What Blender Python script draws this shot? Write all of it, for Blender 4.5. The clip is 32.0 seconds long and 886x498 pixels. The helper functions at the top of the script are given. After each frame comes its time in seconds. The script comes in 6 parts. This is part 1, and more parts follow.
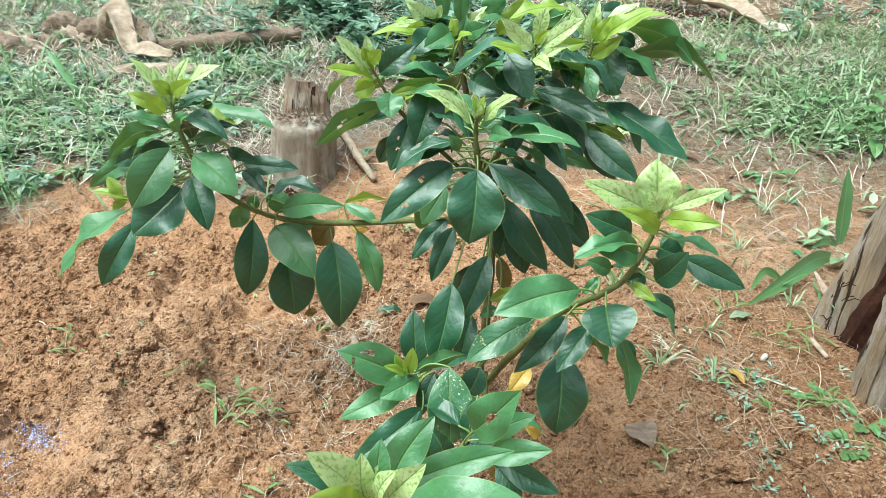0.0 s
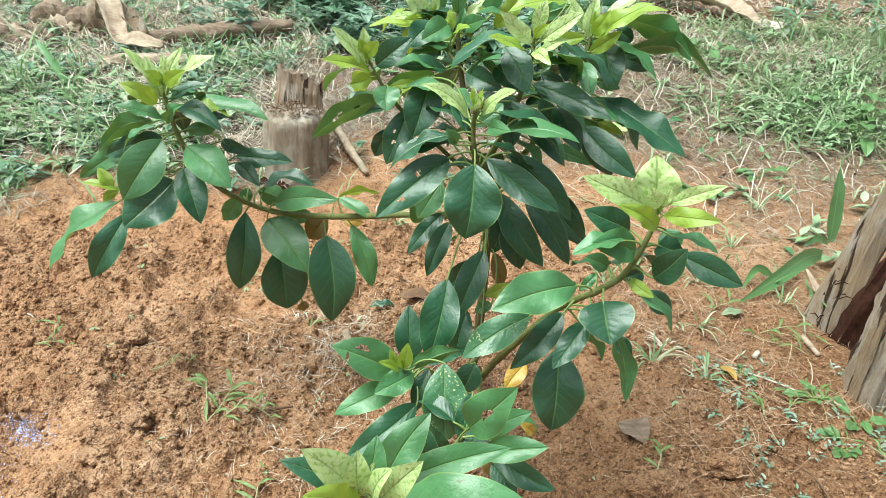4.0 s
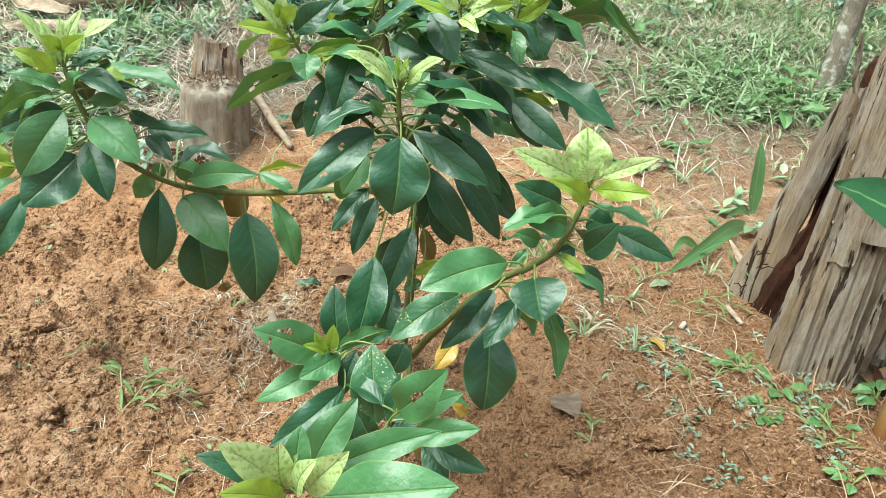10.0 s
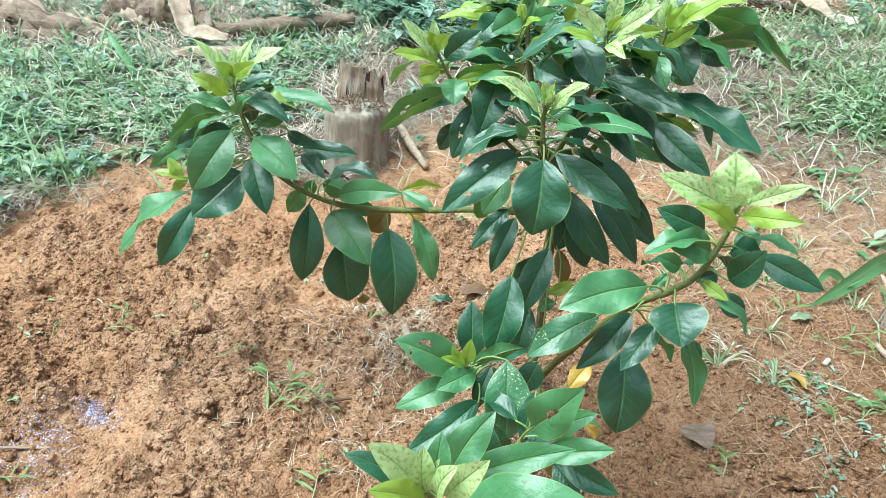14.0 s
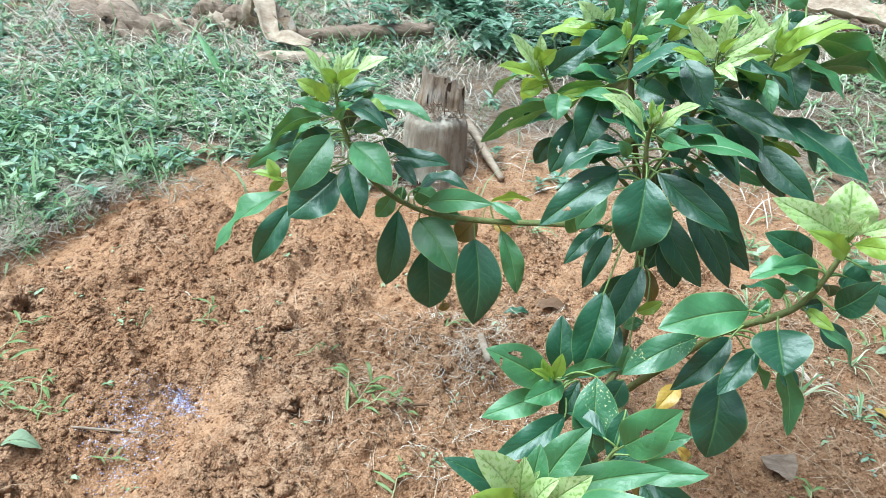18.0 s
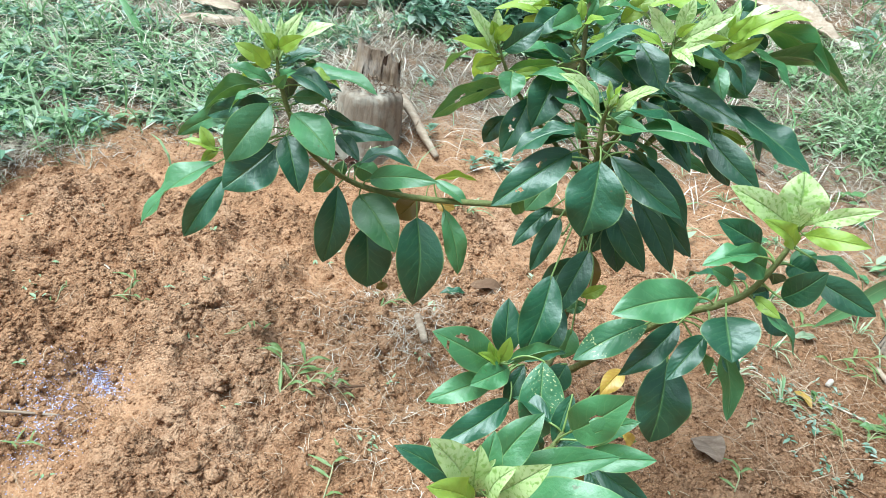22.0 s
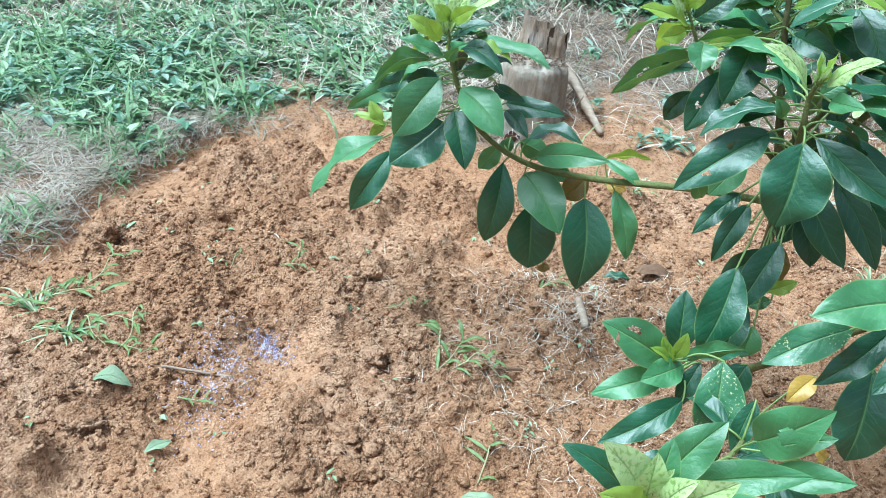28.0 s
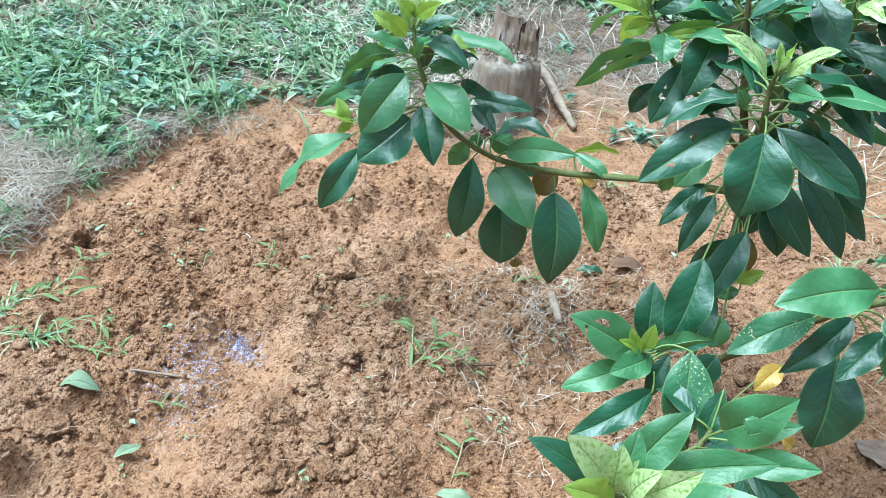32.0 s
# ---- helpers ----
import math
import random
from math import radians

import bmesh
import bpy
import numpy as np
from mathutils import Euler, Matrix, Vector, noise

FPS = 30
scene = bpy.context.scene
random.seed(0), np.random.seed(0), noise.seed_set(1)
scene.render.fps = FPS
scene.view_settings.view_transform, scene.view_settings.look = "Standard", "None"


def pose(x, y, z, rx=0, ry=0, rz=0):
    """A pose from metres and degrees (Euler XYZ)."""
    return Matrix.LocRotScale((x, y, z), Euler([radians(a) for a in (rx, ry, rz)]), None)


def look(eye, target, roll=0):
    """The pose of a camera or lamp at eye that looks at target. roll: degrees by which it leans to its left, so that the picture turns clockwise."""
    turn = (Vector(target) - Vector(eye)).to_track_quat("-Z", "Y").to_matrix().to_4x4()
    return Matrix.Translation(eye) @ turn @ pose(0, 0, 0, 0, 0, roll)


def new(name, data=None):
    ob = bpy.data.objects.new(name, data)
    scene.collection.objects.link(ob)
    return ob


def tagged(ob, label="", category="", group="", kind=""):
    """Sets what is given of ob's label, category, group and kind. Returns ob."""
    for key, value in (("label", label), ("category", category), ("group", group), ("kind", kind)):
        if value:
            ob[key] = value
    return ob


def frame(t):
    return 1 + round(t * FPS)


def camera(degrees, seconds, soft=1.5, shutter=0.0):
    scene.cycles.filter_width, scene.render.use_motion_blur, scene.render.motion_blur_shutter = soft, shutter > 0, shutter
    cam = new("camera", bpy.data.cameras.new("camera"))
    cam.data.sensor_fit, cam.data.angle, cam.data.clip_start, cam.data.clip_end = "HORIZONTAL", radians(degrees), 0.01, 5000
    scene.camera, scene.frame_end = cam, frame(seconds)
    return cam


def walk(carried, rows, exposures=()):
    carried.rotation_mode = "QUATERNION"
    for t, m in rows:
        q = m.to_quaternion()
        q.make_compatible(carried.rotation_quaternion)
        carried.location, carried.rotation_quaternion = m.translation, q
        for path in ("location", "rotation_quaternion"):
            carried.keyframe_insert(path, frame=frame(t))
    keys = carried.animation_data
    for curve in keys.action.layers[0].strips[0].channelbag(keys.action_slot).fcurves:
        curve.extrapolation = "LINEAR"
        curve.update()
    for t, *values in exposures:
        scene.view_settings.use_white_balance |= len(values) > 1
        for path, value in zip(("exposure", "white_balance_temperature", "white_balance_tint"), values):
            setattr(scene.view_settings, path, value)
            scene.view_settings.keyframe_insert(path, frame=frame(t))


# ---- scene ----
cam = camera(60.4, 32.0, soft=0.75)
PATH = [
    (0, (0.183, -0.004, 1.404), (0.026, 1.829, 0.619), 3.2),
    (0.5, (0.178, -0.008, 1.405), (0.022, 1.824, 0.619), 3.4),
    (1, (0.175, -0.006, 1.404), (0.021, 1.827, 0.62), 3.5),
    (1.5, (0.171, -0.002, 1.402), (0.024, 1.831, 0.614), 3.7),
    (2, (0.172, 0.005, 1.4), (0.039, 1.836, 0.606), 3.8),
    (2.5, (0.166, 0.004, 1.4), (0.03, 1.835, 0.608), 3.9),
    (3, (0.171, 0.004, 1.4), (0.04, 1.835, 0.607), 3.8),
    (3.5, (0.17, 0.009, 1.398), (0.042, 1.839, 0.601), 3.9),
    (5.5, (0.157, 0.004, 1.398), (0.024, 1.835, 0.605), 4.3),
    (6, (0.156, 0.008, 1.397), (0.025, 1.838, 0.6), 4.3),
    (6.5, (0.157, 0.01, 1.397), (0.028, 1.838, 0.598), 4.3),
    (7, (0.162, 0.019, 1.394), (0.041, 1.845, 0.589), 4.2),
    (7.5, (0.16, 0.022, 1.393), (0.038, 1.847, 0.585), 4.3),
    (8, (0.171, 0.024, 1.392), (0.086, 1.85, 0.582), 4.4),
    (8.5, (0.191, 0.062, 1.38), (0.317, 1.876, 0.548), 5.7),
    (9, (0.177, 0.069, 1.377), (0.309, 1.879, 0.537), 6.2),
    (9.5, (0.184, 0.071, 1.378), (0.276, 1.88, 0.531), 5.6),
    (10, (0.173, 0.068, 1.378), (0.231, 1.88, 0.534), 5.6),
    (10.5, (0.186, 0.055, 1.382), (0.29, 1.873, 0.556), 5.6),
    (11, (0.168, 0.074, 1.376), (0.223, 1.884, 0.528), 5.7),
    (11.5, (0.16, 0.074, 1.375), (0.047, 1.878, 0.519), 4.2),
    (11.6, (0.159, 0.073, 1.374), (-0.006, 1.876, 0.524), 3.6),
    (12, (0.154, 0.056, 1.379), (-0.079, 1.853, 0.533), 3.3),
    (12.5, (0.144, 0.044, 1.382), (-0.102, 1.843, 0.543), 3.5),
    (13, (0.151, 0.041, 1.384), (-0.081, 1.845, 0.553), 3.4),
    (13.5, (0.152, 0.027, 1.387), (-0.089, 1.836, 0.568), 3.4),
    (14, (0.137, 0.021, 1.389), (-0.124, 1.829, 0.573), 3.6),
    (14.5, (0.133, 0.019, 1.39), (-0.139, 1.825, 0.575), 3.7),
    (16.5, (0.126, 0.02, 1.389), (-0.15, 1.826, 0.574), 3.8),
    (17, (0.094, 0.01, 1.39), (-0.223, 1.81, 0.579), 4.3),
    (17.5, (0.049, -0.019, 1.393), (-0.351, 1.771, 0.594), 5.0),
    (18, (0.051, -0.014, 1.391), (-0.35, 1.774, 0.59), 4.9),
    (18.5, (0.062, -0.008, 1.391), (-0.321, 1.781, 0.585), 4.7),
    (19, (0.05, -0.004, 1.389), (-0.343, 1.781, 0.577), 4.9),
    (19.5, (0.077, 0.014, 1.385), (-0.271, 1.804, 0.564), 4.5),
    (20, (0.086, 0.021, 1.383), (-0.255, 1.811, 0.559), 4.3),
    (20.5, (0.088, 0.062, 1.371), (-0.156, 1.852, 0.513), 5.0),
    (21, (0.027, 0.068, 1.364), (-0.121, 1.865, 0.499), 7.5),
    (21.1, (0.014, 0.054, 1.363), (-0.17, 1.851, 0.505), 7.8),
    (21.5, (-0.003, 0.037, 1.371), (-0.039, 1.855, 0.539), 9.6),
    (22, (-0.016, 0.024, 1.367), (-0.202, 1.833, 0.535), 9.1),
    (22.5, (0.081, 0.087, 1.368), (-0.072, 1.871, 0.477), 6.2),
    (23, (-0.001, 0.078, 1.362), (-0.333, 1.829, 0.454), 6.5),
    (23.5, (-0.045, 0.093, 1.344), (-0.478, 1.809, 0.414), 6.6),
    (24, (-0.049, 0.096, 1.344), (-0.525, 1.796, 0.405), 6.2),
    (24.5, (-0.044, 0.093, 1.345), (-0.543, 1.787, 0.405), 5.8),
    (25, (-0.049, 0.088, 1.348), (-0.555, 1.781, 0.412), 5.8),
    (25.5, (-0.068, 0.077, 1.346), (-0.642, 1.75, 0.411), 6.0),
    (27.5, (-0.072, 0.087, 1.343), (-0.622, 1.762, 0.399), 6.2),
    (28, (-0.068, 0.081, 1.346), (-0.613, 1.761, 0.408), 6.1),
    (28.5, (-0.071, 0.084, 1.343), (-0.614, 1.763, 0.401), 6.3),
    (29, (-0.066, 0.088, 1.341), (-0.598, 1.77, 0.399), 6.1),
    (29.5, (-0.063, 0.087, 1.343), (-0.592, 1.771, 0.404), 6.1),
    (30, (-0.061, 0.083, 1.342), (-0.59, 1.771, 0.408), 6.1),
    (30.5, (-0.046, 0.091, 1.342), (-0.554, 1.783, 0.406), 5.7),
    (31, (-0.041, 0.1, 1.34), (-0.532, 1.794, 0.398), 5.6),
    (31.5, (-0.041, 0.094, 1.345), (-0.541, 1.787, 0.406), 5.6),
    (32, (-0.041, 0.095, 1.343), (-0.541, 1.789, 0.404), 5.7),
]
EXPOSURES = [(0.0, 1.01, 5880, -3), (2.0, 1.01, 6030, -2), (6.0, 1.03, 6230, -1), (8.0, 1.01, 6080, -3), (9.0, 1.01, 6280, -3), (11.0, 1.03, 6130, -4), (13.0, 1.13, 5630, -4), (14.0, 1.13, 5530, -4), (17.0, 1.11, 5730, -2), (18.0, 1.03, 5330, -2), (20.0, 1.02, 5180, -2), (22.0, 1.06, 5480, -2), (24.0, 1.09, 5030, -3), (32.0, 1.06, 5030, -3)]
walk(cam, [(t, look(eye, target, roll)) for t, eye, target, roll in PATH], exposures=EXPOSURES)

# ---- light ----
world = bpy.data.worlds.new("overcast_sky")
scene.world = world
world.use_nodes = True
wn, wl = world.node_tree.nodes, world.node_tree.links
sky = wn.new("ShaderNodeTexSky")
sky.sky_type = "NISHITA"
sky.sun_disc = False
sky.sun_elevation = radians(65)
sky.sun_rotation = radians(239)
sky.dust_density = 4.0
pale = wn.new("ShaderNodeHueSaturation")
pale.inputs["Saturation"].default_value = 0.45
wl.new(sky.outputs[0], pale.inputs["Color"])
wl.new(pale.outputs[0], wn["Background"].inputs["Color"])
wn["Background"].inputs["Strength"].default_value = 0.075
sun = new("sun", bpy.data.lights.new("sun", "SUN"))
sun.data.energy, sun.data.angle, sun.data.color = 3.2, radians(45), (1.0, 0.98, 0.95)
sun.matrix_world = look((-2.0, 0.3, 5.0), (0, 1.5, 0))

# ---- materials ----


class Mat:
    """A node material with its few helpers."""

    def __init__(self, name):
        self.m = bpy.data.materials.new(name)
        self.m.use_nodes = True
        self.n, self.l = self.m.node_tree.nodes, self.m.node_tree.links
        self.b = self.n["Principled BSDF"]
        self.out = self.n["Material Output"]

    def node(self, kind, **inputs):
        nd = self.n.new(kind)
        for k, v in inputs.items():
            self.put(nd, k.replace("_", " "), v)
        return nd

    def put(self, nd, key, v):
        s = nd.inputs[key]
        if isinstance(v, bpy.types.NodeSocket):
            self.l.new(v, s)
        else:
            s.default_value = (*v, 1) if isinstance(v, tuple) and len(v) == 3 and s.type == "RGBA" else v

    def math(self, op, a, b=0.0, clamp=False):
        nd = self.n.new("ShaderNodeMath")
        nd.operation, nd.use_clamp = op, clamp
        for i, v in enumerate((a, b)):
            if isinstance(v, bpy.types.NodeSocket):
                self.l.new(v, nd.inputs[i])
            else:
                nd.inputs[i].default_value = v
        return nd.outputs[0]

    def mix(self, f, a, b, mode="MIX"):
        nd = self.n.new("ShaderNodeMix")
        nd.data_type, nd.blend_type = "RGBA", mode
        for i, v in ((0, f), (6, a), (7, b)):
            if isinstance(v, bpy.types.NodeSocket):
                self.l.new(v, nd.inputs[i])
            else:
                nd.inputs[i].default_value = (*v, 1) if i and len(v) == 3 else v
        return nd.outputs[2]

    def ramp(self, f, stops):
        nd = self.n.new("ShaderNodeValToRGB")
        self.l.new(f, nd.inputs[0])
        e = nd.color_ramp.elements
        while len(e) < len(stops):
            e.new(0.5)
        for k, (p, c) in zip(e, stops):
            k.position, k.color = p, (*c, 1)
        return nd.outputs[0]

    def coords(self, kind="Object", scale=(1, 1, 1)):
        tc = self.n.new("ShaderNodeTexCoord")
        mp = self.n.new("ShaderNodeMapping")
        mp.inputs["Scale"].default_value = scale
        self.l.new(tc.outputs[kind], mp.inputs[0])
        return mp.outputs[0]

    def noise(self, vec, scale, detail=4.0, rough=0.55):
        nd = self.node("ShaderNodeTexNoise", Scale=scale, Detail=detail, Roughness=rough)
        self.l.new(vec, nd.inputs["Vector"])
        return nd.outputs[0]

    def bump(self, h, strength, dist=0.01):
        nd = self.node("ShaderNodeBump", Strength=strength, Distance=dist)
        self.l.new(h, nd.inputs["Height"])
        self.l.new(nd.outputs[0], self.b.inputs["Normal"])
        return nd.outputs[0]

    def set(self, **kw):
        for k, v in kw.items():
            self.put(self.b, k.replace("_", " "), (*v, 1) if isinstance(v, tuple) and len(v) == 3 else v)
        return self.m

    def translucent(self, color, share):
        """Lets part of the light through the blade."""
        tr = self.node("ShaderNodeBsdfTranslucent", Color=color)
        mx = self.node("ShaderNodeMixShader")
        mx.inputs[0].default_value = share
        self.l.new(self.b.outputs[0], mx.inputs[1])
        self.l.new(tr.outputs[0], mx.inputs[2])
        self.l.new(mx.outputs[0], self.out.inputs["Surface"])
        return self.m


def soil_material():
    """Red clay: broad dry and moist patches, crumb grain with crevice shade painted in, pale dust; a darker right side
    and old thatch by attribute.
    """
    k = Mat("red_clay_soil")
    v = k.coords()
    big, mid, fine, grit = k.noise(v, 1.6, 6), k.noise(v, 14, 6, 0.65), k.noise(v, 70, 8, 0.72), k.noise(v, 240, 4, 0.7)
    c = k.ramp(big, [(0.3, (0.43, 0.232, 0.118)), (0.5, (0.53, 0.312, 0.175)), (0.7, (0.61, 0.392, 0.245))])
    c = k.mix(k.ramp(mid, [(0.40, (0.75, 0.75, 0.75)), (0.58, (0, 0, 0))]), c, (0.33, 0.170, 0.085))
    dust = k.n.new("ShaderNodeAttribute")
    dust.attribute_name = "dust"
    loose = k.math("SUBTRACT", 1.0, k.math("MULTIPLY", dust.outputs["Fac"], 0.25))
    c = k.mix(k.math("MULTIPLY", dust.outputs["Fac"], 0.30), c, (0.40, 0.220, 0.110))
    # Low spots of the fine relief darkened: crevice shade put into the colour.
    c = k.mix(k.math("MULTIPLY", loose, k.ramp(fine, [(0.36, (1, 1, 1)), (0.50, (0, 0, 0))])), c, (0.16, 0.070, 0.031))
    c = k.mix(k.ramp(grit, [(0.54, (0, 0, 0)), (0.72, (0.7, 0.7, 0.7))]), c, (0.73, 0.53, 0.36))
    # Darker brown on the right-hand ground, by attribute.
    right_mask = k.n.new("ShaderNodeAttribute")
    right_mask.attribute_name = "right_darker"
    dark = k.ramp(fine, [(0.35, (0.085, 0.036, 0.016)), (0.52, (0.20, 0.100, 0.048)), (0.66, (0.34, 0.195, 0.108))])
    c = k.mix(k.math("MULTIPLY", right_mask.outputs["Fac"], k.ramp(k.noise(v, 3.5, 6), [(0.3, (0.40, 0.40, 0.40)), (0.65, (0.85, 0.85, 0.85))])), c, dark)
    at = k.n.new("ShaderNodeAttribute")
    at.attribute_name = "thatch"
    old = k.ramp(k.noise(v, 26, 7, 0.7), [(0.35, (0.07, 0.045, 0.028)), (0.55, (0.20, 0.140, 0.095)), (0.7, (0.36, 0.28, 0.21))])
    c = k.mix(k.math("MULTIPLY", at.outputs["Fac"], k.ramp(k.noise(v, 5, 5), [(0.35, (0.35, 0.35, 0.35)), (0.6, (1, 1, 1))])), c, old)
    grain = k.node("ShaderNodeTexVoronoi", Scale=150.0)
    k.l.new(v, grain.inputs["Vector"])
    h = k.math("ADD", k.math("MULTIPLY", k.math("SUBTRACT", 1.0, grain.outputs["Distance"]), 0.5), fine)
    nb = k.node("ShaderNodeBump", Strength=loose, Distance=0.016)
    k.l.new(h, nb.inputs["Height"])
    k.l.new(nb.outputs[0], k.b.inputs["Normal"])
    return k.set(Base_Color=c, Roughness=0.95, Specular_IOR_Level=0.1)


def island_material(name, colours, rough=0.8, share=0.0, grain=60):
    """For strewn blades, straws and crumbs: each one with its own colour out of the row."""
    k = Mat(name)
    g = k.n.new("ShaderNodeNewGeometry")
    n = len(colours)
    c = k.ramp(g.outputs["Random Per Island"], [(i / max(1, n - 1), col) for i, col in enumerate(colours)])
    c = k.mix(k.math("MULTIPLY", k.noise(k.coords(), grain, 3), 0.5), c, tuple(0.55 * x for x in colours[0]))
    k.set(Base_Color=c, Roughness=rough, Specular_IOR_Level=0.3)
    return k.translucent(c, share) if share else k.m


def leaf_material(name, base, vein, margin, light, share=0.05, rough=0.37, mottle=0.0, spots=0.0, vein_amount=0.5):
    """An avocado leaf: pale midrib, arched side veins, thin pale margin. UV: across and along the blade."""
    k = Mat(name)
    uv = k.n.new("ShaderNodeUVMap")
    sp = k.n.new("ShaderNodeSeparateXYZ")
    k.l.new(uv.outputs[0], sp.inputs[0])
    u = k.math("ABSOLUTE", k.math("SUBTRACT", sp.outputs[0], 0.5))
    u2 = k.math("MULTIPLY", u, 2.0)
    along = sp.outputs[1]
    mid = k.math("SUBTRACT", 1.0, k.math("MULTIPLY", u2, 14.0), True)
    v = k.coords()
    oi = k.n.new("ShaderNodeObjectInfo")
    bend = k.math("ADD", k.math("MULTIPLY", k.noise(v, 22, 2), 1.3), k.math("MULTIPLY", oi.outputs["Random"], 3.0))
    wave = k.math("FRACT", k.math("ADD", bend, k.math("SUBTRACT", k.math("MULTIPLY", along, 7.5), k.math("MULTIPLY", k.math("POWER", u2, 0.8), 2.0))))
    side = k.math("SUBTRACT", 1.0, k.math("MULTIPLY", k.math("ABSOLUTE", k.math("SUBTRACT", wave, 0.5)), 13.0), True)
    side = k.math("MULTIPLY", side, k.math("SUBTRACT", 1.05, u2, True))
    edge = k.math("MULTIPLY", k.math("SUBTRACT", u2, 0.94, True), 16.0, True)
    patch, fine = k.noise(v, 18, 4), k.noise(v, 160, 3)
    shade = k.math("ADD", k.math("MULTIPLY", oi.outputs["Random"], 0.7), k.math("MULTIPLY", patch, 0.5))
    c = k.mix(shade, tuple(0.75 * x for x in base), tuple(min(1.0, 1.28 * x) for x in base))
    if mottle:
        blot = k.ramp(k.math("ADD", k.noise(v, 130, 3), k.math("MULTIPLY", k.math("ABSOLUTE", k.math("SUBTRACT", wave, 0.5)), 0.34)), [(0.45, (0, 0, 0)), (0.56, (1, 1, 1))])
        c = k.mix(k.math("MULTIPLY", blot, mottle), c, light)
    if spots:
        sp_n = k.ramp(k.noise(v, 210, 2), [(0.60, (0, 0, 0)), (0.66, (1, 1, 1))])
        zone = k.ramp(k.noise(v, 13, 2), [(0.46, (0, 0, 0)), (0.58, (1, 1, 1))])
        c = k.mix(k.math("MULTIPLY", k.math("MULTIPLY", sp_n, zone), spots), c, (0.62, 0.62, 0.30))
    blem = k.ramp(k.math("ADD", k.noise(v, 70, 2), k.math("MULTIPLY", oi.outputs["Random"], 0.10)), [(0.79, (0, 0, 0)), (0.82, (1, 1, 1))])
    c = k.mix(k.math("MULTIPLY", blem, 0.6), c, (0.10, 0.075, 0.035))
    pale_bits = k.ramp(k.noise(v, 8, 5, 0.6), [(0.52, (0, 0, 0)), (0.70, (0.45, 0.45, 0.45))])
    c = k.mix(pale_bits, c, tuple(min(1.0, 1.7 * x + 0.02) for x in base))
    speck = k.ramp(fine, [(0.72, (0, 0, 0)), (0.80, (1, 1, 1))])
    c = k.mix(k.math("MULTIPLY", speck, 0.12), c, (0.30, 0.30, 0.16))
    c = k.mix(k.math("MULTIPLY", k.math("MAXIMUM", mid, k.math("MULTIPLY", side, vein_amount)), 0.52), c, vein)
    c = k.mix(k.math("MULTIPLY", edge, 0.55), c, margin)
    quilt = k.math("MULTIPLY", k.math("ABSOLUTE", k.math("SUBTRACT", wave, 0.5)), k.math("SUBTRACT", 1.1, u2, True))
    relief = k.math("ADD", k.math("MULTIPLY", quilt, 0.30), k.math("MULTIPLY", mid, -0.5))
    k.bump(k.math("ADD", relief, k.math("ADD", k.math("MULTIPLY", k.noise(v, 34, 4), 1.0), k.math("MULTIPLY", fine, 0.22))), 0.55, 0.005)
    r = k.math("ADD", rough, k.math("MULTIPLY", patch, 0.14))
    k.set(Base_Color=c, Roughness=r, Specular_IOR_Level=0.85)
    return k.translucent(light, share)


def wood_material(name, dark, pale_c, scale=(40, 40, 3), rough=0.85, moss=0.0):
    k = Mat(name)
    v = k.coords("Object", scale)
    grain, broad = k.noise(v, 1.0, 8, 0.7), k.noise(k.coords(), 5, 4)
    c = k.ramp(grain, [(0.25, dark), (0.5, tuple((a + b) / 2 for a, b in zip(dark, pale_c))), (0.72, pale_c)])
    c = k.mix(k.math("MULTIPLY", broad, 0.55), c, tuple(0.6 * x for x in dark))
    if moss:
        c = k.mix(k.math("MULTIPLY", k.ramp(k.noise(k.coords(), 11, 4), [(0.5, (0, 0, 0)), (0.62, (1, 1, 1))]), moss), c, (0.55, 0.56, 0.48))
    k.bump(grain, 0.9, 0.008)
    return k.set(Base_Color=c, Roughness=rough, Specular_IOR_Level=0.25)


def crack_material(name, dark, pale_c):
    """Weathered split wood: long fibres, dark drying cracks along the grain, grey and brown patches."""
    k = Mat(name)
    fib = k.noise(k.coords("Object", (150, 150, 5)), 1.0, 8, 0.75)
    crk = k.noise(k.coords("Object", (34, 34, 1.6)), 1.0, 6, 0.62)
    broad = k.noise(k.coords("Object", (4, 4, 2)), 1.0, 5, 0.6)
    c = k.ramp(fib, [(0.28, dark), (0.50, tuple(0.45 * a + 0.55 * b for a, b in zip(dark, pale_c))), (0.70, pale_c)])
    c = k.mix(k.ramp(broad, [(0.45, (0, 0, 0)), (0.66, (0.5, 0.5, 0.5))]), c, (0.36, 0.25, 0.14))
    c = k.mix(k.ramp(k.noise(k.coords("Object", (9, 9, 5)), 1.0, 6, 0.7), [(0.45, (0, 0, 0)), (0.65, (0.6, 0.6, 0.6))]), c, (0.40, 0.37, 0.33))
    gap = k.ramp(crk, [(0.38, (1, 1, 1)), (0.41, (0, 0, 0))])
    c = k.mix(gap, c, (0.045, 0.025, 0.014))
    k.bump(k.math("ADD", k.math("MULTIPLY", fib, 0.5), k.math("MULTIPLY", gap, -1.2)), 1.0, 0.016)
    return k.set(Base_Color=c, Roughness=0.85, Specular_IOR_Level=0.25)


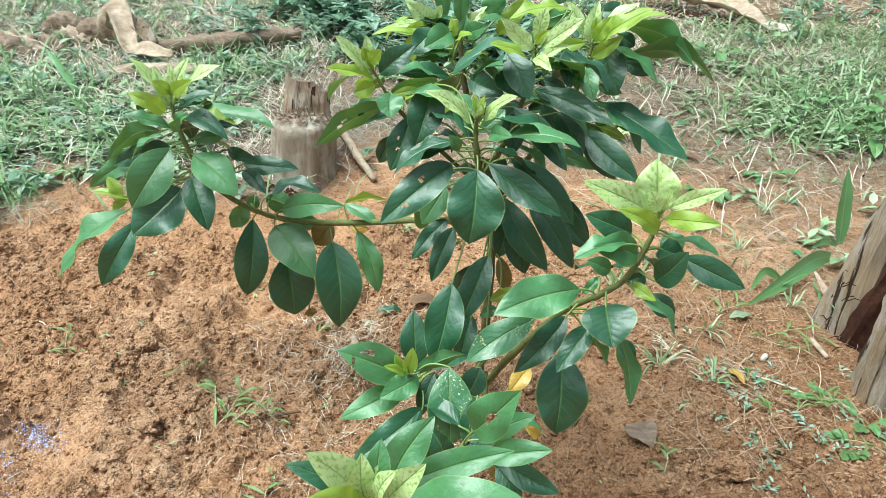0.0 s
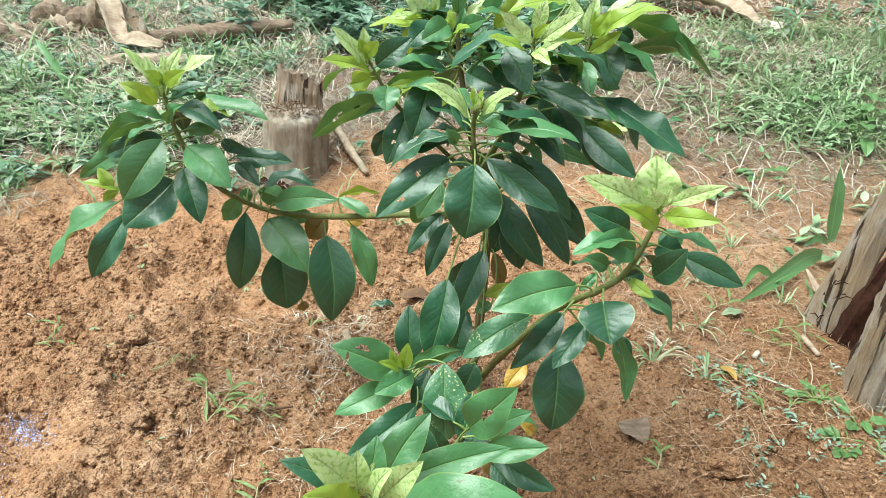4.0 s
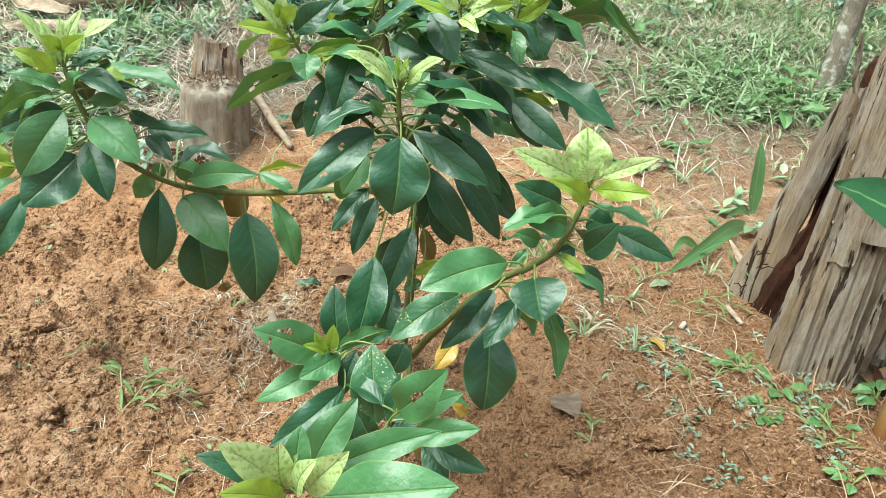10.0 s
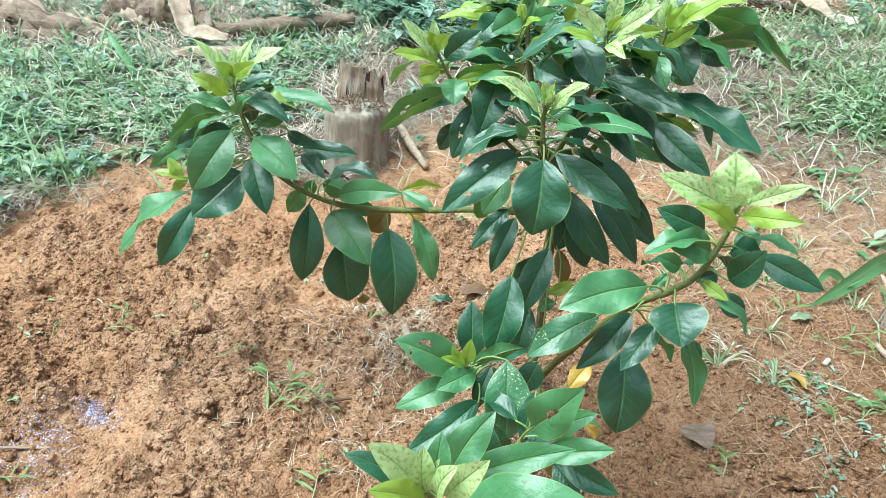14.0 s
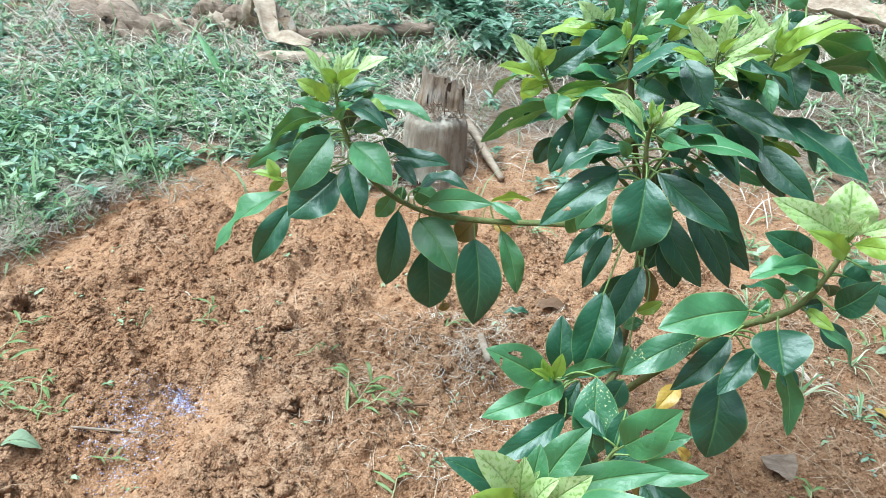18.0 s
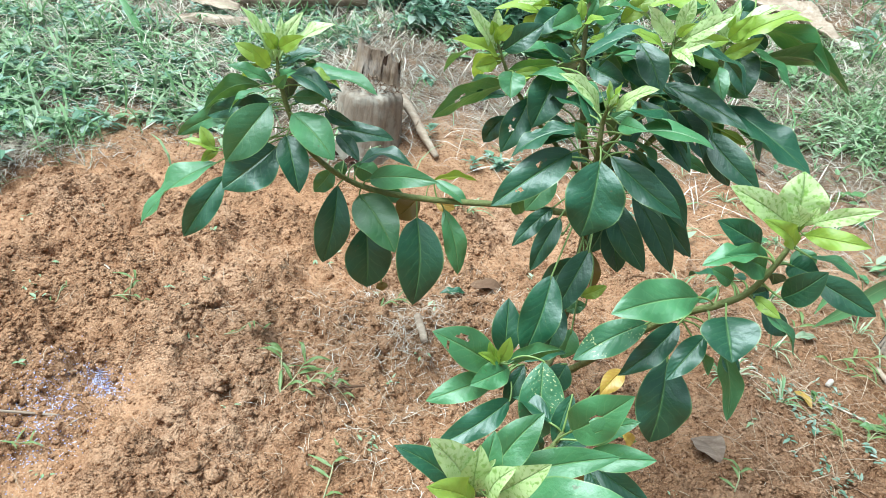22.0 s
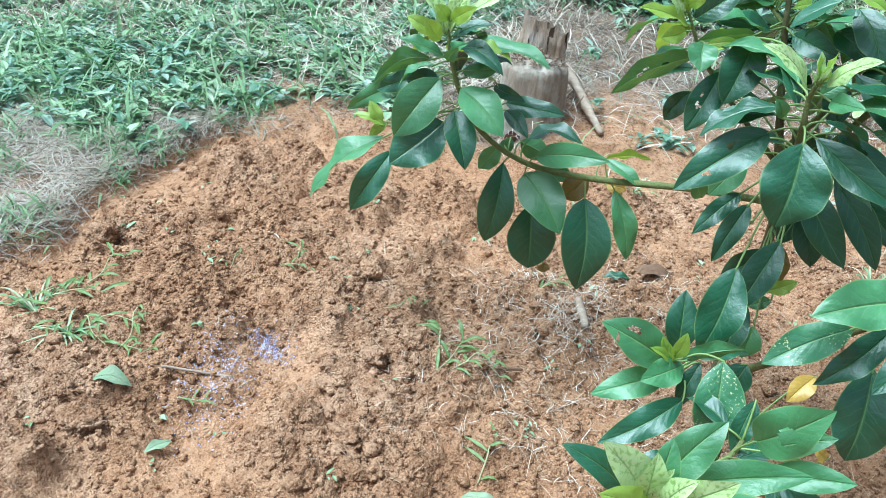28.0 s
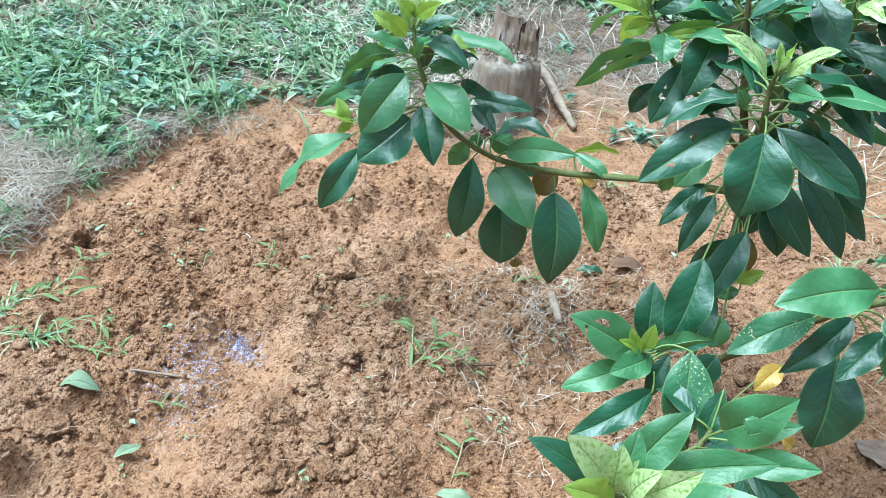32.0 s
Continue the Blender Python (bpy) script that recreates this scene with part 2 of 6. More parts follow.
M = {
    "soil": soil_material(),
    "clod": island_material("clay_clod", [(0.38, 0.22, 0.125), (0.48, 0.295, 0.18), (0.57, 0.375, 0.25), (0.42, 0.245, 0.14)], 0.95, grain=120),
    "straw": island_material("dry_straw", [(0.58, 0.49, 0.38), (0.76, 0.68, 0.56), (0.64, 0.54, 0.42), (0.84, 0.79, 0.69), (0.44, 0.33, 0.23)], 0.7),
    "grass_pale": island_material("pale_cut_grass", [(0.24, 0.38, 0.15), (0.40, 0.53, 0.28), (0.54, 0.61, 0.42), (0.32, 0.36, 0.20), (0.17, 0.32, 0.11)], 0.5, 0.3),
    "straw_grey": island_material("grey_straw", [(0.30, 0.24, 0.18), (0.48, 0.42, 0.34), (0.62, 0.56, 0.48), (0.22, 0.16, 0.11), (0.40, 0.42, 0.28)], 0.75),
    "grass": island_material("green_grass", [(0.14, 0.27, 0.10), (0.25, 0.40, 0.17), (0.40, 0.52, 0.29), (0.19, 0.34, 0.14), (0.54, 0.58, 0.42)], 0.45, 0.3),
    "weed": island_material("weed_leaves", [(0.14, 0.28, 0.16), (0.32, 0.49, 0.35), (0.50, 0.65, 0.53), (0.22, 0.39, 0.24), (0.70, 0.78, 0.69)], 0.38, 0.4),
    "weed_light": island_material("light_weed_leaves", [(0.22, 0.37, 0.17), (0.37, 0.51, 0.29), (0.54, 0.63, 0.44), (0.29, 0.45, 0.22)], 0.38, 0.22),
    "straw_thin": island_material("reddish_straw", [(0.30, 0.18, 0.105), (0.47, 0.33, 0.21), (0.62, 0.50, 0.36), (0.25, 0.14, 0.08)], 0.75),
    "granule": island_material("blue_granules", [(0.28, 0.30, 0.62), (0.60, 0.62, 0.82), (0.80, 0.80, 0.88)], 0.6),
    "mature": leaf_material("mature_leaf", (0.0150, 0.076, 0.032), (0.20, 0.34, 0.12), (0.30, 0.40, 0.12), (0.14, 0.30, 0.04)),
    "spotted": leaf_material("spotted_leaf", (0.034, 0.120, 0.045), (0.22, 0.36, 0.12), (0.30, 0.40, 0.12), (0.14, 0.30, 0.04), spots=0.9),
    # Lighter green leaves, with pale sky sheen put into the base colour.
    "light": leaf_material("light_green_leaf_sheen", (0.062, 0.188, 0.068), (0.28, 0.42, 0.16), (0.34, 0.44, 0.12), (0.24, 0.40, 0.05), share=0.15),
    "young": leaf_material("young_leaf", (0.24, 0.38, 0.05), (0.42, 0.52, 0.14), (0.44, 0.50, 0.14), (0.42, 0.52, 0.05), share=0.32, rough=0.4, mottle=0.25),
    "pale": leaf_material("pale_young_leaf", (0.24, 0.41, 0.07), (0.15, 0.30, 0.05), (0.52, 0.60, 0.22), (0.62, 0.74, 0.36), share=0.25, rough=0.28, mottle=0.8, vein_amount=0.7),
    "yellow": leaf_material("yellowed_leaf", (0.50, 0.36, 0.05), (0.60, 0.50, 0.14), (0.40, 0.34, 0.08), (0.50, 0.27, 0.05), share=0.2, mottle=0.6),
    "brown": leaf_material("browned_leaf", (0.17, 0.12, 0.025), (0.24, 0.18, 0.05), (0.20, 0.12, 0.03), (0.30, 0.20, 0.03), share=0.2),
    "stem": wood_material("green_brown_stem", (0.13, 0.16, 0.05), (0.28, 0.31, 0.11), (60, 60, 60), 0.6),
    "bark": wood_material("trunk_bark", (0.11, 0.10, 0.045), (0.27, 0.25, 0.12), (50, 50, 20), 0.8),
    "petiole": Mat("petiole_green").set(Base_Color=(0.20, 0.29, 0.08), Roughness=0.5),
    "stump": wood_material("weathered_stump", (0.15, 0.112, 0.078), (0.44, 0.365, 0.28), (26, 26, 5), 0.9, moss=0.25),
    # Red-brown rot, coloured nearly black to carry the shade of the trunk's hollow.
    "rot_shaded": wood_material("rotten_wood_shaded", (0.016, 0.006, 0.004), (0.095, 0.034, 0.017), (40, 40, 30), 0.95),
    "slab": crack_material("split_grey_wood", (0.09, 0.062, 0.040), (0.38, 0.31, 0.23)),
    "slab_old": crack_material("dark_splintered_wood", (0.10, 0.070, 0.050), (0.36, 0.275, 0.20)),
    "slab_in": crack_material("split_brown_wood", (0.08, 0.05, 0.03), (0.31, 0.23, 0.145)),
    "log": crack_material("bleached_log", (0.22, 0.18, 0.14), (0.62, 0.56, 0.48)),
    "fibre": wood_material("brown_fibrous_sheath", (0.11, 0.065, 0.042), (0.46, 0.36, 0.27), (5, 45, 45), 0.85),
    "husk": wood_material("dry_sheath", (0.26, 0.17, 0.11), (0.68, 0.58, 0.45), (6, 30, 30), 0.7),
    "lichen": wood_material("lichen_bark", (0.12, 0.10, 0.07), (0.36, 0.31, 0.25), (30, 30, 8), 0.9, moss=0.85),
    "dead": wood_material("dead_leaf", (0.11, 0.058, 0.032), (0.28, 0.175, 0.105), (20, 20, 20), 0.8),
    "white_stick": wood_material("bleached_stick", (0.45, 0.38, 0.30), (0.74, 0.70, 0.62), (30, 30, 30), 0.8),
}


def blade_material(name, base, light):
    """A long banana-like blade: fine veins that run across from the midrib."""
    k = Mat(name)
    uv = k.n.new("ShaderNodeUVMap")
    sp = k.n.new("ShaderNodeSeparateXYZ")
    k.l.new(uv.outputs[0], sp.inputs[0])
    u2 = k.math("MULTIPLY", k.math("ABSOLUTE", k.math("SUBTRACT", sp.outputs[0], 0.5)), 2.0)
    mid = k.math("SUBTRACT", 1.0, k.math("MULTIPLY", u2, 12.0), True)
    fine = k.math("FRACT", k.math("SUBTRACT", k.math("MULTIPLY", sp.outputs[1], 34.0), k.math("MULTIPLY", u2, 3.0)))
    c = k.mix(k.math("MULTIPLY", fine, 0.45), base, tuple(1.5 * x for x in base))
    c = k.mix(k.math("MULTIPLY", k.noise(k.coords(), 12, 4), 0.5), c, tuple(0.7 * x for x in base))
    c = k.mix(k.math("MULTIPLY", mid, 0.7), c, light)
    k.bump(fine, 0.25, 0.003)
    k.set(Base_Color=c, Roughness=0.4)
    return k.translucent(light, 0.2)


M["blade"] = blade_material("broad_blade", (0.026, 0.110, 0.044), (0.24, 0.42, 0.17))
M["strap"] = blade_material("strap_blade", (0.12, 0.27, 0.10), (0.32, 0.46, 0.20))


def stalk_material():
    k = Mat("banana_stalk")
    z = k.n.new("ShaderNodeSeparateXYZ")
    k.l.new(k.coords(), z.inputs[0])
    f = k.math("ADD", z.outputs[2], k.math("MULTIPLY", k.noise(k.coords("Object", (30, 30, 6)), 1.0, 4), 0.16))
    c = k.ramp(f, [(0.07, (0.06, 0.022, 0.010)), (0.13, (0.17, 0.070, 0.016)), (0.23, (0.22, 0.14, 0.04)), (0.33, (0.27, 0.29, 0.20))])
    k.bump(k.noise(k.coords("Object", (60, 60, 5)), 1.0, 4), 0.4, 0.004)
    return k.set(Base_Color=c, Roughness=0.6)


M["stalk"] = stalk_material()


def tuft_material():
    """Grass blades on the soil, each a little greener or drier than the next."""
    k = Mat("tuft_blades")
    oi = k.n.new("ShaderNodeObjectInfo")
    c = k.ramp(oi.outputs["Random"], [(0.0, (0.13, 0.28, 0.10)), (0.4, (0.26, 0.42, 0.20)), (0.75, (0.42, 0.50, 0.30)), (1.0, (0.60, 0.54, 0.38))])
    c = k.mix(k.math("MULTIPLY", k.noise(k.coords(), 90, 3), 0.4), c, (0.16, 0.26, 0.12))
    k.set(Base_Color=c, Roughness=0.5)
    return k.translucent(c, 0.2)


M["tuft"] = tuft_material()
M["sprig"] = blade_material("limp_grass_blade", (0.15, 0.235, 0.070), (0.42, 0.46, 0.24))
M["sprig_stalk"] = wood_material("pale_grass_stalk", (0.34, 0.33, 0.16), (0.62, 0.58, 0.36), (40, 40, 40), 0.6)
M["low"] = leaf_material("low_weed_leaf", (0.080, 0.180, 0.048), (0.34, 0.46, 0.24), (0.34, 0.46, 0.22), (0.30, 0.46, 0.14), share=0.15, rough=0.45)
M["wilted"] = leaf_material("wilted_leaf", (0.20, 0.27, 0.15), (0.36, 0.41, 0.27), (0.34, 0.36, 0.24), (0.30, 0.37, 0.22), share=0.1, rough=0.55)


# ---- helpers for meshes ----
def part(name, bm, material, parent=None, label="", smooth=True):
    """Links a bmesh as one mesh object under a thing or a part."""
    me = bpy.data.meshes.new(name)
    bm.to_mesh(me)
    bm.free()
    me.polygons.foreach_set("use_smooth", np.full(len(me.polygons), smooth))
    me.materials.append(material)
    ob = new(name, me)
    ob.parent = parent
    return tagged(ob, label)


def thing(name, label, category, group="", kind=""):
    return tagged(new(name), label, category, group, kind)


def raw(name, verts, faces, material, smooth=False):
    """A mesh object straight from arrays: verts (n, 3), faces (m, 3 or 4)."""
    verts, faces = np.asarray(verts, dtype=np.float32), np.asarray(faces, dtype=np.int32)
    me = bpy.data.meshes.new(name)
    me.vertices.add(len(verts))
    me.vertices.foreach_set("co", verts.ravel())
    m, k = faces.shape
    me.loops.add(m * k)
    me.loops.foreach_set("vertex_index", faces.ravel())
    me.polygons.add(m)
    me.polygons.foreach_set("loop_start", np.arange(0, m * k, k, dtype=np.int32))
    me.polygons.foreach_set("use_smooth", np.full(m, smooth))
    me.update(calc_edges=True)
    me.materials.append(material)
    return new(name, me)


def curve_points(pts, rad, per=6):
    """A smooth line through a few points (Catmull-Rom), with its radius."""
    p = [Vector(a) for a in pts]
    p = [2 * p[0] - p[1]] + p + [2 * p[-1] - p[-2]]
    out = []
    for i in range(1, len(p) - 2):
        for j in range(per):
            t = j / per
            a, b, c, d = p[i - 1], p[i], p[i + 1], p[i + 2]
            q = 0.5 * (2 * b + (c - a) * t + (2 * a - 5 * b + 4 * c - d) * t * t + (3 * b - a - 3 * c + d) * t ** 3)
            out.append((q, rad[i - 1] * (1 - t) + rad[i] * t))
    out.append((p[-2], rad[-1]))
    return out


def tube(bm, line, sides=8, knobs=0.0, flat=1.0):
    """A tapered tube along [(point, radius)], with uneven rings; flat squeezes it one way."""
    rings = []
    for i, (q, r) in enumerate(line):
        a = (line[min(i + 1, len(line) - 1)][0] - line[max(i - 1, 0)][0]).normalized()
        s = a.cross(Vector((0.31, 0.2, 0.93))).normalized()
        w = a.cross(s)
        ring = []
        for j in range(sides):
            g = 2 * math.pi * j / sides
            k = r * (1 + knobs * (noise.noise(q * 60 + Vector((j * 1.7, 0, 0)))))
            ring.append(bm.verts.new(q + k * math.cos(g) * s + k * flat * math.sin(g) * w))
        rings.append(ring)
    for a, b in zip(rings, rings[1:]):
        for j in range(sides):
            bm.faces.new((a[j], a[(j + 1) % sides], b[(j + 1) % sides], b[j]))
    bm.faces.new(rings[0][::-1])
    bm.faces.new(rings[-1])


# ---- lie of the land ----
def hash2(ix, iy, seed):
    h = (ix.astype(np.int64) * 374761393 + iy.astype(np.int64) * 668265263 + seed * 1442695041) & 0x7FFFFFFF
    h = ((h ^ (h >> 13)) * 1274126177) & 0x7FFFFFFF
    return ((h ^ (h >> 16)) & 0xFFFF) / 65535.0


def vnoise(x, y, seed=0):
    ix, iy = np.floor(x), np.floor(y)
    fx, fy = x - ix, y - iy
    fx, fy = fx * fx * (3 - 2 * fx), fy * fy * (3 - 2 * fy)
    a, b = hash2(ix, iy, seed), hash2(ix + 1, iy, seed)
    c, d = hash2(ix, iy + 1, seed), hash2(ix + 1, iy + 1, seed)
    return (a * (1 - fx) + b * fx) * (1 - fy) + (c * (1 - fx) + d * fx) * fy


def fbm(x, y, seed=0, octaves=4):
    s, a, t = 0.0, 0.5, 0.0
    for o in range(octaves):
        s, t = s + a * vnoise(x * 2 ** o, y * 2 ** o, seed + o), t + a
        a *= 0.5
    return s / t


def lumps(x, y, cell, seed):
    """Rounded clods of about that size, each with its own height, 0 to 1."""
    gx, gy = np.floor(x / cell).astype(int), np.floor(y / cell).astype(int)
    x0, y0 = gx.min() - 1, gy.min() - 1
    cx, cy = np.meshgrid(np.arange(x0, gx.max() + 2), np.arange(y0, gy.max() + 2))
    px, py = (cx + hash2(cx, cy, seed)) * cell, (cy + hash2(cx, cy, seed + 7)) * cell
    rr = cell * (0.35 + 0.55 * hash2(cx, cy, seed + 13))
    best = np.zeros_like(x)
    for dx in (-1, 0, 1):
        for dy in (-1, 0, 1):
            j, i = gy + dy - y0, gx + dx - x0
            r = rr[j, i]
            k = 1 - ((x - px[j, i]) ** 2 + (y - py[j, i]) ** 2) / r ** 2
            best = np.maximum(best, np.clip(k, 0, 1) ** 0.4 * r / cell)
    return best


def step01(a, b, x):
    t = np.clip((x - a) / (b - a), 0, 1)
    return t * t * (3 - 2 * t)


def dug(x, y, inset=0.0):
    """1 in the hoed soil round the young tree, 0 on the grass; inset draws its edge inwards."""
    wob = 0.26 * (fbm(x * 1.7, y * 1.7, 40) - 0.5)
    wob = wob + 0.12 * (fbm(x * 7, y * 7, 47) - 0.5)
    left = step01(-2.14, -2.02, x + wob - inset)
    back = 1 - step01(-0.07, 0.05, y - (3.28 + 0.20 * x) + wob + inset)
    return left * back * (1 - step01(0.75, 1.3, x + wob)) * step01(0.25, 0.75, y + wob)


def heaps(x, y):
    """Where the hoe has thrown the soil up: broad patches and one long ridge."""
    ridge = np.exp(-((x + 0.74 + 0.25 * (y - 1.6)) / 0.13) ** 2) * step01(1.0, 1.3, y) * (1 - step01(1.9, 2.3, y))
    bare = np.exp(-(((x + 0.98) / 0.17) ** 2 + ((y - 1.33) / 0.24) ** 2)) + np.exp(-(((x + 0.18) / 0.18) ** 2 + ((y - 1.62) / 0.35) ** 2))
    return np.clip(0.35 + 0.65 * step01(0.34, 0.58, fbm(x * 3.1, y * 3.1, 9, 3)) + 0.6 * ridge - 0.6 * bare + 0.4 * step01(0.5, 0.8, x) * (1 - step01(2.0, 2.5, y)), 0, 1)


def clods(x, y):
    """How cloddy the hoed soil is: a strip along its edge is cut smooth."""
    aside = step01(0.4, 0.7, x) * (1 - step01(1.35, 1.8, x)) * step01(0.9, 1.2, y) * (1 - step01(1.9, 2.5, y))
    return np.maximum(dug(x, y, 0.11) * (0.75 + 0.25 * (1 - step01(-0.35, 0.25, x))), 0.8 * aside)


def rise(x, y):
    """The broad lie of the ground: level round the tree, then a bank that climbs away."""
    s = 0.30
    up = s * np.log1p(np.exp(np.clip((y - 2.75) / s, -40, 40)))
    return 0.20 * np.minimum(up, 9.0) + 0.012 * np.sin(x * 1.3 + 0.5) * np.cos(y * 1.1)


def height(x, y):
    x, y = np.asarray(x, float), np.asarray(y, float)
    d, k = dug(x, y), clods(x, y)
    h = rise(x, y) + 0.045 * (fbm(x * 2.1, y * 2.1, 3) - 0.5)
    h = h + 0.065 * (1 - d) * step01(0.3, -0.8, x) * step01(0.8, 1.6, y)
    h = h + (1 - k) * 0.018 * (fbm(x * 9, y * 9, 5) - 0.5)
    near = step01(-3.1, -2.4, x) * (1 - step01(2.0, 3.0, x)) * step01(0.1, 0.8, y) * (1 - step01(3.6, 4.6, y))
    on = near > 0
    x, y, d, k = x[on], y[on], d[on], k[on]
    heap = heaps(x, y)
    wx = x + 0.035 * (fbm(x * 26, y * 26, 91, 3) - 0.5)
    wy = y + 0.035 * (fbm(x * 26, y * 26, 95, 3) - 0.5)
    big = 0.022 * heap + 0.034 * lumps(wx, wy, 0.13, 11) * heap + 0.026 * lumps(wx, wy, 0.065, 23) * (0.25 + 0.75 * heap)
    small = 0.012 * lumps(wx, wy, 0.034, 31) + 0.009 * lumps(wx, wy, 0.020, 67) + 0.014 * fbm(wx * 18, wy * 18, 61, 3)
    hoed = k * (1.5 * big + (0.7 + 1.0 * heap) * small)
    flat = (1 - k) * (1 - 0.25 * d * step01(0.5, -0.2, x)) * (0.010 * lumps(wx, wy, 0.05, 57) + 0.5 * small)
    h[on] -= 0.07 * np.exp(-(((x + 0.62) / 0.42) ** 2 + ((y - 3.42) / 0.20) ** 2))
    hole = np.exp(-(((x + 1.69) / 0.10) ** 2 + ((y - 1.83) / 0.07) ** 2))
    h[on] += near[on] * (hoed + flat) - 0.055 * hole
    return h


def steps(a, b, fine, grow, far):
    """Grid lines: even between a and b, wider and wider out to far."""
    mid = list(np.arange(a, b + fine / 2, fine))
    up, d, q = [], fine, mid[-1]
    while q < far:
        d *= grow
        q += d
        up.append(q)
    down, d, q = [], fine, a
    while q > -far:
        d *= grow
        q -= d
        down.append(q)
    return np.array(down[::-1] + mid + up)


gx, gy = steps(-2.4, 1.45, 0.0068, 1.07, 400), steps(0.95, 3.2, 0.0068, 1.06, 400)
X, Y = np.meshgrid(gx, gy)
Z = height(X, Y)
idx = np.arange(X.size).reshape(X.shape)
quads = np.stack([idx[:-1, :-1], idx[:-1, 1:], idx[1:, 1:], idx[1:, :-1]], -1).reshape(-1, 4)
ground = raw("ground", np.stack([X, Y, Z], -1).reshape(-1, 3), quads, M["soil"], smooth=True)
cover = ground.data.attributes.new("thatch", "FLOAT", "POINT")
cover.data.foreach_set("value", (np.maximum(np.maximum(step01(3.05, 3.7, Y - 0.7 * step01(-0.9, -0.5, X) * (1 - step01(0.9, 1.6, X)) + 0.5 * (fbm(X * 1.6, Y * 1.6, 33) - 0.5)), step01(-1.9, -2.2, X)), np.maximum(step01(0.5, -0.3, Y + 1.2 * (fbm(X * 1.1, Y * 1.1, 34) - 0.5)), step01(2.6, 3.6, X + 1.2 * (fbm(X * 1.1, Y * 1.1, 36) - 0.5)))) * (1 - dug(X, Y)) * (1 - 0.8 * step01(0.0, 0.8, X) * (1 - step01(3.6, 4.6, Y)) * step01(-0.3, 0.5, Y) * (1 - step01(2.6, 3.6, X)))).astype(np.float32).ravel())
powder = ground.data.attributes.new("dust", "FLOAT", "POINT")
powder.data.foreach_set("value", (dug(X, Y) * (1 - heaps(X, Y) * step01(0.0, 0.5, clods(X, Y)))).astype(np.float32).ravel())
# Where the ground to the right of the tree is coloured darker.
right_patch = ground.data.attributes.new("right_darker", "FLOAT", "POINT")
right_patch.data.foreach_set("value", (step01(0.35, 1.05, X + 0.5 * (fbm(X * 2, Y * 2, 35) - 0.5)) * (1 - step01(2.6, 3.2, Y)) * step01(0.2, 0.9, Y) * (1 - step01(2.5, 3.8, X + 0.8 * (fbm(X, Y, 38) - 0.5)))).astype(np.float32).ravel())
tagged(ground, "hoed red clay soil that climbs to a weedy bank", "ground", kind="structure")


def surface(x, y):
    """The ground's height at many places, read off the sheet itself."""
    x, y = np.asarray(x, float), np.asarray(y, float)
    i = np.clip(np.searchsorted(gx, x) - 1, 0, len(gx) - 2)
    j = np.clip(np.searchsorted(gy, y) - 1, 0, len(gy) - 2)
    u, w = (x - gx[i]) / (gx[i + 1] - gx[i]), (y - gy[j]) / (gy[j + 1] - gy[j])
    return (Z[j, i] * (1 - u) + Z[j, i + 1] * u) * (1 - w) + (Z[j + 1, i] * (1 - u) + Z[j + 1, i + 1] * u) * w


def ground_z(x, y):
    return float(surface(np.array([x]), np.array([y]))[0])


# ---- the young avocado tree ----
tree = thing("avocado_tree", "young avocado tree with glossy green leaves and pale new shoots", "tree")
LINES = {}


def stem(name, pts, rad):
    bm = bmesh.new()
    line = curve_points(pts, rad, 7)
    tube(bm, [(q, 0.86 * r) for q, r in line], 9, 0.18)
    ob = part(name, bm, M["bark" if name == "trunk" else "stem"], tree, "brown bark" if name == "trunk" else "")
    LINES[ob.name] = line
    return ob


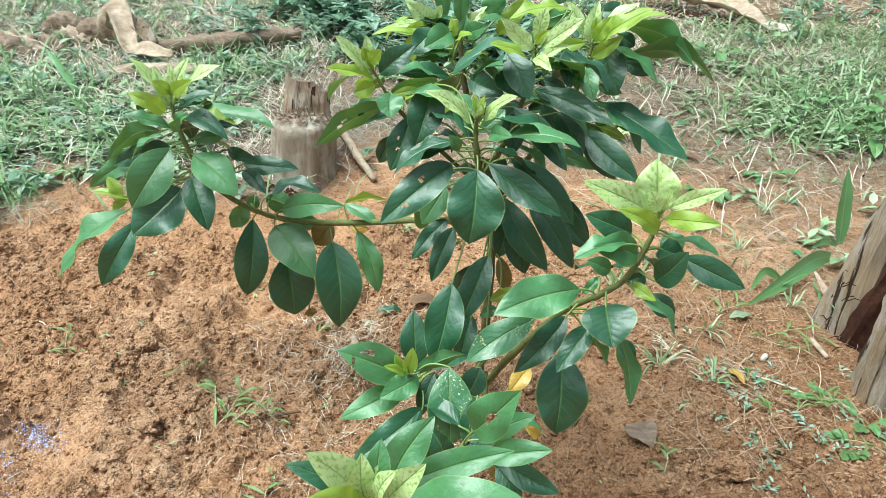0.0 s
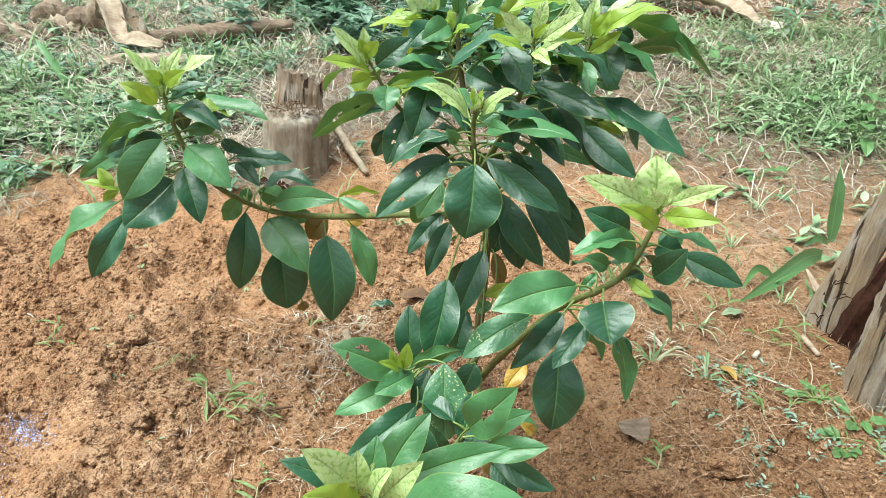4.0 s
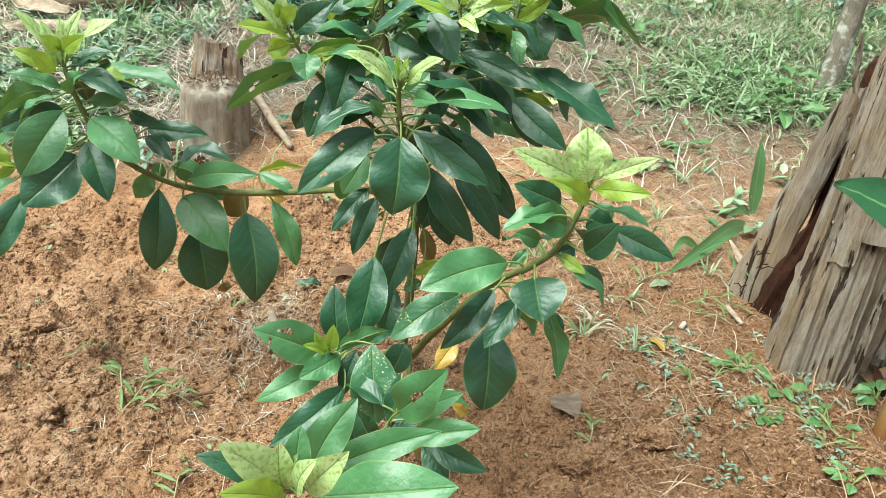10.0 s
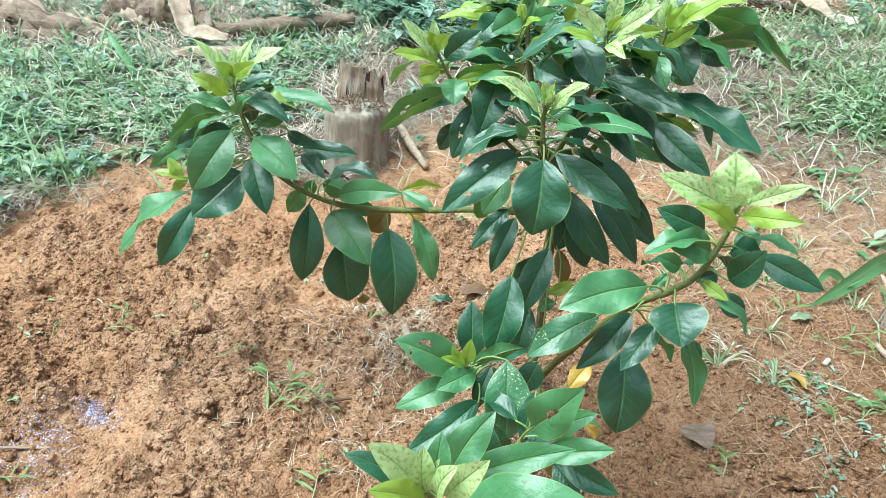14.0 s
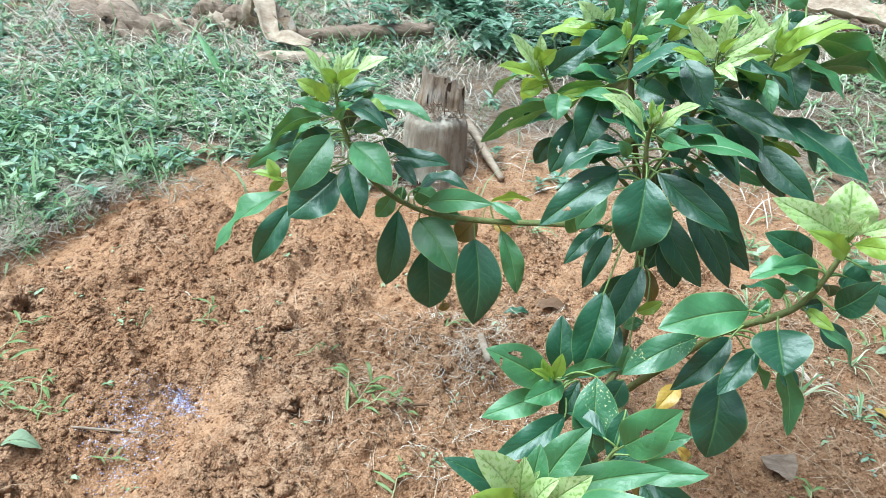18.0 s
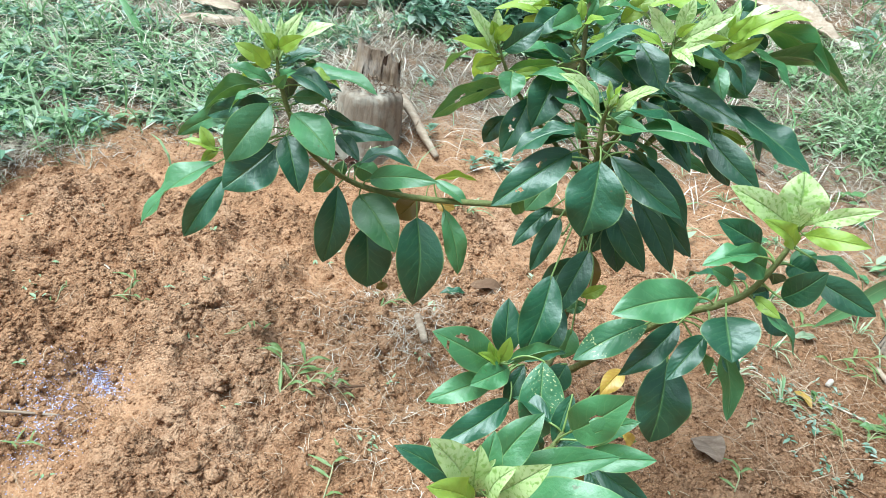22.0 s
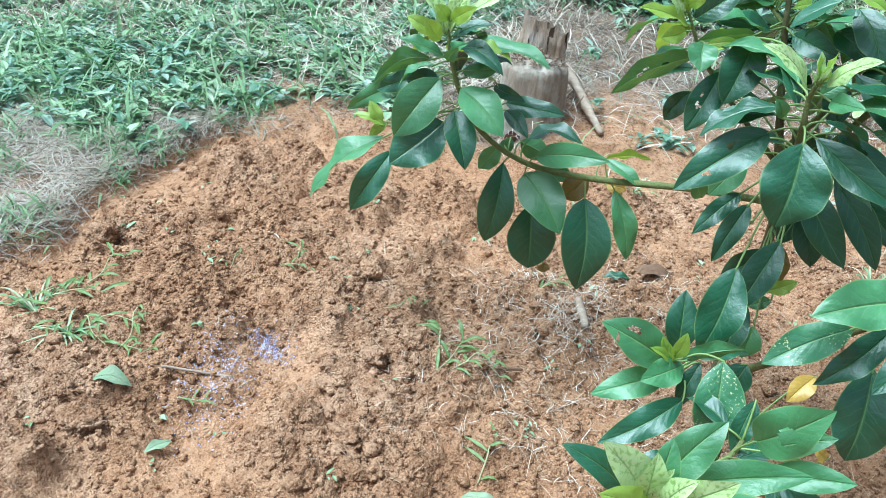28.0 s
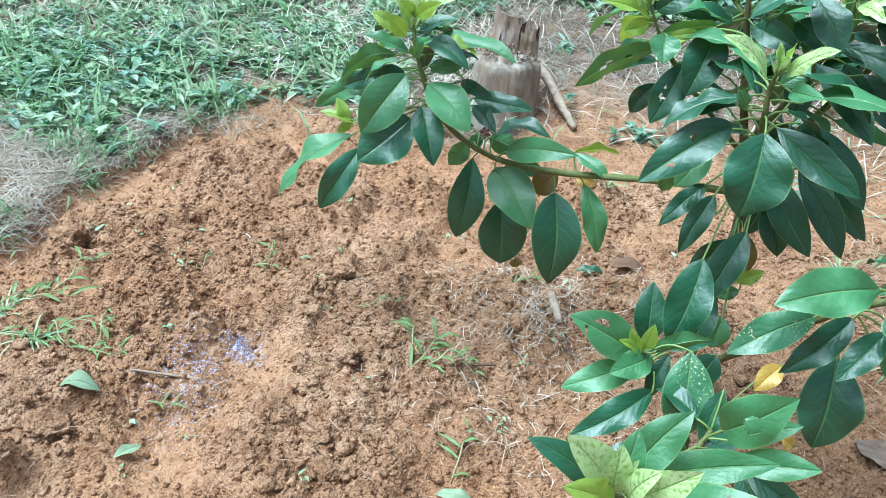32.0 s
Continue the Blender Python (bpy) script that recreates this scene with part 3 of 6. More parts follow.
def leaf_mesh(bm, base, tip, width, normal, arch, rng, wear):
    """One folded, arched blade with a drawn-out tip and a wavy margin; returns the way it leaves its stalk."""
    b, t = Vector(base), Vector(tip)
    ax = t - b
    length = ax.length * 1.03
    ax.normalize()
    n = Vector(normal)
    n = (n - ax * n.dot(ax)).normalized()
    s = ax.cross(n)
    fine = 3 if wear == "hole" else 2 if wear in ("hole", "hole2", "bite") else 1
    nu, nv = 6 * fine + (2 if fine > 1 else 0), 14 * fine
    fold, ph = rng.uniform(0.22, 0.58), rng.uniform(0, 6.3)
    waves, ripple, twist = rng.uniform(7, 15), rng.uniform(0.02, 0.075), rng.uniform(-0.35, 0.35)
    skew, bow = rng.uniform(-0.05, 0.05), rng.uniform(-0.04, 0.04)
    belly, hook = rng.uniform(0.80, 1.02), rng.uniform(-0.02, 0.12)
    uvl = bm.loops.layers.uv.new("UVMap")
    rows = []
    for i in range(nv + 1):
        v = i / nv
        q = 2 * v ** belly - 1
        if q < 0:
            prof = max(0.0, 1 - abs(q) ** 1.95) ** 0.85
        else:
            prof = max(0.0, 1 - q ** 2.15) ** 0.9 * (1 - 0.08 * q)
        prof = max(prof, 0.03 if v < 0.5 else 0.006)
        h = 0.5 * width * prof * 1.04 / math.cos(fold)
        c = b + ax * (length * v) + n * (length * (arch * 4 * v * (1 - v) + hook * (v - v ** 3))) + s * (bow * length * math.sin(math.pi * v))
        tw = twist * (v - 0.4)
        ss, nn = s * math.cos(tw) + n * math.sin(tw), n * math.cos(tw) - s * math.sin(tw)
        row = []
        for j in range(nu + 1):
            u = 2 * j / nu - 1
            lift = (abs(u) - 0.45 * u * u) * math.sin(fold)
            rip = ripple * length * u * u * math.sin(v * waves + ph + (1.3 if u > 0 else 0)) * math.sin(math.pi * v)
            row.append(bm.verts.new(c + ss * (h * (u + skew * (1 - u * u)) * math.cos(fold)) + nn * (h * lift + rip)))
        rows.append(row)
    bm.verts.ensure_lookup_table()
    gone = []
    if wear == "hole":
        gone = [(0.16, 0.46, 0.36, 0.115)]
    elif wear == "hole2":
        gone = [(0.42, 0.66, 0.12, 0.09), (-0.5, 0.8, 0.3, 0.03)]
    elif wear == "bite":
        gone = [(rng.uniform(-0.6, 0.6), rng.uniform(0.3, 0.7), 0.12, 0.035) for _ in range(3)]
    for i in range(nv):
        for j in range(nu):
            u, v = 2 * (j + 0.5) / nu - 1, (i + 0.5) / nv
            if any(((u - a) / c) ** 2 + ((v - e) / d) ** 2 < 1 for a, e, c, d in gone):
                continue
            f = bm.faces.new((rows[i][j], rows[i][j + 1], rows[i + 1][j + 1], rows[i + 1][j]))
            for lp, (q, w) in zip(f.loops, ((j, i), (j + 1, i), (j + 1, i + 1), (j, i + 1))):
                lp[uvl].uv = (q / nu, w / nv)
    for i in range(nv):
        e = bm.edges.get((rows[i][nu // 2], rows[i + 1][nu // 2]))
        if e:
            e.smooth = False
    return ax


leaf_rng = random.Random(5)


def leafing(stem_ob):
    """A function that adds one leaf after another to this stem."""
    line = LINES[stem_ob.name]

    def add(base, tip, width, normal, kind, arch=0.07, wear=""):
        bm = bmesh.new()
        ax = leaf_mesh(bm, base, tip, width, normal, arch, leaf_rng, wear)
        mat = M["spotted"] if wear == "spots" else M[kind]
        ob = part("leaf", bm, mat, stem_ob)
        b = Vector(base)
        near = min(line, key=lambda q: (q[0] - b).length)[0]
        gap = (near - b).length
        if gap > 0.003:
            bm = bmesh.new()
            mid = near.lerp(b, 0.5) + Vector((0, 0, 0.06 * gap)) - ax * (0.12 * gap)
            r = 0.0022 if kind in ("mature", "light", "brown") else 0.0015
            tube(bm, curve_points([near, mid, b, b + ax * 0.012], [r * 1.2, r, r, r * 0.6], 4), 6)
            part("petiole", bm, M["petiole"], stem_ob)
        return ob

    return add


def fill(stem_ob, n, size, seed, lo=0.25, hi=0.95, kinds=("mature", "mature", "light"), back=0.35):
    """Leaves in a spiral along a shoot, hanging outwards; those towards the path side are left out."""
    rng = random.Random(seed)
    line = LINES[stem_ob.name]
    add = leafing(stem_ob)
    for i in range(n):
        p = line[int((lo + (hi - lo) * (i + 0.5) / n) * (len(line) - 1))][0]
        a = 2.4 * i + rng.uniform(-0.4, 0.4)
        d = Vector((math.cos(a), math.sin(a), 0))
        if d.y < -back:
            d.y = -d.y
        b = p + d * rng.uniform(0.03, 0.05) + Vector((0, 0, rng.uniform(0.0, 0.02)))
        L = size * rng.uniform(0.75, 1.15)
        t = b + (d + Vector((0, 0, rng.uniform(-1.0, 0.15)))).normalized() * L
        add(b, t, L * rng.uniform(0.40, 0.5), d * 0.6 + Vector((0, -0.15, 0.8)), rng.choice(kinds), 0.10)


def shoot(stem_ob, n, size, seed):
    """A rosette of slender unfolding leaves at the end of a shoot."""
    rng = random.Random(seed)
    line = LINES[stem_ob.name]
    p = line[-1][0]
    up = (p - line[-5][0]).normalized() * 0.6 + Vector((0, 0, 0.6))
    add = leafing(stem_ob)
    for i in range(n):
        a = 2.4 * i + rng.uniform(-0.3, 0.3)
        d = (up + Vector((math.cos(a), math.sin(a), 0)) * (0.25 + 0.10 * i)).normalized()
        L = size * rng.uniform(0.6, 1.1)
        b = p - up * (0.004 * i) + d * 0.006
        add(b, b + d * L, L * rng.uniform(0.24, 0.36), up - d * 0.7, rng.choice(("pale", "young", "pale")), -0.05)

trunk_stem = stem("trunk", [(0.138, 2.000, 0.083), (0.150, 1.950, 0.294), (0.154, 1.900, 0.536), (0.144, 1.870, 0.680), (0.088, 1.860, 0.907), (0.047, 1.840, 1.090), (0.036, 1.840, 1.194), (0.026, 1.840, 1.293)], [0.016, 0.015, 0.014, 0.013, 0.01, 0.0075, 0.005, 0.004])
mid_stem = stem("branch", [(0.148, 1.870, 0.632), (0.133, 1.740, 0.802), (0.111, 1.580, 0.942), (0.104, 1.560, 1.005), (0.107, 1.530, 1.048)], [0.009, 0.008, 0.007, 0.006, 0.004])
low_stem = stem("branch", [(0.155, 1.960, 0.211), (0.088, 1.600, 0.340), (0.025, 1.460, 0.436), (-0.001, 1.420, 0.488)], [0.009, 0.007, 0.006, 0.004])
hole_stem = stem("branch", [(0.165, 1.960, 0.173), (0.172, 1.500, 0.337), (0.147, 1.300, 0.426), (0.108, 1.240, 0.403), (0.057, 1.100, 0.456)], [0.008, 0.007, 0.006, 0.006, 0.006])
bottom_stem = stem("branch", [(0.057, 1.100, 0.456), (0.028, 1.020, 0.495), (-0.002, 0.980, 0.516), (-0.000, 0.960, 0.554)], [0.006, 0.006, 0.005, 0.004])
right_stem = stem("branch", [(0.168, 1.970, 0.127), (0.196, 1.750, 0.317), (0.226, 1.620, 0.442), (0.314, 1.450, 0.657), (0.385, 1.380, 0.746), (0.427, 1.370, 0.792), (0.456, 1.360, 0.876), (0.464, 1.360, 0.928)], [0.012, 0.011, 0.01, 0.009, 0.008, 0.007, 0.006, 0.004])
left_stem = stem("branch", [(0.144, 1.870, 0.688), (-0.042, 1.880, 0.675), (-0.281, 1.950, 0.618), (-0.463, 1.960, 0.614), (-0.576, 1.880, 0.699), (-0.629, 1.820, 0.808), (-0.661, 1.800, 0.914), (-0.670, 1.800, 0.970)], [0.011, 0.01, 0.01, 0.009, 0.008, 0.008, 0.006, 0.004])
topleft_stem = stem("branch", [(0.110, 1.870, 0.786), (-0.043, 1.760, 0.950), (-0.103, 1.700, 1.033), (-0.140, 1.670, 1.105)], [0.007, 0.006, 0.005, 0.003])
top_stem = stem("branch", [(0.050, 1.840, 1.077), (-0.012, 1.880, 1.133), (-0.041, 1.900, 1.180)], [0.006, 0.005, 0.003])
topmid_stem = stem("branch", [(0.116, 1.870, 0.802), (0.177, 1.780, 0.963), (0.209, 1.680, 1.115), (0.212, 1.640, 1.187)], [0.008, 0.007, 0.006, 0.003])
topright_stem = stem("branch", [(0.127, 1.880, 0.706), (0.244, 1.860, 0.905), (0.312, 1.840, 1.028), (0.340, 1.820, 1.139), (0.345, 1.820, 1.184)], [0.01, 0.009, 0.007, 0.006, 0.003])
L = leafing(mid_stem)
L((0.115, 1.530, 0.935), (0.109, 1.500, 0.782), 0.118, (0.03, -0.98, 0.19), "mature")
L((0.057, 1.570, 0.931), (-0.080, 1.500, 0.810), 0.076, (0.04, -0.88, 0.46), "mature", wear="bite")
L((0.061, 1.570, 0.966), (-0.044, 1.550, 0.932), 0.042, (-0.18, -0.51, 0.84), "mature")
L((0.136, 1.570, 0.937), (0.294, 1.520, 0.854), 0.061, (-0.01, -0.86, 0.50), "mature")
L((0.183, 1.660, 0.928), (0.333, 1.630, 0.796), 0.062, (0.14, -0.92, 0.37), "mature")
L((0.177, 1.660, 1.043), (0.301, 1.600, 0.930), 0.053, (-0.02, -0.89, 0.45), "mature")
L((0.277, 1.740, 1.020), (0.342, 1.700, 0.936), 0.056, (-0.03, -0.91, 0.41), "mature", wear="bite")
L((0.093, 1.550, 1.025), (0.001, 1.500, 1.095), 0.040, (0.68, -0.48, 0.55), "pale")
L((0.107, 1.540, 1.038), (0.096, 1.530, 1.094), 0.018, (0.43, -0.90, -0.07), "pale")
L((0.122, 1.540, 1.035), (0.183, 1.480, 1.102), 0.035, (-0.81, -0.49, 0.30), "pale")
L((0.113, 1.530, 1.045), (0.115, 1.520, 1.075), 0.015, (0.02, -0.95, -0.32), "young")
L((0.136, 1.540, 1.013), (0.181, 1.470, 1.025), 0.032, (-0.79, -0.43, 0.45), "light")
L((0.119, 1.560, 1.015), (0.160, 1.580, 1.053), 0.038, (0.03, -0.90, 0.44), "light")
L((0.071, 1.560, 0.963), (0.050, 1.540, 1.000), 0.026, (0.53, -0.83, -0.16), "light")
L((0.092, 1.580, 0.981), (0.044, 1.640, 1.043), 0.037, (0.36, -0.52, 0.77), "mature")
L((-0.004, 1.720, 1.068), (-0.033, 1.660, 0.946), 0.081, (0.10, -0.90, 0.42), "mature")
L((-0.052, 1.700, 0.997), (-0.090, 1.660, 0.879), 0.063, (0.08, -0.95, 0.30), "mature", wear="bite")
L((-0.101, 1.800, 0.922), (-0.142, 1.800, 0.851), 0.045, (-0.10, -0.99, 0.06), "mature")
L((0.047, 1.660, 0.769), (-0.024, 1.600, 0.686), 0.042, (0.07, -0.84, 0.55), "mature")
L((0.066, 1.620, 0.766), (0.026, 1.580, 0.645), 0.047, (-0.02, -0.95, 0.32), "mature")
L((0.085, 1.640, 0.727), (0.032, 1.620, 0.633), 0.041, (-0.79, 0.51, 0.34), "light")
L((0.038, 1.680, 0.842), (-0.011, 1.660, 0.753), 0.058, (-0.08, -0.96, 0.26), "light")
L((0.053, 1.640, 0.897), (0.015, 1.600, 0.867), 0.023, (-0.66, 0.74, -0.17), "light")
L((0.171, 1.800, 0.785), (0.293, 1.740, 0.629), 0.071, (-0.01, -0.94, 0.35), "mature")
L((0.206, 1.840, 0.728), (0.243, 1.800, 0.587), 0.070, (0.01, -0.96, 0.27), "mature")
L((0.233, 1.820, 0.791), (0.358, 1.760, 0.632), 0.064, (-0.03, -0.94, 0.33), "mature")
L((0.268, 1.860, 0.803), (0.406, 1.820, 0.658), 0.061, (-0.00, -0.96, 0.26), "mature")
L((0.331, 1.900, 0.765), (0.405, 1.880, 0.633), 0.048, (0.02, -0.99, 0.16), "mature")
L((0.196, 1.860, 0.720), (0.169, 1.840, 0.606), 0.059, (-0.05, -0.98, 0.18), "mature")
L((0.191, 1.760, 0.914), (0.174, 1.800, 0.995), 0.057, (-0.04, -0.90, 0.44), "mature")
L((0.150, 1.660, 0.686), (0.101, 1.600, 0.539), 0.067, (-0.05, -0.92, 0.39), "mature")
L((0.074, 1.560, 0.651), (0.048, 1.500, 0.477), 0.086, (0.01, -0.95, 0.33), "mature")
L((0.121, 1.640, 0.535), (0.104, 1.600, 0.423), 0.056, (-0.02, -0.94, 0.34), "mature")
L((0.145, 1.700, 0.641), (0.065, 1.720, 0.546), 0.056, (-0.31, -0.95, 0.06), "mature")
L((0.175, 1.880, 0.589), (0.203, 1.860, 0.498), 0.040, (0.12, -0.96, 0.25), "brown")
L((0.163, 1.720, 0.537), (0.216, 1.720, 0.577), 0.031, (-0.22, -0.93, 0.29), "young")
L((0.181, 1.740, 0.507), (0.140, 1.740, 0.478), 0.032, (-0.31, -0.84, 0.44), "light")
L((0.159, 1.700, 0.453), (0.151, 1.680, 0.380), 0.058, (-0.04, -0.96, 0.27), "light")
L = leafing(low_stem)
L((-0.008, 1.440, 0.466), (-0.146, 1.380, 0.553), 0.083, (0.59, -0.65, 0.48), "light", wear="hole2")
L((-0.005, 1.420, 0.449), (-0.135, 1.360, 0.397), 0.059, (0.06, -0.73, 0.68), "light")
L((0.022, 1.440, 0.470), (-0.050, 1.360, 0.460), 0.056, (0.41, -0.46, 0.78), "light")
L((-0.015, 1.430, 0.486), (-0.031, 1.420, 0.534), 0.021, (0.48, -0.88, -0.02), "young")
L((-0.001, 1.420, 0.494), (0.010, 1.400, 0.567), 0.030, (-0.04, -0.97, -0.26), "young")
L((-0.008, 1.420, 0.484), (-0.048, 1.380, 0.526), 0.022, (0.81, -0.21, 0.55), "young")
L((0.015, 1.420, 0.490), (0.118, 1.420, 0.551), 0.044, (-0.15, 0.96, 0.24), "light")
L((0.089, 1.420, 0.516), (0.106, 1.360, 0.359), 0.096, (0.09, -0.93, 0.36), "light", wear="spots")
L((0.037, 1.400, 0.417), (-0.097, 1.300, 0.333), 0.059, (0.17, -0.76, 0.63), "mature")
L((0.006, 1.500, 0.460), (-0.008, 1.540, 0.580), 0.066, (0.14, -0.93, 0.33), "mature")
L((0.154, 1.580, 0.425), (0.127, 1.560, 0.351), 0.061, (-0.14, -0.94, 0.30), "mature")
L((0.053, 1.460, 0.473), (0.032, 1.420, 0.383), 0.039, (0.04, -0.92, 0.40), "mature")
L = leafing(hole_stem)
L((0.157, 1.240, 0.487), (0.236, 1.180, 0.629), 0.081, (-0.63, -0.78, 0.02), "light", wear="hole")
L((0.178, 1.280, 0.441), (0.272, 1.240, 0.539), 0.049, (-0.63, -0.71, 0.31), "light", wear="edge")
L((0.268, 1.500, 0.488), (0.228, 1.460, 0.441), 0.042, (-0.04, -0.74, 0.67), "yellow")
L((0.157, 1.360, 0.491), (0.144, 1.320, 0.386), 0.042, (-0.01, -0.94, 0.35), "mature")
L((0.115, 1.300, 0.371), (0.077, 1.280, 0.453), 0.036, (0.46, -0.89, -0.01), "mature")
L = leafing(bottom_stem)
L((-0.017, 0.980, 0.518), (-0.081, 0.900, 0.665), 0.062, (0.83, -0.55, 0.07), "pale")
L((-0.033, 1.020, 0.486), (-0.139, 0.980, 0.573), 0.046, (0.64, -0.58, 0.51), "mature")
L((0.002, 1.000, 0.518), (0.010, 1.020, 0.612), 0.045, (0.08, -0.98, 0.20), "light")
L((-0.006, 0.970, 0.526), (-0.009, 0.950, 0.635), 0.046, (0.30, -0.94, -0.18), "pale")
L((0.028, 0.970, 0.531), (0.095, 0.920, 0.653), 0.050, (-0.61, -0.79, 0.01), "pale")
L((0.018, 0.950, 0.543), (0.049, 0.930, 0.625), 0.042, (-0.81, -0.55, 0.20), "pale")
L((-0.003, 0.950, 0.522), (-0.070, 0.860, 0.615), 0.048, (0.89, -0.27, 0.38), "young")
L((0.020, 1.080, 0.478), (0.087, 1.120, 0.595), 0.065, (-0.16, -0.90, 0.40), "light")
L((0.090, 1.220, 0.391), (0.071, 1.220, 0.498), 0.051, (0.21, -0.98, 0.04), "mature")
L((0.037, 1.120, 0.439), (0.231, 1.140, 0.525), 0.059, (-0.22, -0.71, 0.66), "light")
L((0.175, 1.200, 0.455), (0.305, 1.180, 0.507), 0.049, (-0.36, -0.67, 0.65), "light")
L((0.038, 1.020, 0.472), (0.256, 0.980, 0.549), 0.096, (-0.36, -0.62, 0.70), "light")
L((0.225, 1.280, 0.387), (0.337, 1.240, 0.361), 0.049, (-0.12, -0.75, 0.65), "mature")
L((0.211, 1.280, 0.378), (0.264, 1.240, 0.336), 0.046, (-0.05, -0.76, 0.65), "mature")
L((0.201, 1.300, 0.375), (0.214, 1.280, 0.342), 0.030, (0.08, -0.84, 0.53), "brown")
L((0.060, 1.180, 0.420), (0.024, 1.140, 0.442), 0.034, (0.72, -0.28, 0.64), "mature")
L((0.293, 1.320, 0.435), (0.261, 1.300, 0.469), 0.024, (0.69, -0.68, 0.26), "yellow")
L = leafing(right_stem)
L((0.450, 1.360, 0.931), (0.315, 1.290, 1.002), 0.050, (0.55, -0.80, 0.25), "pale")
L((0.459, 1.370, 0.933), (0.449, 1.380, 1.025), 0.083, (-0.14, -0.99, 0.09), "pale")
L((0.483, 1.360, 0.943), (0.559, 1.300, 1.005), 0.029, (-0.70, -0.68, 0.21), "pale")
L((0.474, 1.350, 0.924), (0.555, 1.280, 0.947), 0.036, (-0.65, -0.61, 0.45), "young")
L((0.466, 1.350, 0.898), (0.379, 1.280, 0.959), 0.036, (0.67, -0.73, 0.12), "young")
L((0.461, 1.350, 0.936), (0.435, 1.330, 0.982), 0.030, (0.27, -0.93, -0.26), "pale")
L((0.467, 1.350, 0.941), (0.475, 1.330, 0.984), 0.019, (-0.47, -0.83, -0.30), "pale")
L((0.432, 1.420, 0.863), (0.335, 1.380, 0.909), 0.058, (0.49, -0.81, 0.32), "mature")
L((0.442, 1.380, 0.835), (0.352, 1.330, 0.864), 0.064, (0.54, -0.71, 0.45), "light")
L((0.398, 1.400, 0.788), (0.349, 1.380, 0.814), 0.036, (0.51, -0.79, 0.35), "light")
L((0.341, 1.370, 0.756), (0.181, 1.280, 0.731), 0.082, (0.27, -0.67, 0.69), "light")
L((0.390, 1.340, 0.742), (0.404, 1.270, 0.690), 0.102, (-0.17, -0.60, 0.78), "mature")
L((0.257, 1.340, 0.696), (0.134, 1.280, 0.621), 0.061, (-0.02, -0.77, 0.64), "light", wear="spots")
L((0.322, 1.380, 0.688), (0.229, 1.320, 0.585), 0.053, (-0.03, -0.85, 0.52), "mature")
L((0.369, 1.350, 0.690), (0.309, 1.290, 0.613), 0.048, (-0.08, -0.75, 0.65), "mature")
L((0.324, 1.390, 0.601), (0.327, 1.340, 0.436), 0.104, (-0.07, -0.95, 0.29), "mature")
L((0.441, 1.460, 0.618), (0.484, 1.420, 0.472), 0.058, (0.78, 0.62, 0.06), "light")
L((0.456, 1.480, 0.594), (0.487, 1.460, 0.553), 0.033, (-0.09, -0.92, 0.38), "mature")
L((0.480, 1.360, 0.792), (0.515, 1.300, 0.881), 0.055, (-0.72, -0.67, -0.17), "mature")
L((0.486, 1.400, 0.845), (0.525, 1.340, 0.851), 0.050, (-0.70, -0.40, 0.59), "mature")
L((0.532, 1.400, 0.830), (0.645, 1.360, 0.795), 0.053, (-0.21, -0.91, 0.36), "mature")
L((0.439, 1.380, 0.776), (0.482, 1.340, 0.761), 0.025, (-0.46, -0.70, 0.54), "young")
L((0.503, 1.500, 0.699), (0.556, 1.480, 0.661), 0.045, (-0.10, -0.93, 0.35), "mature")
L((0.498, 1.420, 0.871), (0.522, 1.400, 0.836), 0.048, (-0.11, -0.89, 0.43), "light")
L((0.467, 1.400, 0.785), (0.425, 1.380, 0.775), 0.039, (0.25, -0.79, 0.55), "mature")
L((0.380, 1.420, 0.764), (0.349, 1.400, 0.732), 0.021, (-0.01, -0.84, 0.54), "light")
L((0.374, 1.420, 0.633), (0.424, 1.440, 0.555), 0.035, (0.56, 0.64, 0.52), "light")
L = leafing(left_stem)
L((-0.681, 1.800, 0.945), (-0.757, 1.780, 1.065), 0.046, (0.85, -0.14, 0.51), "pale")
L((-0.678, 1.800, 0.951), (-0.709, 1.800, 1.044), 0.031, (0.79, -0.54, 0.27), "pale")
L((-0.672, 1.800, 0.949), (-0.665, 1.800, 1.054), 0.027, (0.40, -0.92, -0.03), "pale")
L((-0.667, 1.800, 0.955), (-0.606, 1.780, 1.077), 0.044, (-0.49, -0.87, 0.10), "pale")
L((-0.651, 1.800, 0.962), (-0.524, 1.760, 1.066), 0.054, (-0.64, -0.50, 0.58), "pale")
L((-0.661, 1.790, 0.985), (-0.587, 1.740, 1.033), 0.035, (-0.48, -0.86, -0.16), "young")
L((-0.667, 1.790, 0.986), (-0.693, 1.760, 1.019), 0.033, (0.79, -0.61, 0.07), "young")
L((-0.698, 1.810, 0.942), (-0.767, 1.780, 0.980), 0.037, (0.53, -0.76, 0.37), "young")
L((-0.684, 1.790, 0.936), (-0.709, 1.740, 0.989), 0.039, (0.85, -0.52, -0.08), "young")
L((-0.668, 1.830, 0.934), (-0.575, 1.840, 0.979), 0.038, (-0.29, -0.62, 0.73), "mature")
L((-0.653, 1.810, 0.916), (-0.516, 1.760, 0.889), 0.055, (0.05, -0.37, 0.93), "mature", arch=0.2)
L((-0.661, 1.860, 0.907), (-0.433, 1.860, 0.898), 0.084, (0.04, -0.21, 0.98), "light")
L((-0.632, 1.820, 0.866), (-0.539, 1.800, 0.890), 0.036, (0.24, 0.96, -0.14), "light")
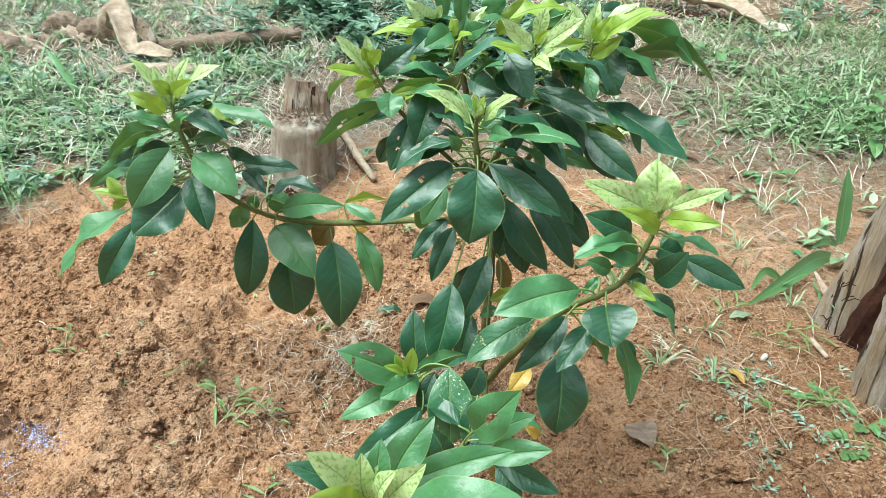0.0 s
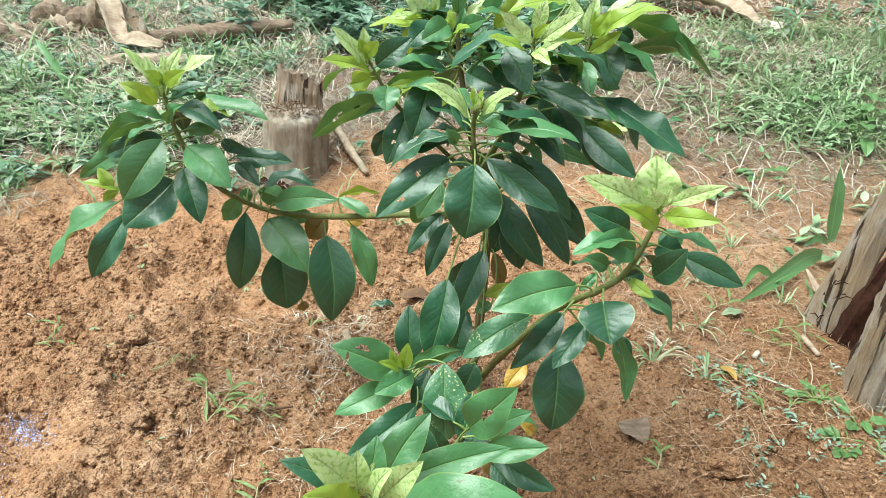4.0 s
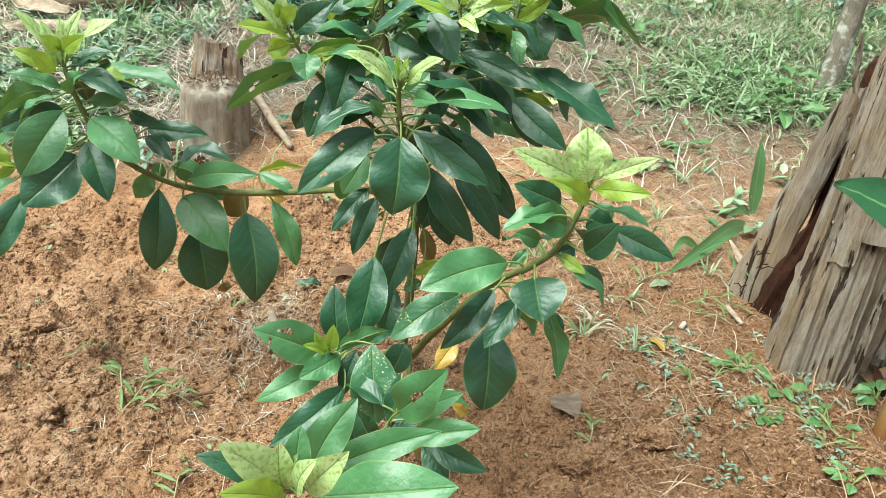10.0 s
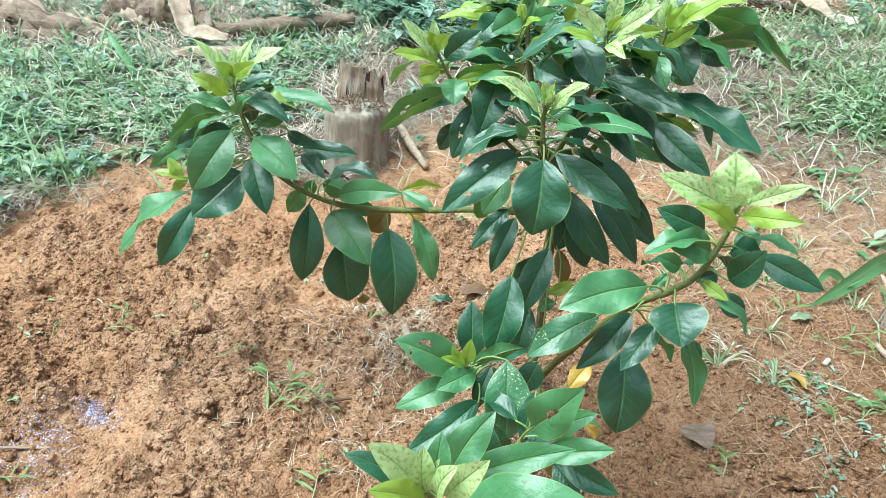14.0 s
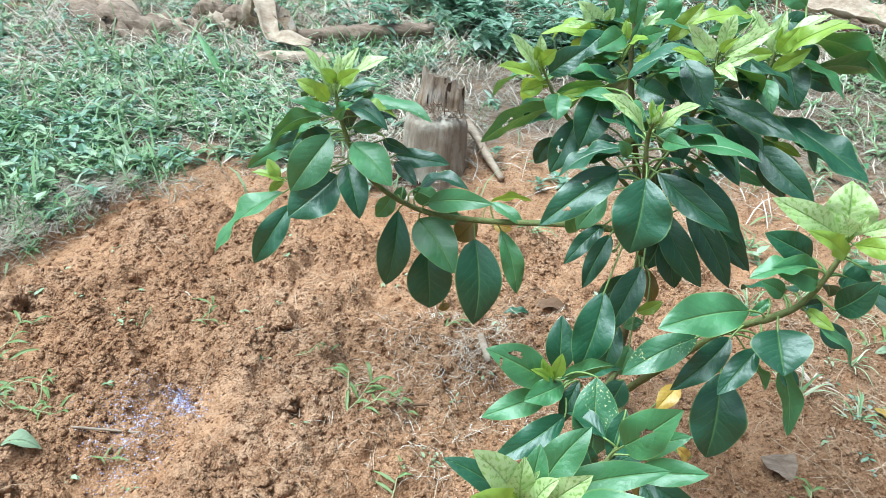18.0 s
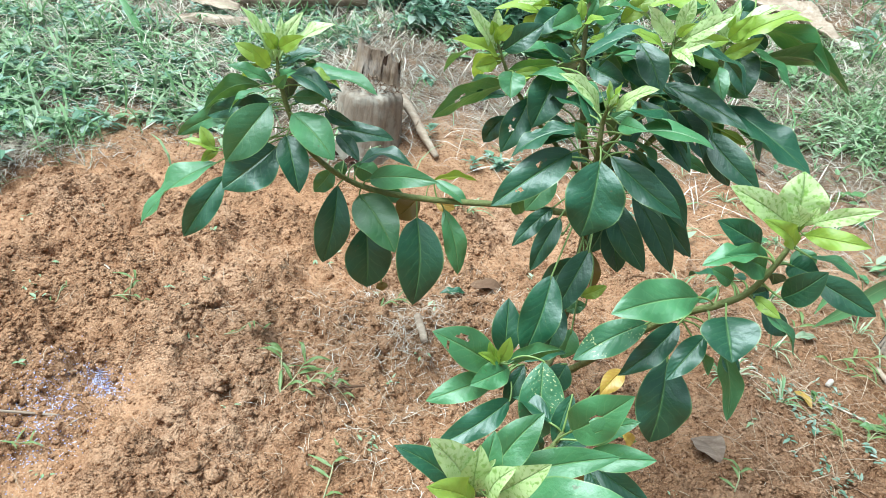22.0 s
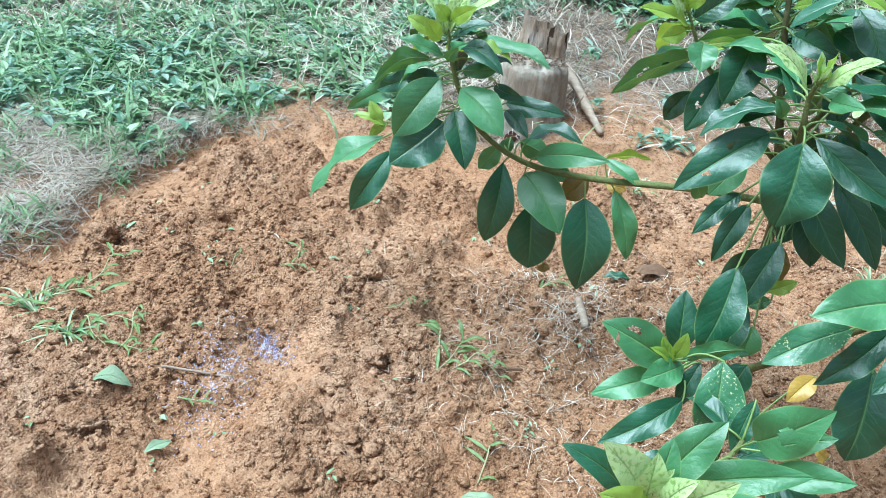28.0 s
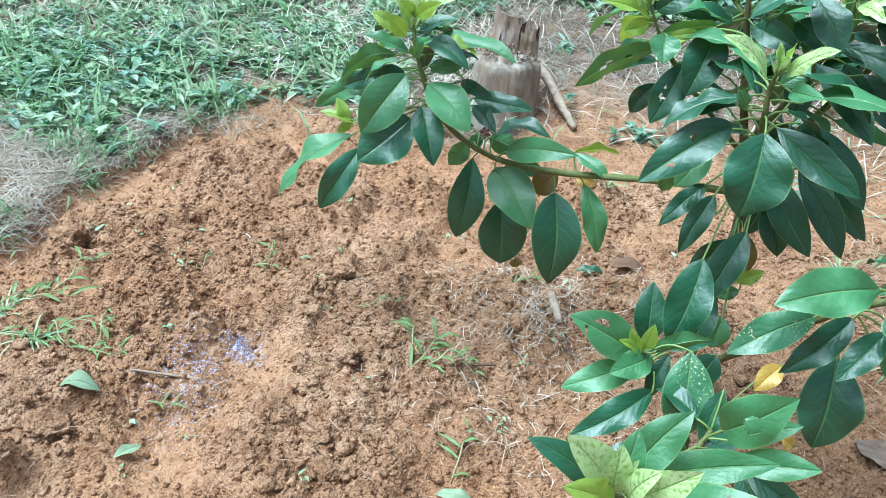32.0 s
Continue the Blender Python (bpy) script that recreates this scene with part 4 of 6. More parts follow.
L((-0.672, 1.790, 0.899), (-0.766, 1.740, 0.935), 0.042, (0.50, -0.37, 0.79), "light")
L((-0.655, 1.770, 0.897), (-0.614, 1.720, 0.943), 0.030, (-0.24, -0.76, -0.61), "light")
L((-0.660, 1.790, 0.902), (-0.603, 1.750, 0.947), 0.031, (-0.69, -0.66, 0.29), "light")
L((-0.716, 1.830, 0.877), (-0.850, 1.800, 0.797), 0.059, (-0.44, 0.79, 0.43), "light", arch=0.2)
L((-0.730, 1.880, 0.830), (-0.970, 1.900, 0.683), 0.057, (-0.17, -0.97, 0.15), "light")
L((-0.672, 1.780, 0.850), (-0.746, 1.700, 0.714), 0.101, (0.31, -0.88, 0.35), "light")
L((-0.686, 1.820, 0.829), (-0.765, 1.800, 0.822), 0.056, (0.22, -0.94, 0.26), "mature")
L((-0.652, 1.780, 0.743), (-0.751, 1.700, 0.640), 0.121, (0.27, -0.87, 0.42), "mature")
L((-0.634, 1.800, 0.772), (-0.573, 1.740, 0.653), 0.076, (0.33, -0.76, 0.56), "mature")
L((-0.623, 1.800, 0.830), (-0.493, 1.740, 0.755), 0.087, (0.06, -0.73, 0.69), "light")
L((-0.570, 1.900, 0.821), (-0.483, 1.880, 0.804), 0.034, (-0.13, -0.90, 0.42), "mature", arch=0.2)
L((-0.542, 1.930, 0.775), (-0.388, 1.920, 0.775), 0.057, (-0.05, -0.73, 0.68), "mature")
L((-0.532, 1.900, 0.766), (-0.458, 1.860, 0.721), 0.041, (0.03, -0.72, 0.69), "mature")
L((-0.815, 1.800, 0.694), (-0.898, 1.780, 0.713), 0.028, (0.29, -0.40, 0.87), "young")
L((-0.825, 1.800, 0.700), (-0.862, 1.800, 0.750), 0.032, (0.45, -0.83, 0.34), "young")
L((-0.817, 1.800, 0.662), (-0.992, 1.740, 0.476), 0.097, (-0.55, -0.49, 0.68), "light")
L((-0.774, 1.760, 0.649), (-0.854, 1.700, 0.489), 0.071, (0.26, -0.94, 0.22), "mature")
L((-0.820, 1.820, 0.698), (-0.858, 1.800, 0.659), 0.026, (0.31, -0.93, 0.17), "young")
L((-0.745, 1.860, 0.825), (-0.869, 1.860, 0.765), 0.049, (-0.12, -0.96, 0.25), "mature")
L = leafing(left_stem)
L((-0.534, 1.960, 0.603), (-0.546, 1.920, 0.385), 0.094, (0.29, -0.94, 0.16), "mature")
L((-0.470, 1.960, 0.588), (-0.339, 1.880, 0.478), 0.114, (0.12, -0.73, 0.68), "light")
L((-0.446, 1.990, 0.489), (-0.424, 1.980, 0.302), 0.131, (0.33, -0.94, 0.09), "mature")
L((-0.298, 1.940, 0.564), (-0.270, 1.900, 0.322), 0.127, (0.27, -0.95, 0.19), "mature")
L((-0.229, 1.950, 0.600), (-0.161, 1.920, 0.433), 0.061, (0.30, -0.91, 0.29), "light")
L((-0.487, 1.970, 0.658), (-0.332, 1.940, 0.704), 0.061, (-0.32, -0.32, 0.89), "mature", arch=0.2)
L((-0.442, 1.940, 0.646), (-0.249, 1.860, 0.703), 0.066, (-0.45, -0.78, 0.43), "light")
L((-0.419, 1.980, 0.611), (-0.343, 2.000, 0.584), 0.043, (0.34, -0.88, 0.33), "light")
L((-0.265, 1.950, 0.675), (-0.166, 1.920, 0.635), 0.041, (0.18, -0.53, 0.83), "light")
L((-0.272, 1.970, 0.667), (-0.159, 1.980, 0.687), 0.037, (-0.18, 0.75, 0.64), "young")
L((-0.304, 1.980, 0.609), (-0.358, 1.980, 0.534), 0.066, (-0.14, -0.98, 0.10), "brown")
L((-0.255, 1.980, 0.597), (-0.203, 1.980, 0.595), 0.036, (0.01, -0.92, 0.38), "yellow")
L((-0.558, 1.980, 0.638), (-0.605, 1.980, 0.564), 0.054, (0.09, -0.99, -0.06), "light")
L((-0.526, 1.970, 0.673), (-0.535, 1.960, 0.627), 0.036, (0.29, -0.95, 0.15), "light")
L((-0.390, 2.020, 0.302), (-0.383, 2.020, 0.274), 0.035, (0.41, -0.91, 0.09), "brown")
L((-0.021, 1.840, 0.673), (-0.048, 1.800, 0.732), 0.041, (0.63, -0.74, -0.22), "light")
L((-0.497, 1.970, 0.667), (-0.422, 1.990, 0.633), 0.059, (-0.37, 0.88, -0.30), "light")
L = leafing(topleft_stem)
L((-0.144, 1.680, 1.088), (-0.209, 1.620, 1.173), 0.039, (0.83, -0.48, 0.29), "pale")
L((-0.144, 1.670, 1.109), (-0.151, 1.660, 1.173), 0.024, (0.27, -0.96, -0.12), "pale")
L((-0.142, 1.660, 1.116), (-0.110, 1.620, 1.153), 0.030, (-0.50, -0.77, -0.40), "young")
L((-0.148, 1.670, 1.121), (-0.159, 1.650, 1.150), 0.023, (0.57, -0.76, -0.31), "young")
L((-0.134, 1.670, 1.078), (-0.224, 1.600, 1.108), 0.038, (0.54, -0.36, 0.76), "young")
L((-0.136, 1.690, 1.064), (-0.177, 1.660, 1.049), 0.034, (0.48, -0.82, 0.31), "young")
L((-0.099, 1.680, 1.023), (-0.239, 1.580, 0.947), 0.070, (-0.67, 0.60, 0.43), "light", wear="bite")
L((-0.105, 1.720, 0.989), (-0.201, 1.720, 0.951), 0.038, (-0.30, -0.58, 0.76), "mature")
L((-0.097, 1.680, 1.049), (-0.090, 1.630, 1.005), 0.059, (0.12, -0.64, 0.76), "light")
L((-0.126, 1.690, 1.088), (-0.053, 1.700, 1.153), 0.054, (-0.06, -0.98, 0.21), "mature")
L((-0.039, 1.700, 1.059), (-0.094, 1.680, 1.046), 0.021, (0.29, -0.93, 0.24), "young")
L = leafing(top_stem)
L((-0.047, 1.900, 1.182), (-0.098, 1.860, 1.232), 0.040, (0.59, -0.81, -0.05), "pale")
L((-0.036, 1.900, 1.190), (-0.014, 1.880, 1.225), 0.024, (-0.32, -0.90, -0.31), "pale")
L((-0.043, 1.890, 1.178), (-0.121, 1.840, 1.175), 0.030, (0.24, -0.43, 0.87), "pale")
L((-0.047, 1.880, 1.176), (-0.089, 1.830, 1.174), 0.025, (0.69, -0.60, 0.41), "young")
L((-0.036, 1.900, 1.180), (0.020, 1.900, 1.191), 0.034, (-0.02, -1.00, 0.09), "light")
L((0.017, 1.820, 1.176), (-0.033, 1.740, 1.146), 0.056, (0.54, -0.56, 0.63), "light")
L((-0.022, 1.860, 1.170), (-0.072, 1.820, 1.119), 0.059, (0.22, -0.86, 0.46), "mature")
L((0.053, 1.840, 1.179), (0.096, 1.840, 1.233), 0.022, (-0.27, -0.94, 0.22), "pale")
L((0.057, 1.820, 1.172), (0.104, 1.760, 1.199), 0.040, (-0.78, -0.63, -0.04), "light")
L((0.027, 1.830, 1.161), (0.017, 1.830, 1.204), 0.022, (0.11, -0.99, 0.03), "young")
L((0.041, 1.820, 1.163), (0.051, 1.820, 1.212), 0.022, (0.05, -1.00, -0.01), "light")
L((0.033, 1.800, 1.157), (0.071, 1.740, 1.180), 0.024, (-0.75, -0.25, 0.61), "young")
L((0.023, 1.800, 1.074), (-0.095, 1.720, 1.090), 0.053, (0.40, -0.42, 0.82), "mature")
L((-0.004, 1.800, 1.060), (-0.113, 1.760, 1.031), 0.044, (-0.40, 0.64, 0.65), "light")
L((0.066, 1.820, 1.068), (0.153, 1.760, 1.048), 0.052, (-0.48, -0.81, 0.34), "mature")
L((0.088, 1.840, 1.122), (0.157, 1.820, 1.045), 0.039, (0.37, 0.93, 0.09), "light")
L((0.072, 1.840, 1.118), (0.107, 1.860, 1.173), 0.025, (-0.36, -0.77, 0.52), "light")
L((0.121, 1.940, 1.158), (0.185, 1.960, 1.249), 0.044, (0.06, -0.98, 0.17), "young")
L((0.107, 1.860, 1.124), (0.051, 1.800, 1.120), 0.026, (0.37, -0.40, 0.84), "young")
L((0.019, 1.860, 1.118), (-0.081, 1.840, 1.108), 0.038, (0.04, -0.63, 0.78), "light")
L((0.005, 1.860, 1.110), (-0.067, 1.840, 1.098), 0.028, (0.06, -0.68, 0.73), "light")
L((0.121, 1.920, 1.204), (0.093, 1.920, 1.267), 0.057, (0.07, -1.00, 0.03), "light")
L((0.036, 1.840, 1.194), (0.034, 1.840, 1.294), 0.036, (0.09, -1.00, 0.00), "light")
L((-0.003, 1.900, 1.198), (-0.028, 1.900, 1.287), 0.037, (0.18, -0.98, 0.05), "light")
L((0.026, 1.840, 1.020), (-0.024, 1.800, 1.004), 0.042, (0.51, -0.78, 0.36), "mature")
L = leafing(topmid_stem)
L((0.208, 1.640, 1.171), (0.139, 1.580, 1.235), 0.034, (0.59, -0.80, -0.12), "pale")
L((0.213, 1.640, 1.197), (0.228, 1.630, 1.258), 0.031, (-0.15, -0.98, -0.13), "pale")
L((0.212, 1.620, 1.186), (0.236, 1.590, 1.218), 0.018, (-0.58, -0.76, -0.28), "young")
L((0.223, 1.640, 1.175), (0.301, 1.600, 1.243), 0.036, (-0.60, -0.76, 0.24), "pale")
L((0.257, 1.660, 1.177), (0.316, 1.660, 1.190), 0.027, (-0.03, -0.99, 0.14), "young")
L((0.218, 1.630, 1.146), (0.280, 1.600, 1.189), 0.026, (-0.63, -0.59, 0.50), "pale")
L((0.212, 1.620, 1.158), (0.247, 1.550, 1.145), 0.026, (-0.60, -0.43, 0.68), "pale")
L((0.194, 1.640, 1.156), (0.120, 1.580, 1.185), 0.032, (0.59, -0.37, 0.72), "young")
L((0.152, 1.700, 1.152), (0.209, 1.640, 1.069), 0.063, (-0.10, -0.84, 0.54), "mature")
L((0.134, 1.740, 1.100), (0.196, 1.700, 1.058), 0.052, (-0.18, -0.83, 0.53), "mature")
L((0.278, 1.780, 1.246), (0.156, 1.720, 1.223), 0.044, (0.05, -0.45, 0.89), "young")
L((0.289, 1.800, 1.239), (0.198, 1.780, 1.203), 0.037, (-0.26, 0.96, 0.12), "light")
L((0.221, 1.720, 1.072), (0.389, 1.620, 1.031), 0.053, (-0.35, -0.79, 0.50), "mature")
L((0.237, 1.740, 1.094), (0.289, 1.740, 1.079), 0.026, (0.04, -0.99, 0.15), "mature")
L((0.343, 1.780, 0.969), (0.433, 1.780, 0.864), 0.050, (0.07, -1.00, 0.06), "mature")
L((0.349, 1.760, 0.976), (0.471, 1.680, 0.893), 0.067, (-0.19, -0.83, 0.52), "mature")
L((0.271, 1.820, 0.904), (0.385, 1.800, 0.876), 0.036, (-0.04, -0.88, 0.47), "light")
L((0.383, 1.800, 0.981), (0.444, 1.780, 0.962), 0.022, (0.31, 0.95, -0.01), "young")
L((0.243, 1.760, 1.033), (0.306, 1.780, 0.945), 0.054, (0.19, -0.98, -0.09), "mature")
L = leafing(topright_stem)
L((0.340, 1.820, 1.167), (0.348, 1.820, 1.260), 0.034, (-0.11, -0.99, 0.01), "pale")
L((0.344, 1.800, 1.178), (0.374, 1.770, 1.235), 0.032, (-0.45, -0.87, -0.22), "young")
L((0.352, 1.800, 1.173), (0.459, 1.760, 1.256), 0.045, (-0.62, -0.60, 0.51), "young")
L((0.357, 1.820, 1.189), (0.438, 1.820, 1.261), 0.035, (-0.57, -0.51, 0.64), "pale")
L((0.362, 1.830, 1.178), (0.504, 1.820, 1.238), 0.050, (-0.39, -0.30, 0.87), "young")
L((0.334, 1.840, 1.180), (0.283, 1.840, 1.254), 0.030, (0.11, -0.99, 0.08), "pale")
L((0.344, 1.800, 1.140), (0.403, 1.760, 1.196), 0.032, (-0.44, -0.88, -0.16), "young")
L((0.365, 1.980, 1.226), (0.434, 1.980, 1.222), 0.048, (0.02, -0.95, 0.32), "mature")
L((0.392, 1.860, 1.206), (0.568, 1.800, 1.140), 0.073, (0.45, 0.69, 0.56), "light", arch=0.2)
L((0.421, 1.860, 1.131), (0.622, 1.800, 1.103), 0.078, (0.27, 0.55, 0.79), "light", arch=0.2)
L((0.427, 1.900, 1.120), (0.500, 1.900, 1.095), 0.038, (0.03, -0.99, 0.10), "mature")
L((0.376, 1.840, 1.159), (0.411, 1.780, 1.070), 0.074, (-0.16, -0.85, 0.51), "mature")
L((0.298, 1.800, 1.160), (0.295, 1.740, 1.083), 0.047, (-0.05, -0.78, 0.62), "mature")
L((0.333, 1.800, 1.116), (0.356, 1.740, 1.054), 0.046, (-0.18, -0.74, 0.65), "light")
L((0.323, 1.820, 1.153), (0.320, 1.800, 1.100), 0.027, (-0.07, -0.93, 0.35), "mature")
L((0.393, 1.840, 1.028), (0.585, 1.760, 0.931), 0.085, (0.14, -0.60, 0.78), "mature")
L((0.422, 1.880, 0.993), (0.566, 1.860, 0.928), 0.049, (0.03, -0.93, 0.37), "light")
L((0.369, 1.840, 1.072), (0.426, 1.820, 1.060), 0.028, (-0.28, -0.94, 0.22), "light")
L((0.411, 1.900, 1.185), (0.450, 1.900, 1.159), 0.040, (0.02, -1.00, 0.03), "mature")
L((0.276, 1.900, 1.248), (0.232, 1.900, 1.289), 0.048, (0.02, -1.00, 0.02), "light")
L((0.417, 2.000, 1.261), (0.343, 2.000, 1.303), 0.051, (0.00, -1.00, 0.00), "light")
shoot(mid_stem, 5, 0.05, 0)
shoot(low_stem, 4, 0.035, 1)
shoot(bottom_stem, 5, 0.055, 2)
shoot(right_stem, 6, 0.05, 3)
shoot(left_stem, 7, 0.055, 4)
shoot(topleft_stem, 5, 0.045, 5)
shoot(top_stem, 6, 0.05, 6)
shoot(topmid_stem, 6, 0.05, 7)
shoot(topright_stem, 7, 0.055, 8)
fill(mid_stem, 9, 0.15, 1)
fill(topleft_stem, 10, 0.12, 2, 0.4, 0.98, ("light", "light", "young"))
fill(top_stem, 10, 0.12, 3, 0.1, 0.98, ("light", "light", "young"))
fill(topmid_stem, 14, 0.14, 4, 0.25, 0.96, ("light", "light", "mature"))
fill(topright_stem, 16, 0.15, 5, 0.3, 0.96, ("light", "light", "mature"))
fill(trunk_stem, 16, 0.14, 6, 0.55, 0.9)
fill(left_stem, 13, 0.11, 7, 0.72, 0.98, ("light", "light", "young", "mature"))
fill(right_stem, 7, 0.11, 8, 0.6, 0.95)
fill(low_stem, 4, 0.10, 9, 0.5)
fill(hole_stem, 5, 0.12, 10, 0.3, 0.9)

# ---- strewn stuff ----
def ribbons(n, place, length, width, bend, lift, seed, segs=3):
    """n thin bent strips: place(rng, n) gives x, y; lengths and widths from ranges; lift: how steeply they stand (radians)."""
    rng = np.random.RandomState(seed)
    x, y = place(rng, n)
    n = len(x)
    yaw = rng.uniform(0, 2 * np.pi, n)
    pit = rng.uniform(lift[0], lift[1], n)
    L = rng.uniform(length[0], length[1], n)
    W = rng.uniform(width[0], width[1], n)
    droop = rng.uniform(bend[0], bend[1], n) 
    swerve = rng.normal(0, 0.5, n)
    z = surface(x, y) + rng.uniform(0.001, 0.006, n)
    V = np.zeros((n, (segs + 1) * 2, 3))
    px, py, pz = x.copy(), y.copy(), z.copy()
    for k in range(segs + 1):
        w = W * (1.0 if k < segs else 0.25) * (0.6 if k == 0 else 1)
        V[:, 2 * k] = np.stack([px - np.sin(yaw) * w / 2, py + np.cos(yaw) * w / 2, pz], -1)
        V[:, 2 * k + 1] = np.stack([px + np.sin(yaw) * w / 2, py - np.cos(yaw) * w / 2, pz + 0.15 * w], -1)
        px = px + np.cos(yaw) * np.cos(pit) * L / segs
        py = py + np.sin(yaw) * np.cos(pit) * L / segs
        pz = pz + np.sin(pit) * L / segs
        pit = pit - droop / segs
        yaw = yaw + swerve / segs
    low = surface(V[:, :, 0].ravel(), V[:, :, 1].ravel()).reshape(n, -1) + 0.002
    V[:, :, 2] = np.maximum(V[:, :, 2], low)
    base = (np.arange(n) * (segs + 1) * 2)[:, None]
    F = np.concatenate([np.stack([base[:, 0] + 2 * k, base[:, 0] + 2 * k + 1, base[:, 0] + 2 * k + 3, base[:, 0] + 2 * k + 2], -1) for k in range(segs)])
    return V.reshape(-1, 3), F


def sow(x0, x1, y0, y1, keep):
    """Places drawn evenly in the rectangle, kept with the chance keep(x, y)."""
    def place(rng, n):
        x, y = rng.uniform(x0, x1, n), rng.uniform(y0, y1, n)
        ok = rng.rand(n) < keep(x, y)
        return x[ok], y[ok]
    return place


def weeds(x, y):
    """How thick the green weeds stand."""
    n = fbm(x * 1.3, y * 1.3, 70)
    left = step01(0.0, 0.3, y - 2.72 - 0.42 * step01(-2.5, -1.6, x)) * (1 - step01(-1.45, -1.0, x + 0.9 * (n - 0.5))) * (1 - 0.85 * step01(4.2, 4.6, y + 0.5 * (n - 0.5)) * (1 - step01(-2.2, -1.7, x)))
    behind = step01(4.9, 5.3, y + 0.8 * (n - 0.5)) * (1 - step01(0.5, 1.0, x)) * step01(-2.4, -1.9, x)
    edge = 0.6 * step01(-3.9, -2.9, x + 0.9 * (n - 0.5)) * (1 - step01(-2.25, -2.05, x)) * step01(1.5, 2.1, y + 0.6 * (n - 0.5)) * (1 - step01(2.9, 3.2, y))
    right = 0.55 * step01(4.2, 4.8, y + 0.8 * (n - 0.5)) * step01(1.2, 2.3, x + 0.8 * (n - 0.5)) + 0.03 * step01(3.6, 4.4, y) * step01(0.6, 1.2, x)
    far = step01(5.6, 6.6, y) * (1 - 0.5 * step01(0.8, 1.4, x)) * (0.06 + 0.94 * step01(-2.4, -1.7, x))
    return np.clip(np.maximum(np.maximum(np.maximum(left, edge), behind), np.maximum(right, 0.8 * far)), 0, 1) * (0.07 + 0.93 * step01(0.40, 0.54, n) * (0.12 + 0.88 * step01(0.46, 0.60, fbm(x * 4.5, y * 4.5, 72))))


def litter(x, y):
    """How thick the straw lies."""
    n = fbm(x * 2.3, y * 2.3, 81)
    off = 1 - dug(x, y)
    bank = step01(2.7, 3.7, y - 0.7 * step01(-0.9, -0.5, x) * (1 - step01(0.9, 1.6, x)) + 0.6 * (n - 0.5)) * (1 - 0.5 * step01(0.2, 0.9, x) * (1 - step01(4.0, 5.0, y)))
    right = step01(0.1, 1.0, x) * (0.05 + 0.22 * step01(0.42, 0.62, n))
    under = 0.6 * np.exp(-(((x + 0.1) / 0.55) ** 2 + ((y - 2.1) / 0.6) ** 2))
    edge = off * step01(-1.8, -2.15, x)
    return np.clip(np.maximum(np.maximum(off * bank, right * (1 - bank)), np.maximum(under, edge)) + 0.03, 0, 1) * (0.45 + 0.8 * n)


v, f = ribbons(70000, sow(-2.6, 2.2, 0.9, 3.1, lambda x, y: 0.8 * litter(x, y)), (0.015, 0.085), (0.0008, 0.0020), (0.0, 0.9), (0.0, 0.4), 1, 2)
tagged(raw("straw_litter", v, f, M["straw_thin"]), "fine dry straw strewn over the hoed soil", "straw", kind="stuff")
v, f = ribbons(9000, sow(-0.7, 0.35, 1.3, 2.6, lambda x, y: np.exp(-(((x + 0.25) / 0.26) ** 2 + ((y - 2.05) / 0.38) ** 2)) * (0.2 + 0.8 * step01(0.42, 0.56, fbm(x * 7, y * 7, 83)))), (0.015, 0.07), (0.0008, 0.0020), (0.0, 1.2), (0.0, 0.5), 33, 3)
tagged(raw("straw_litter", v, f, M["straw"]), "pale fine roots and straw under the tree", "straw", kind="stuff")
v, f = ribbons(40000, sow(0.1, 3.2, 2.7, 5.2, lambda x, y: 0.42 * litter(x, y)), (0.03, 0.13), (0.0014, 0.0032), (0.0, 0.9), (0.0, 0.4), 32, 2)
tagged(raw("straw_litter", v, f, M["straw_thin"]), "reddish dry straw strewn beside the tree", "straw", kind="stuff")
v, f = ribbons(230000, sow(-4.4, 3.4, 2.4, 5.8, lambda x, y: litter(x, y) * (1 - 0.5 * step01(0.2, 0.8, x) * (1 - step01(3.6, 4.4, y))) * np.maximum(step01(2.9, 3.4, y - 0.6 * step01(-0.9, -0.5, x) * (1 - step01(0.9, 1.6, x))), step01(-2.0, -2.25, x)) * (1 - dug(x, y))), (0.025, 0.11), (0.0013, 0.0032), (0.0, 0.9), (0.0, 0.45), 31, 2)
tagged(raw("straw_litter", v, f, M["straw_grey"]), "dry pale straw strewn over the bank", "straw", kind="stuff")
v, f = ribbons(42000, sow(-3.9, -1.7, 0.9, 3.0, lambda x, y: step01(-3.9, -3.2, x + 0.5 * (fbm(x * 2, y * 2, 87) - 0.5)) * step01(0.8, 1.6, y + 0.7 * (fbm(x * 2, y * 2, 88) - 0.5)) * (1 - dug(x, y)) * (0.15 + 0.85 * step01(0.38, 0.6, fbm(x * 3, y * 3, 86)))), (0.03, 0.14), (0.0018, 0.0046), (0.0, 0.9), (0.0, 0.4), 42, 2)
tagged(raw("straw_litter", v, f, M["straw_grey"]), "grey dry straw beside the hoed soil", "straw", kind="stuff")
v, f = ribbons(40000, sow(-7, 7, 5.6, 10, lambda x, y: 0.4 + 0.6 * (1 - weeds(x, y))), (0.08, 0.25), (0.005, 0.010), (0.0, 0.9), (0.0, 0.5), 2, 2)
tagged(raw("straw_litter", v, f, M["straw"]), "dry straw on the far bank", "straw", kind="stuff")
v, f = ribbons(3500, sow(0.7, 2.3, 1.4, 3.3, lambda x, y: 0.3 + 0.7 * step01(0.45, 0.6, fbm(x * 3, y * 3, 46))), (0.04, 0.16), (0.0012, 0.0035), (0.0, 1.0), (0.0, 0.6), 41)
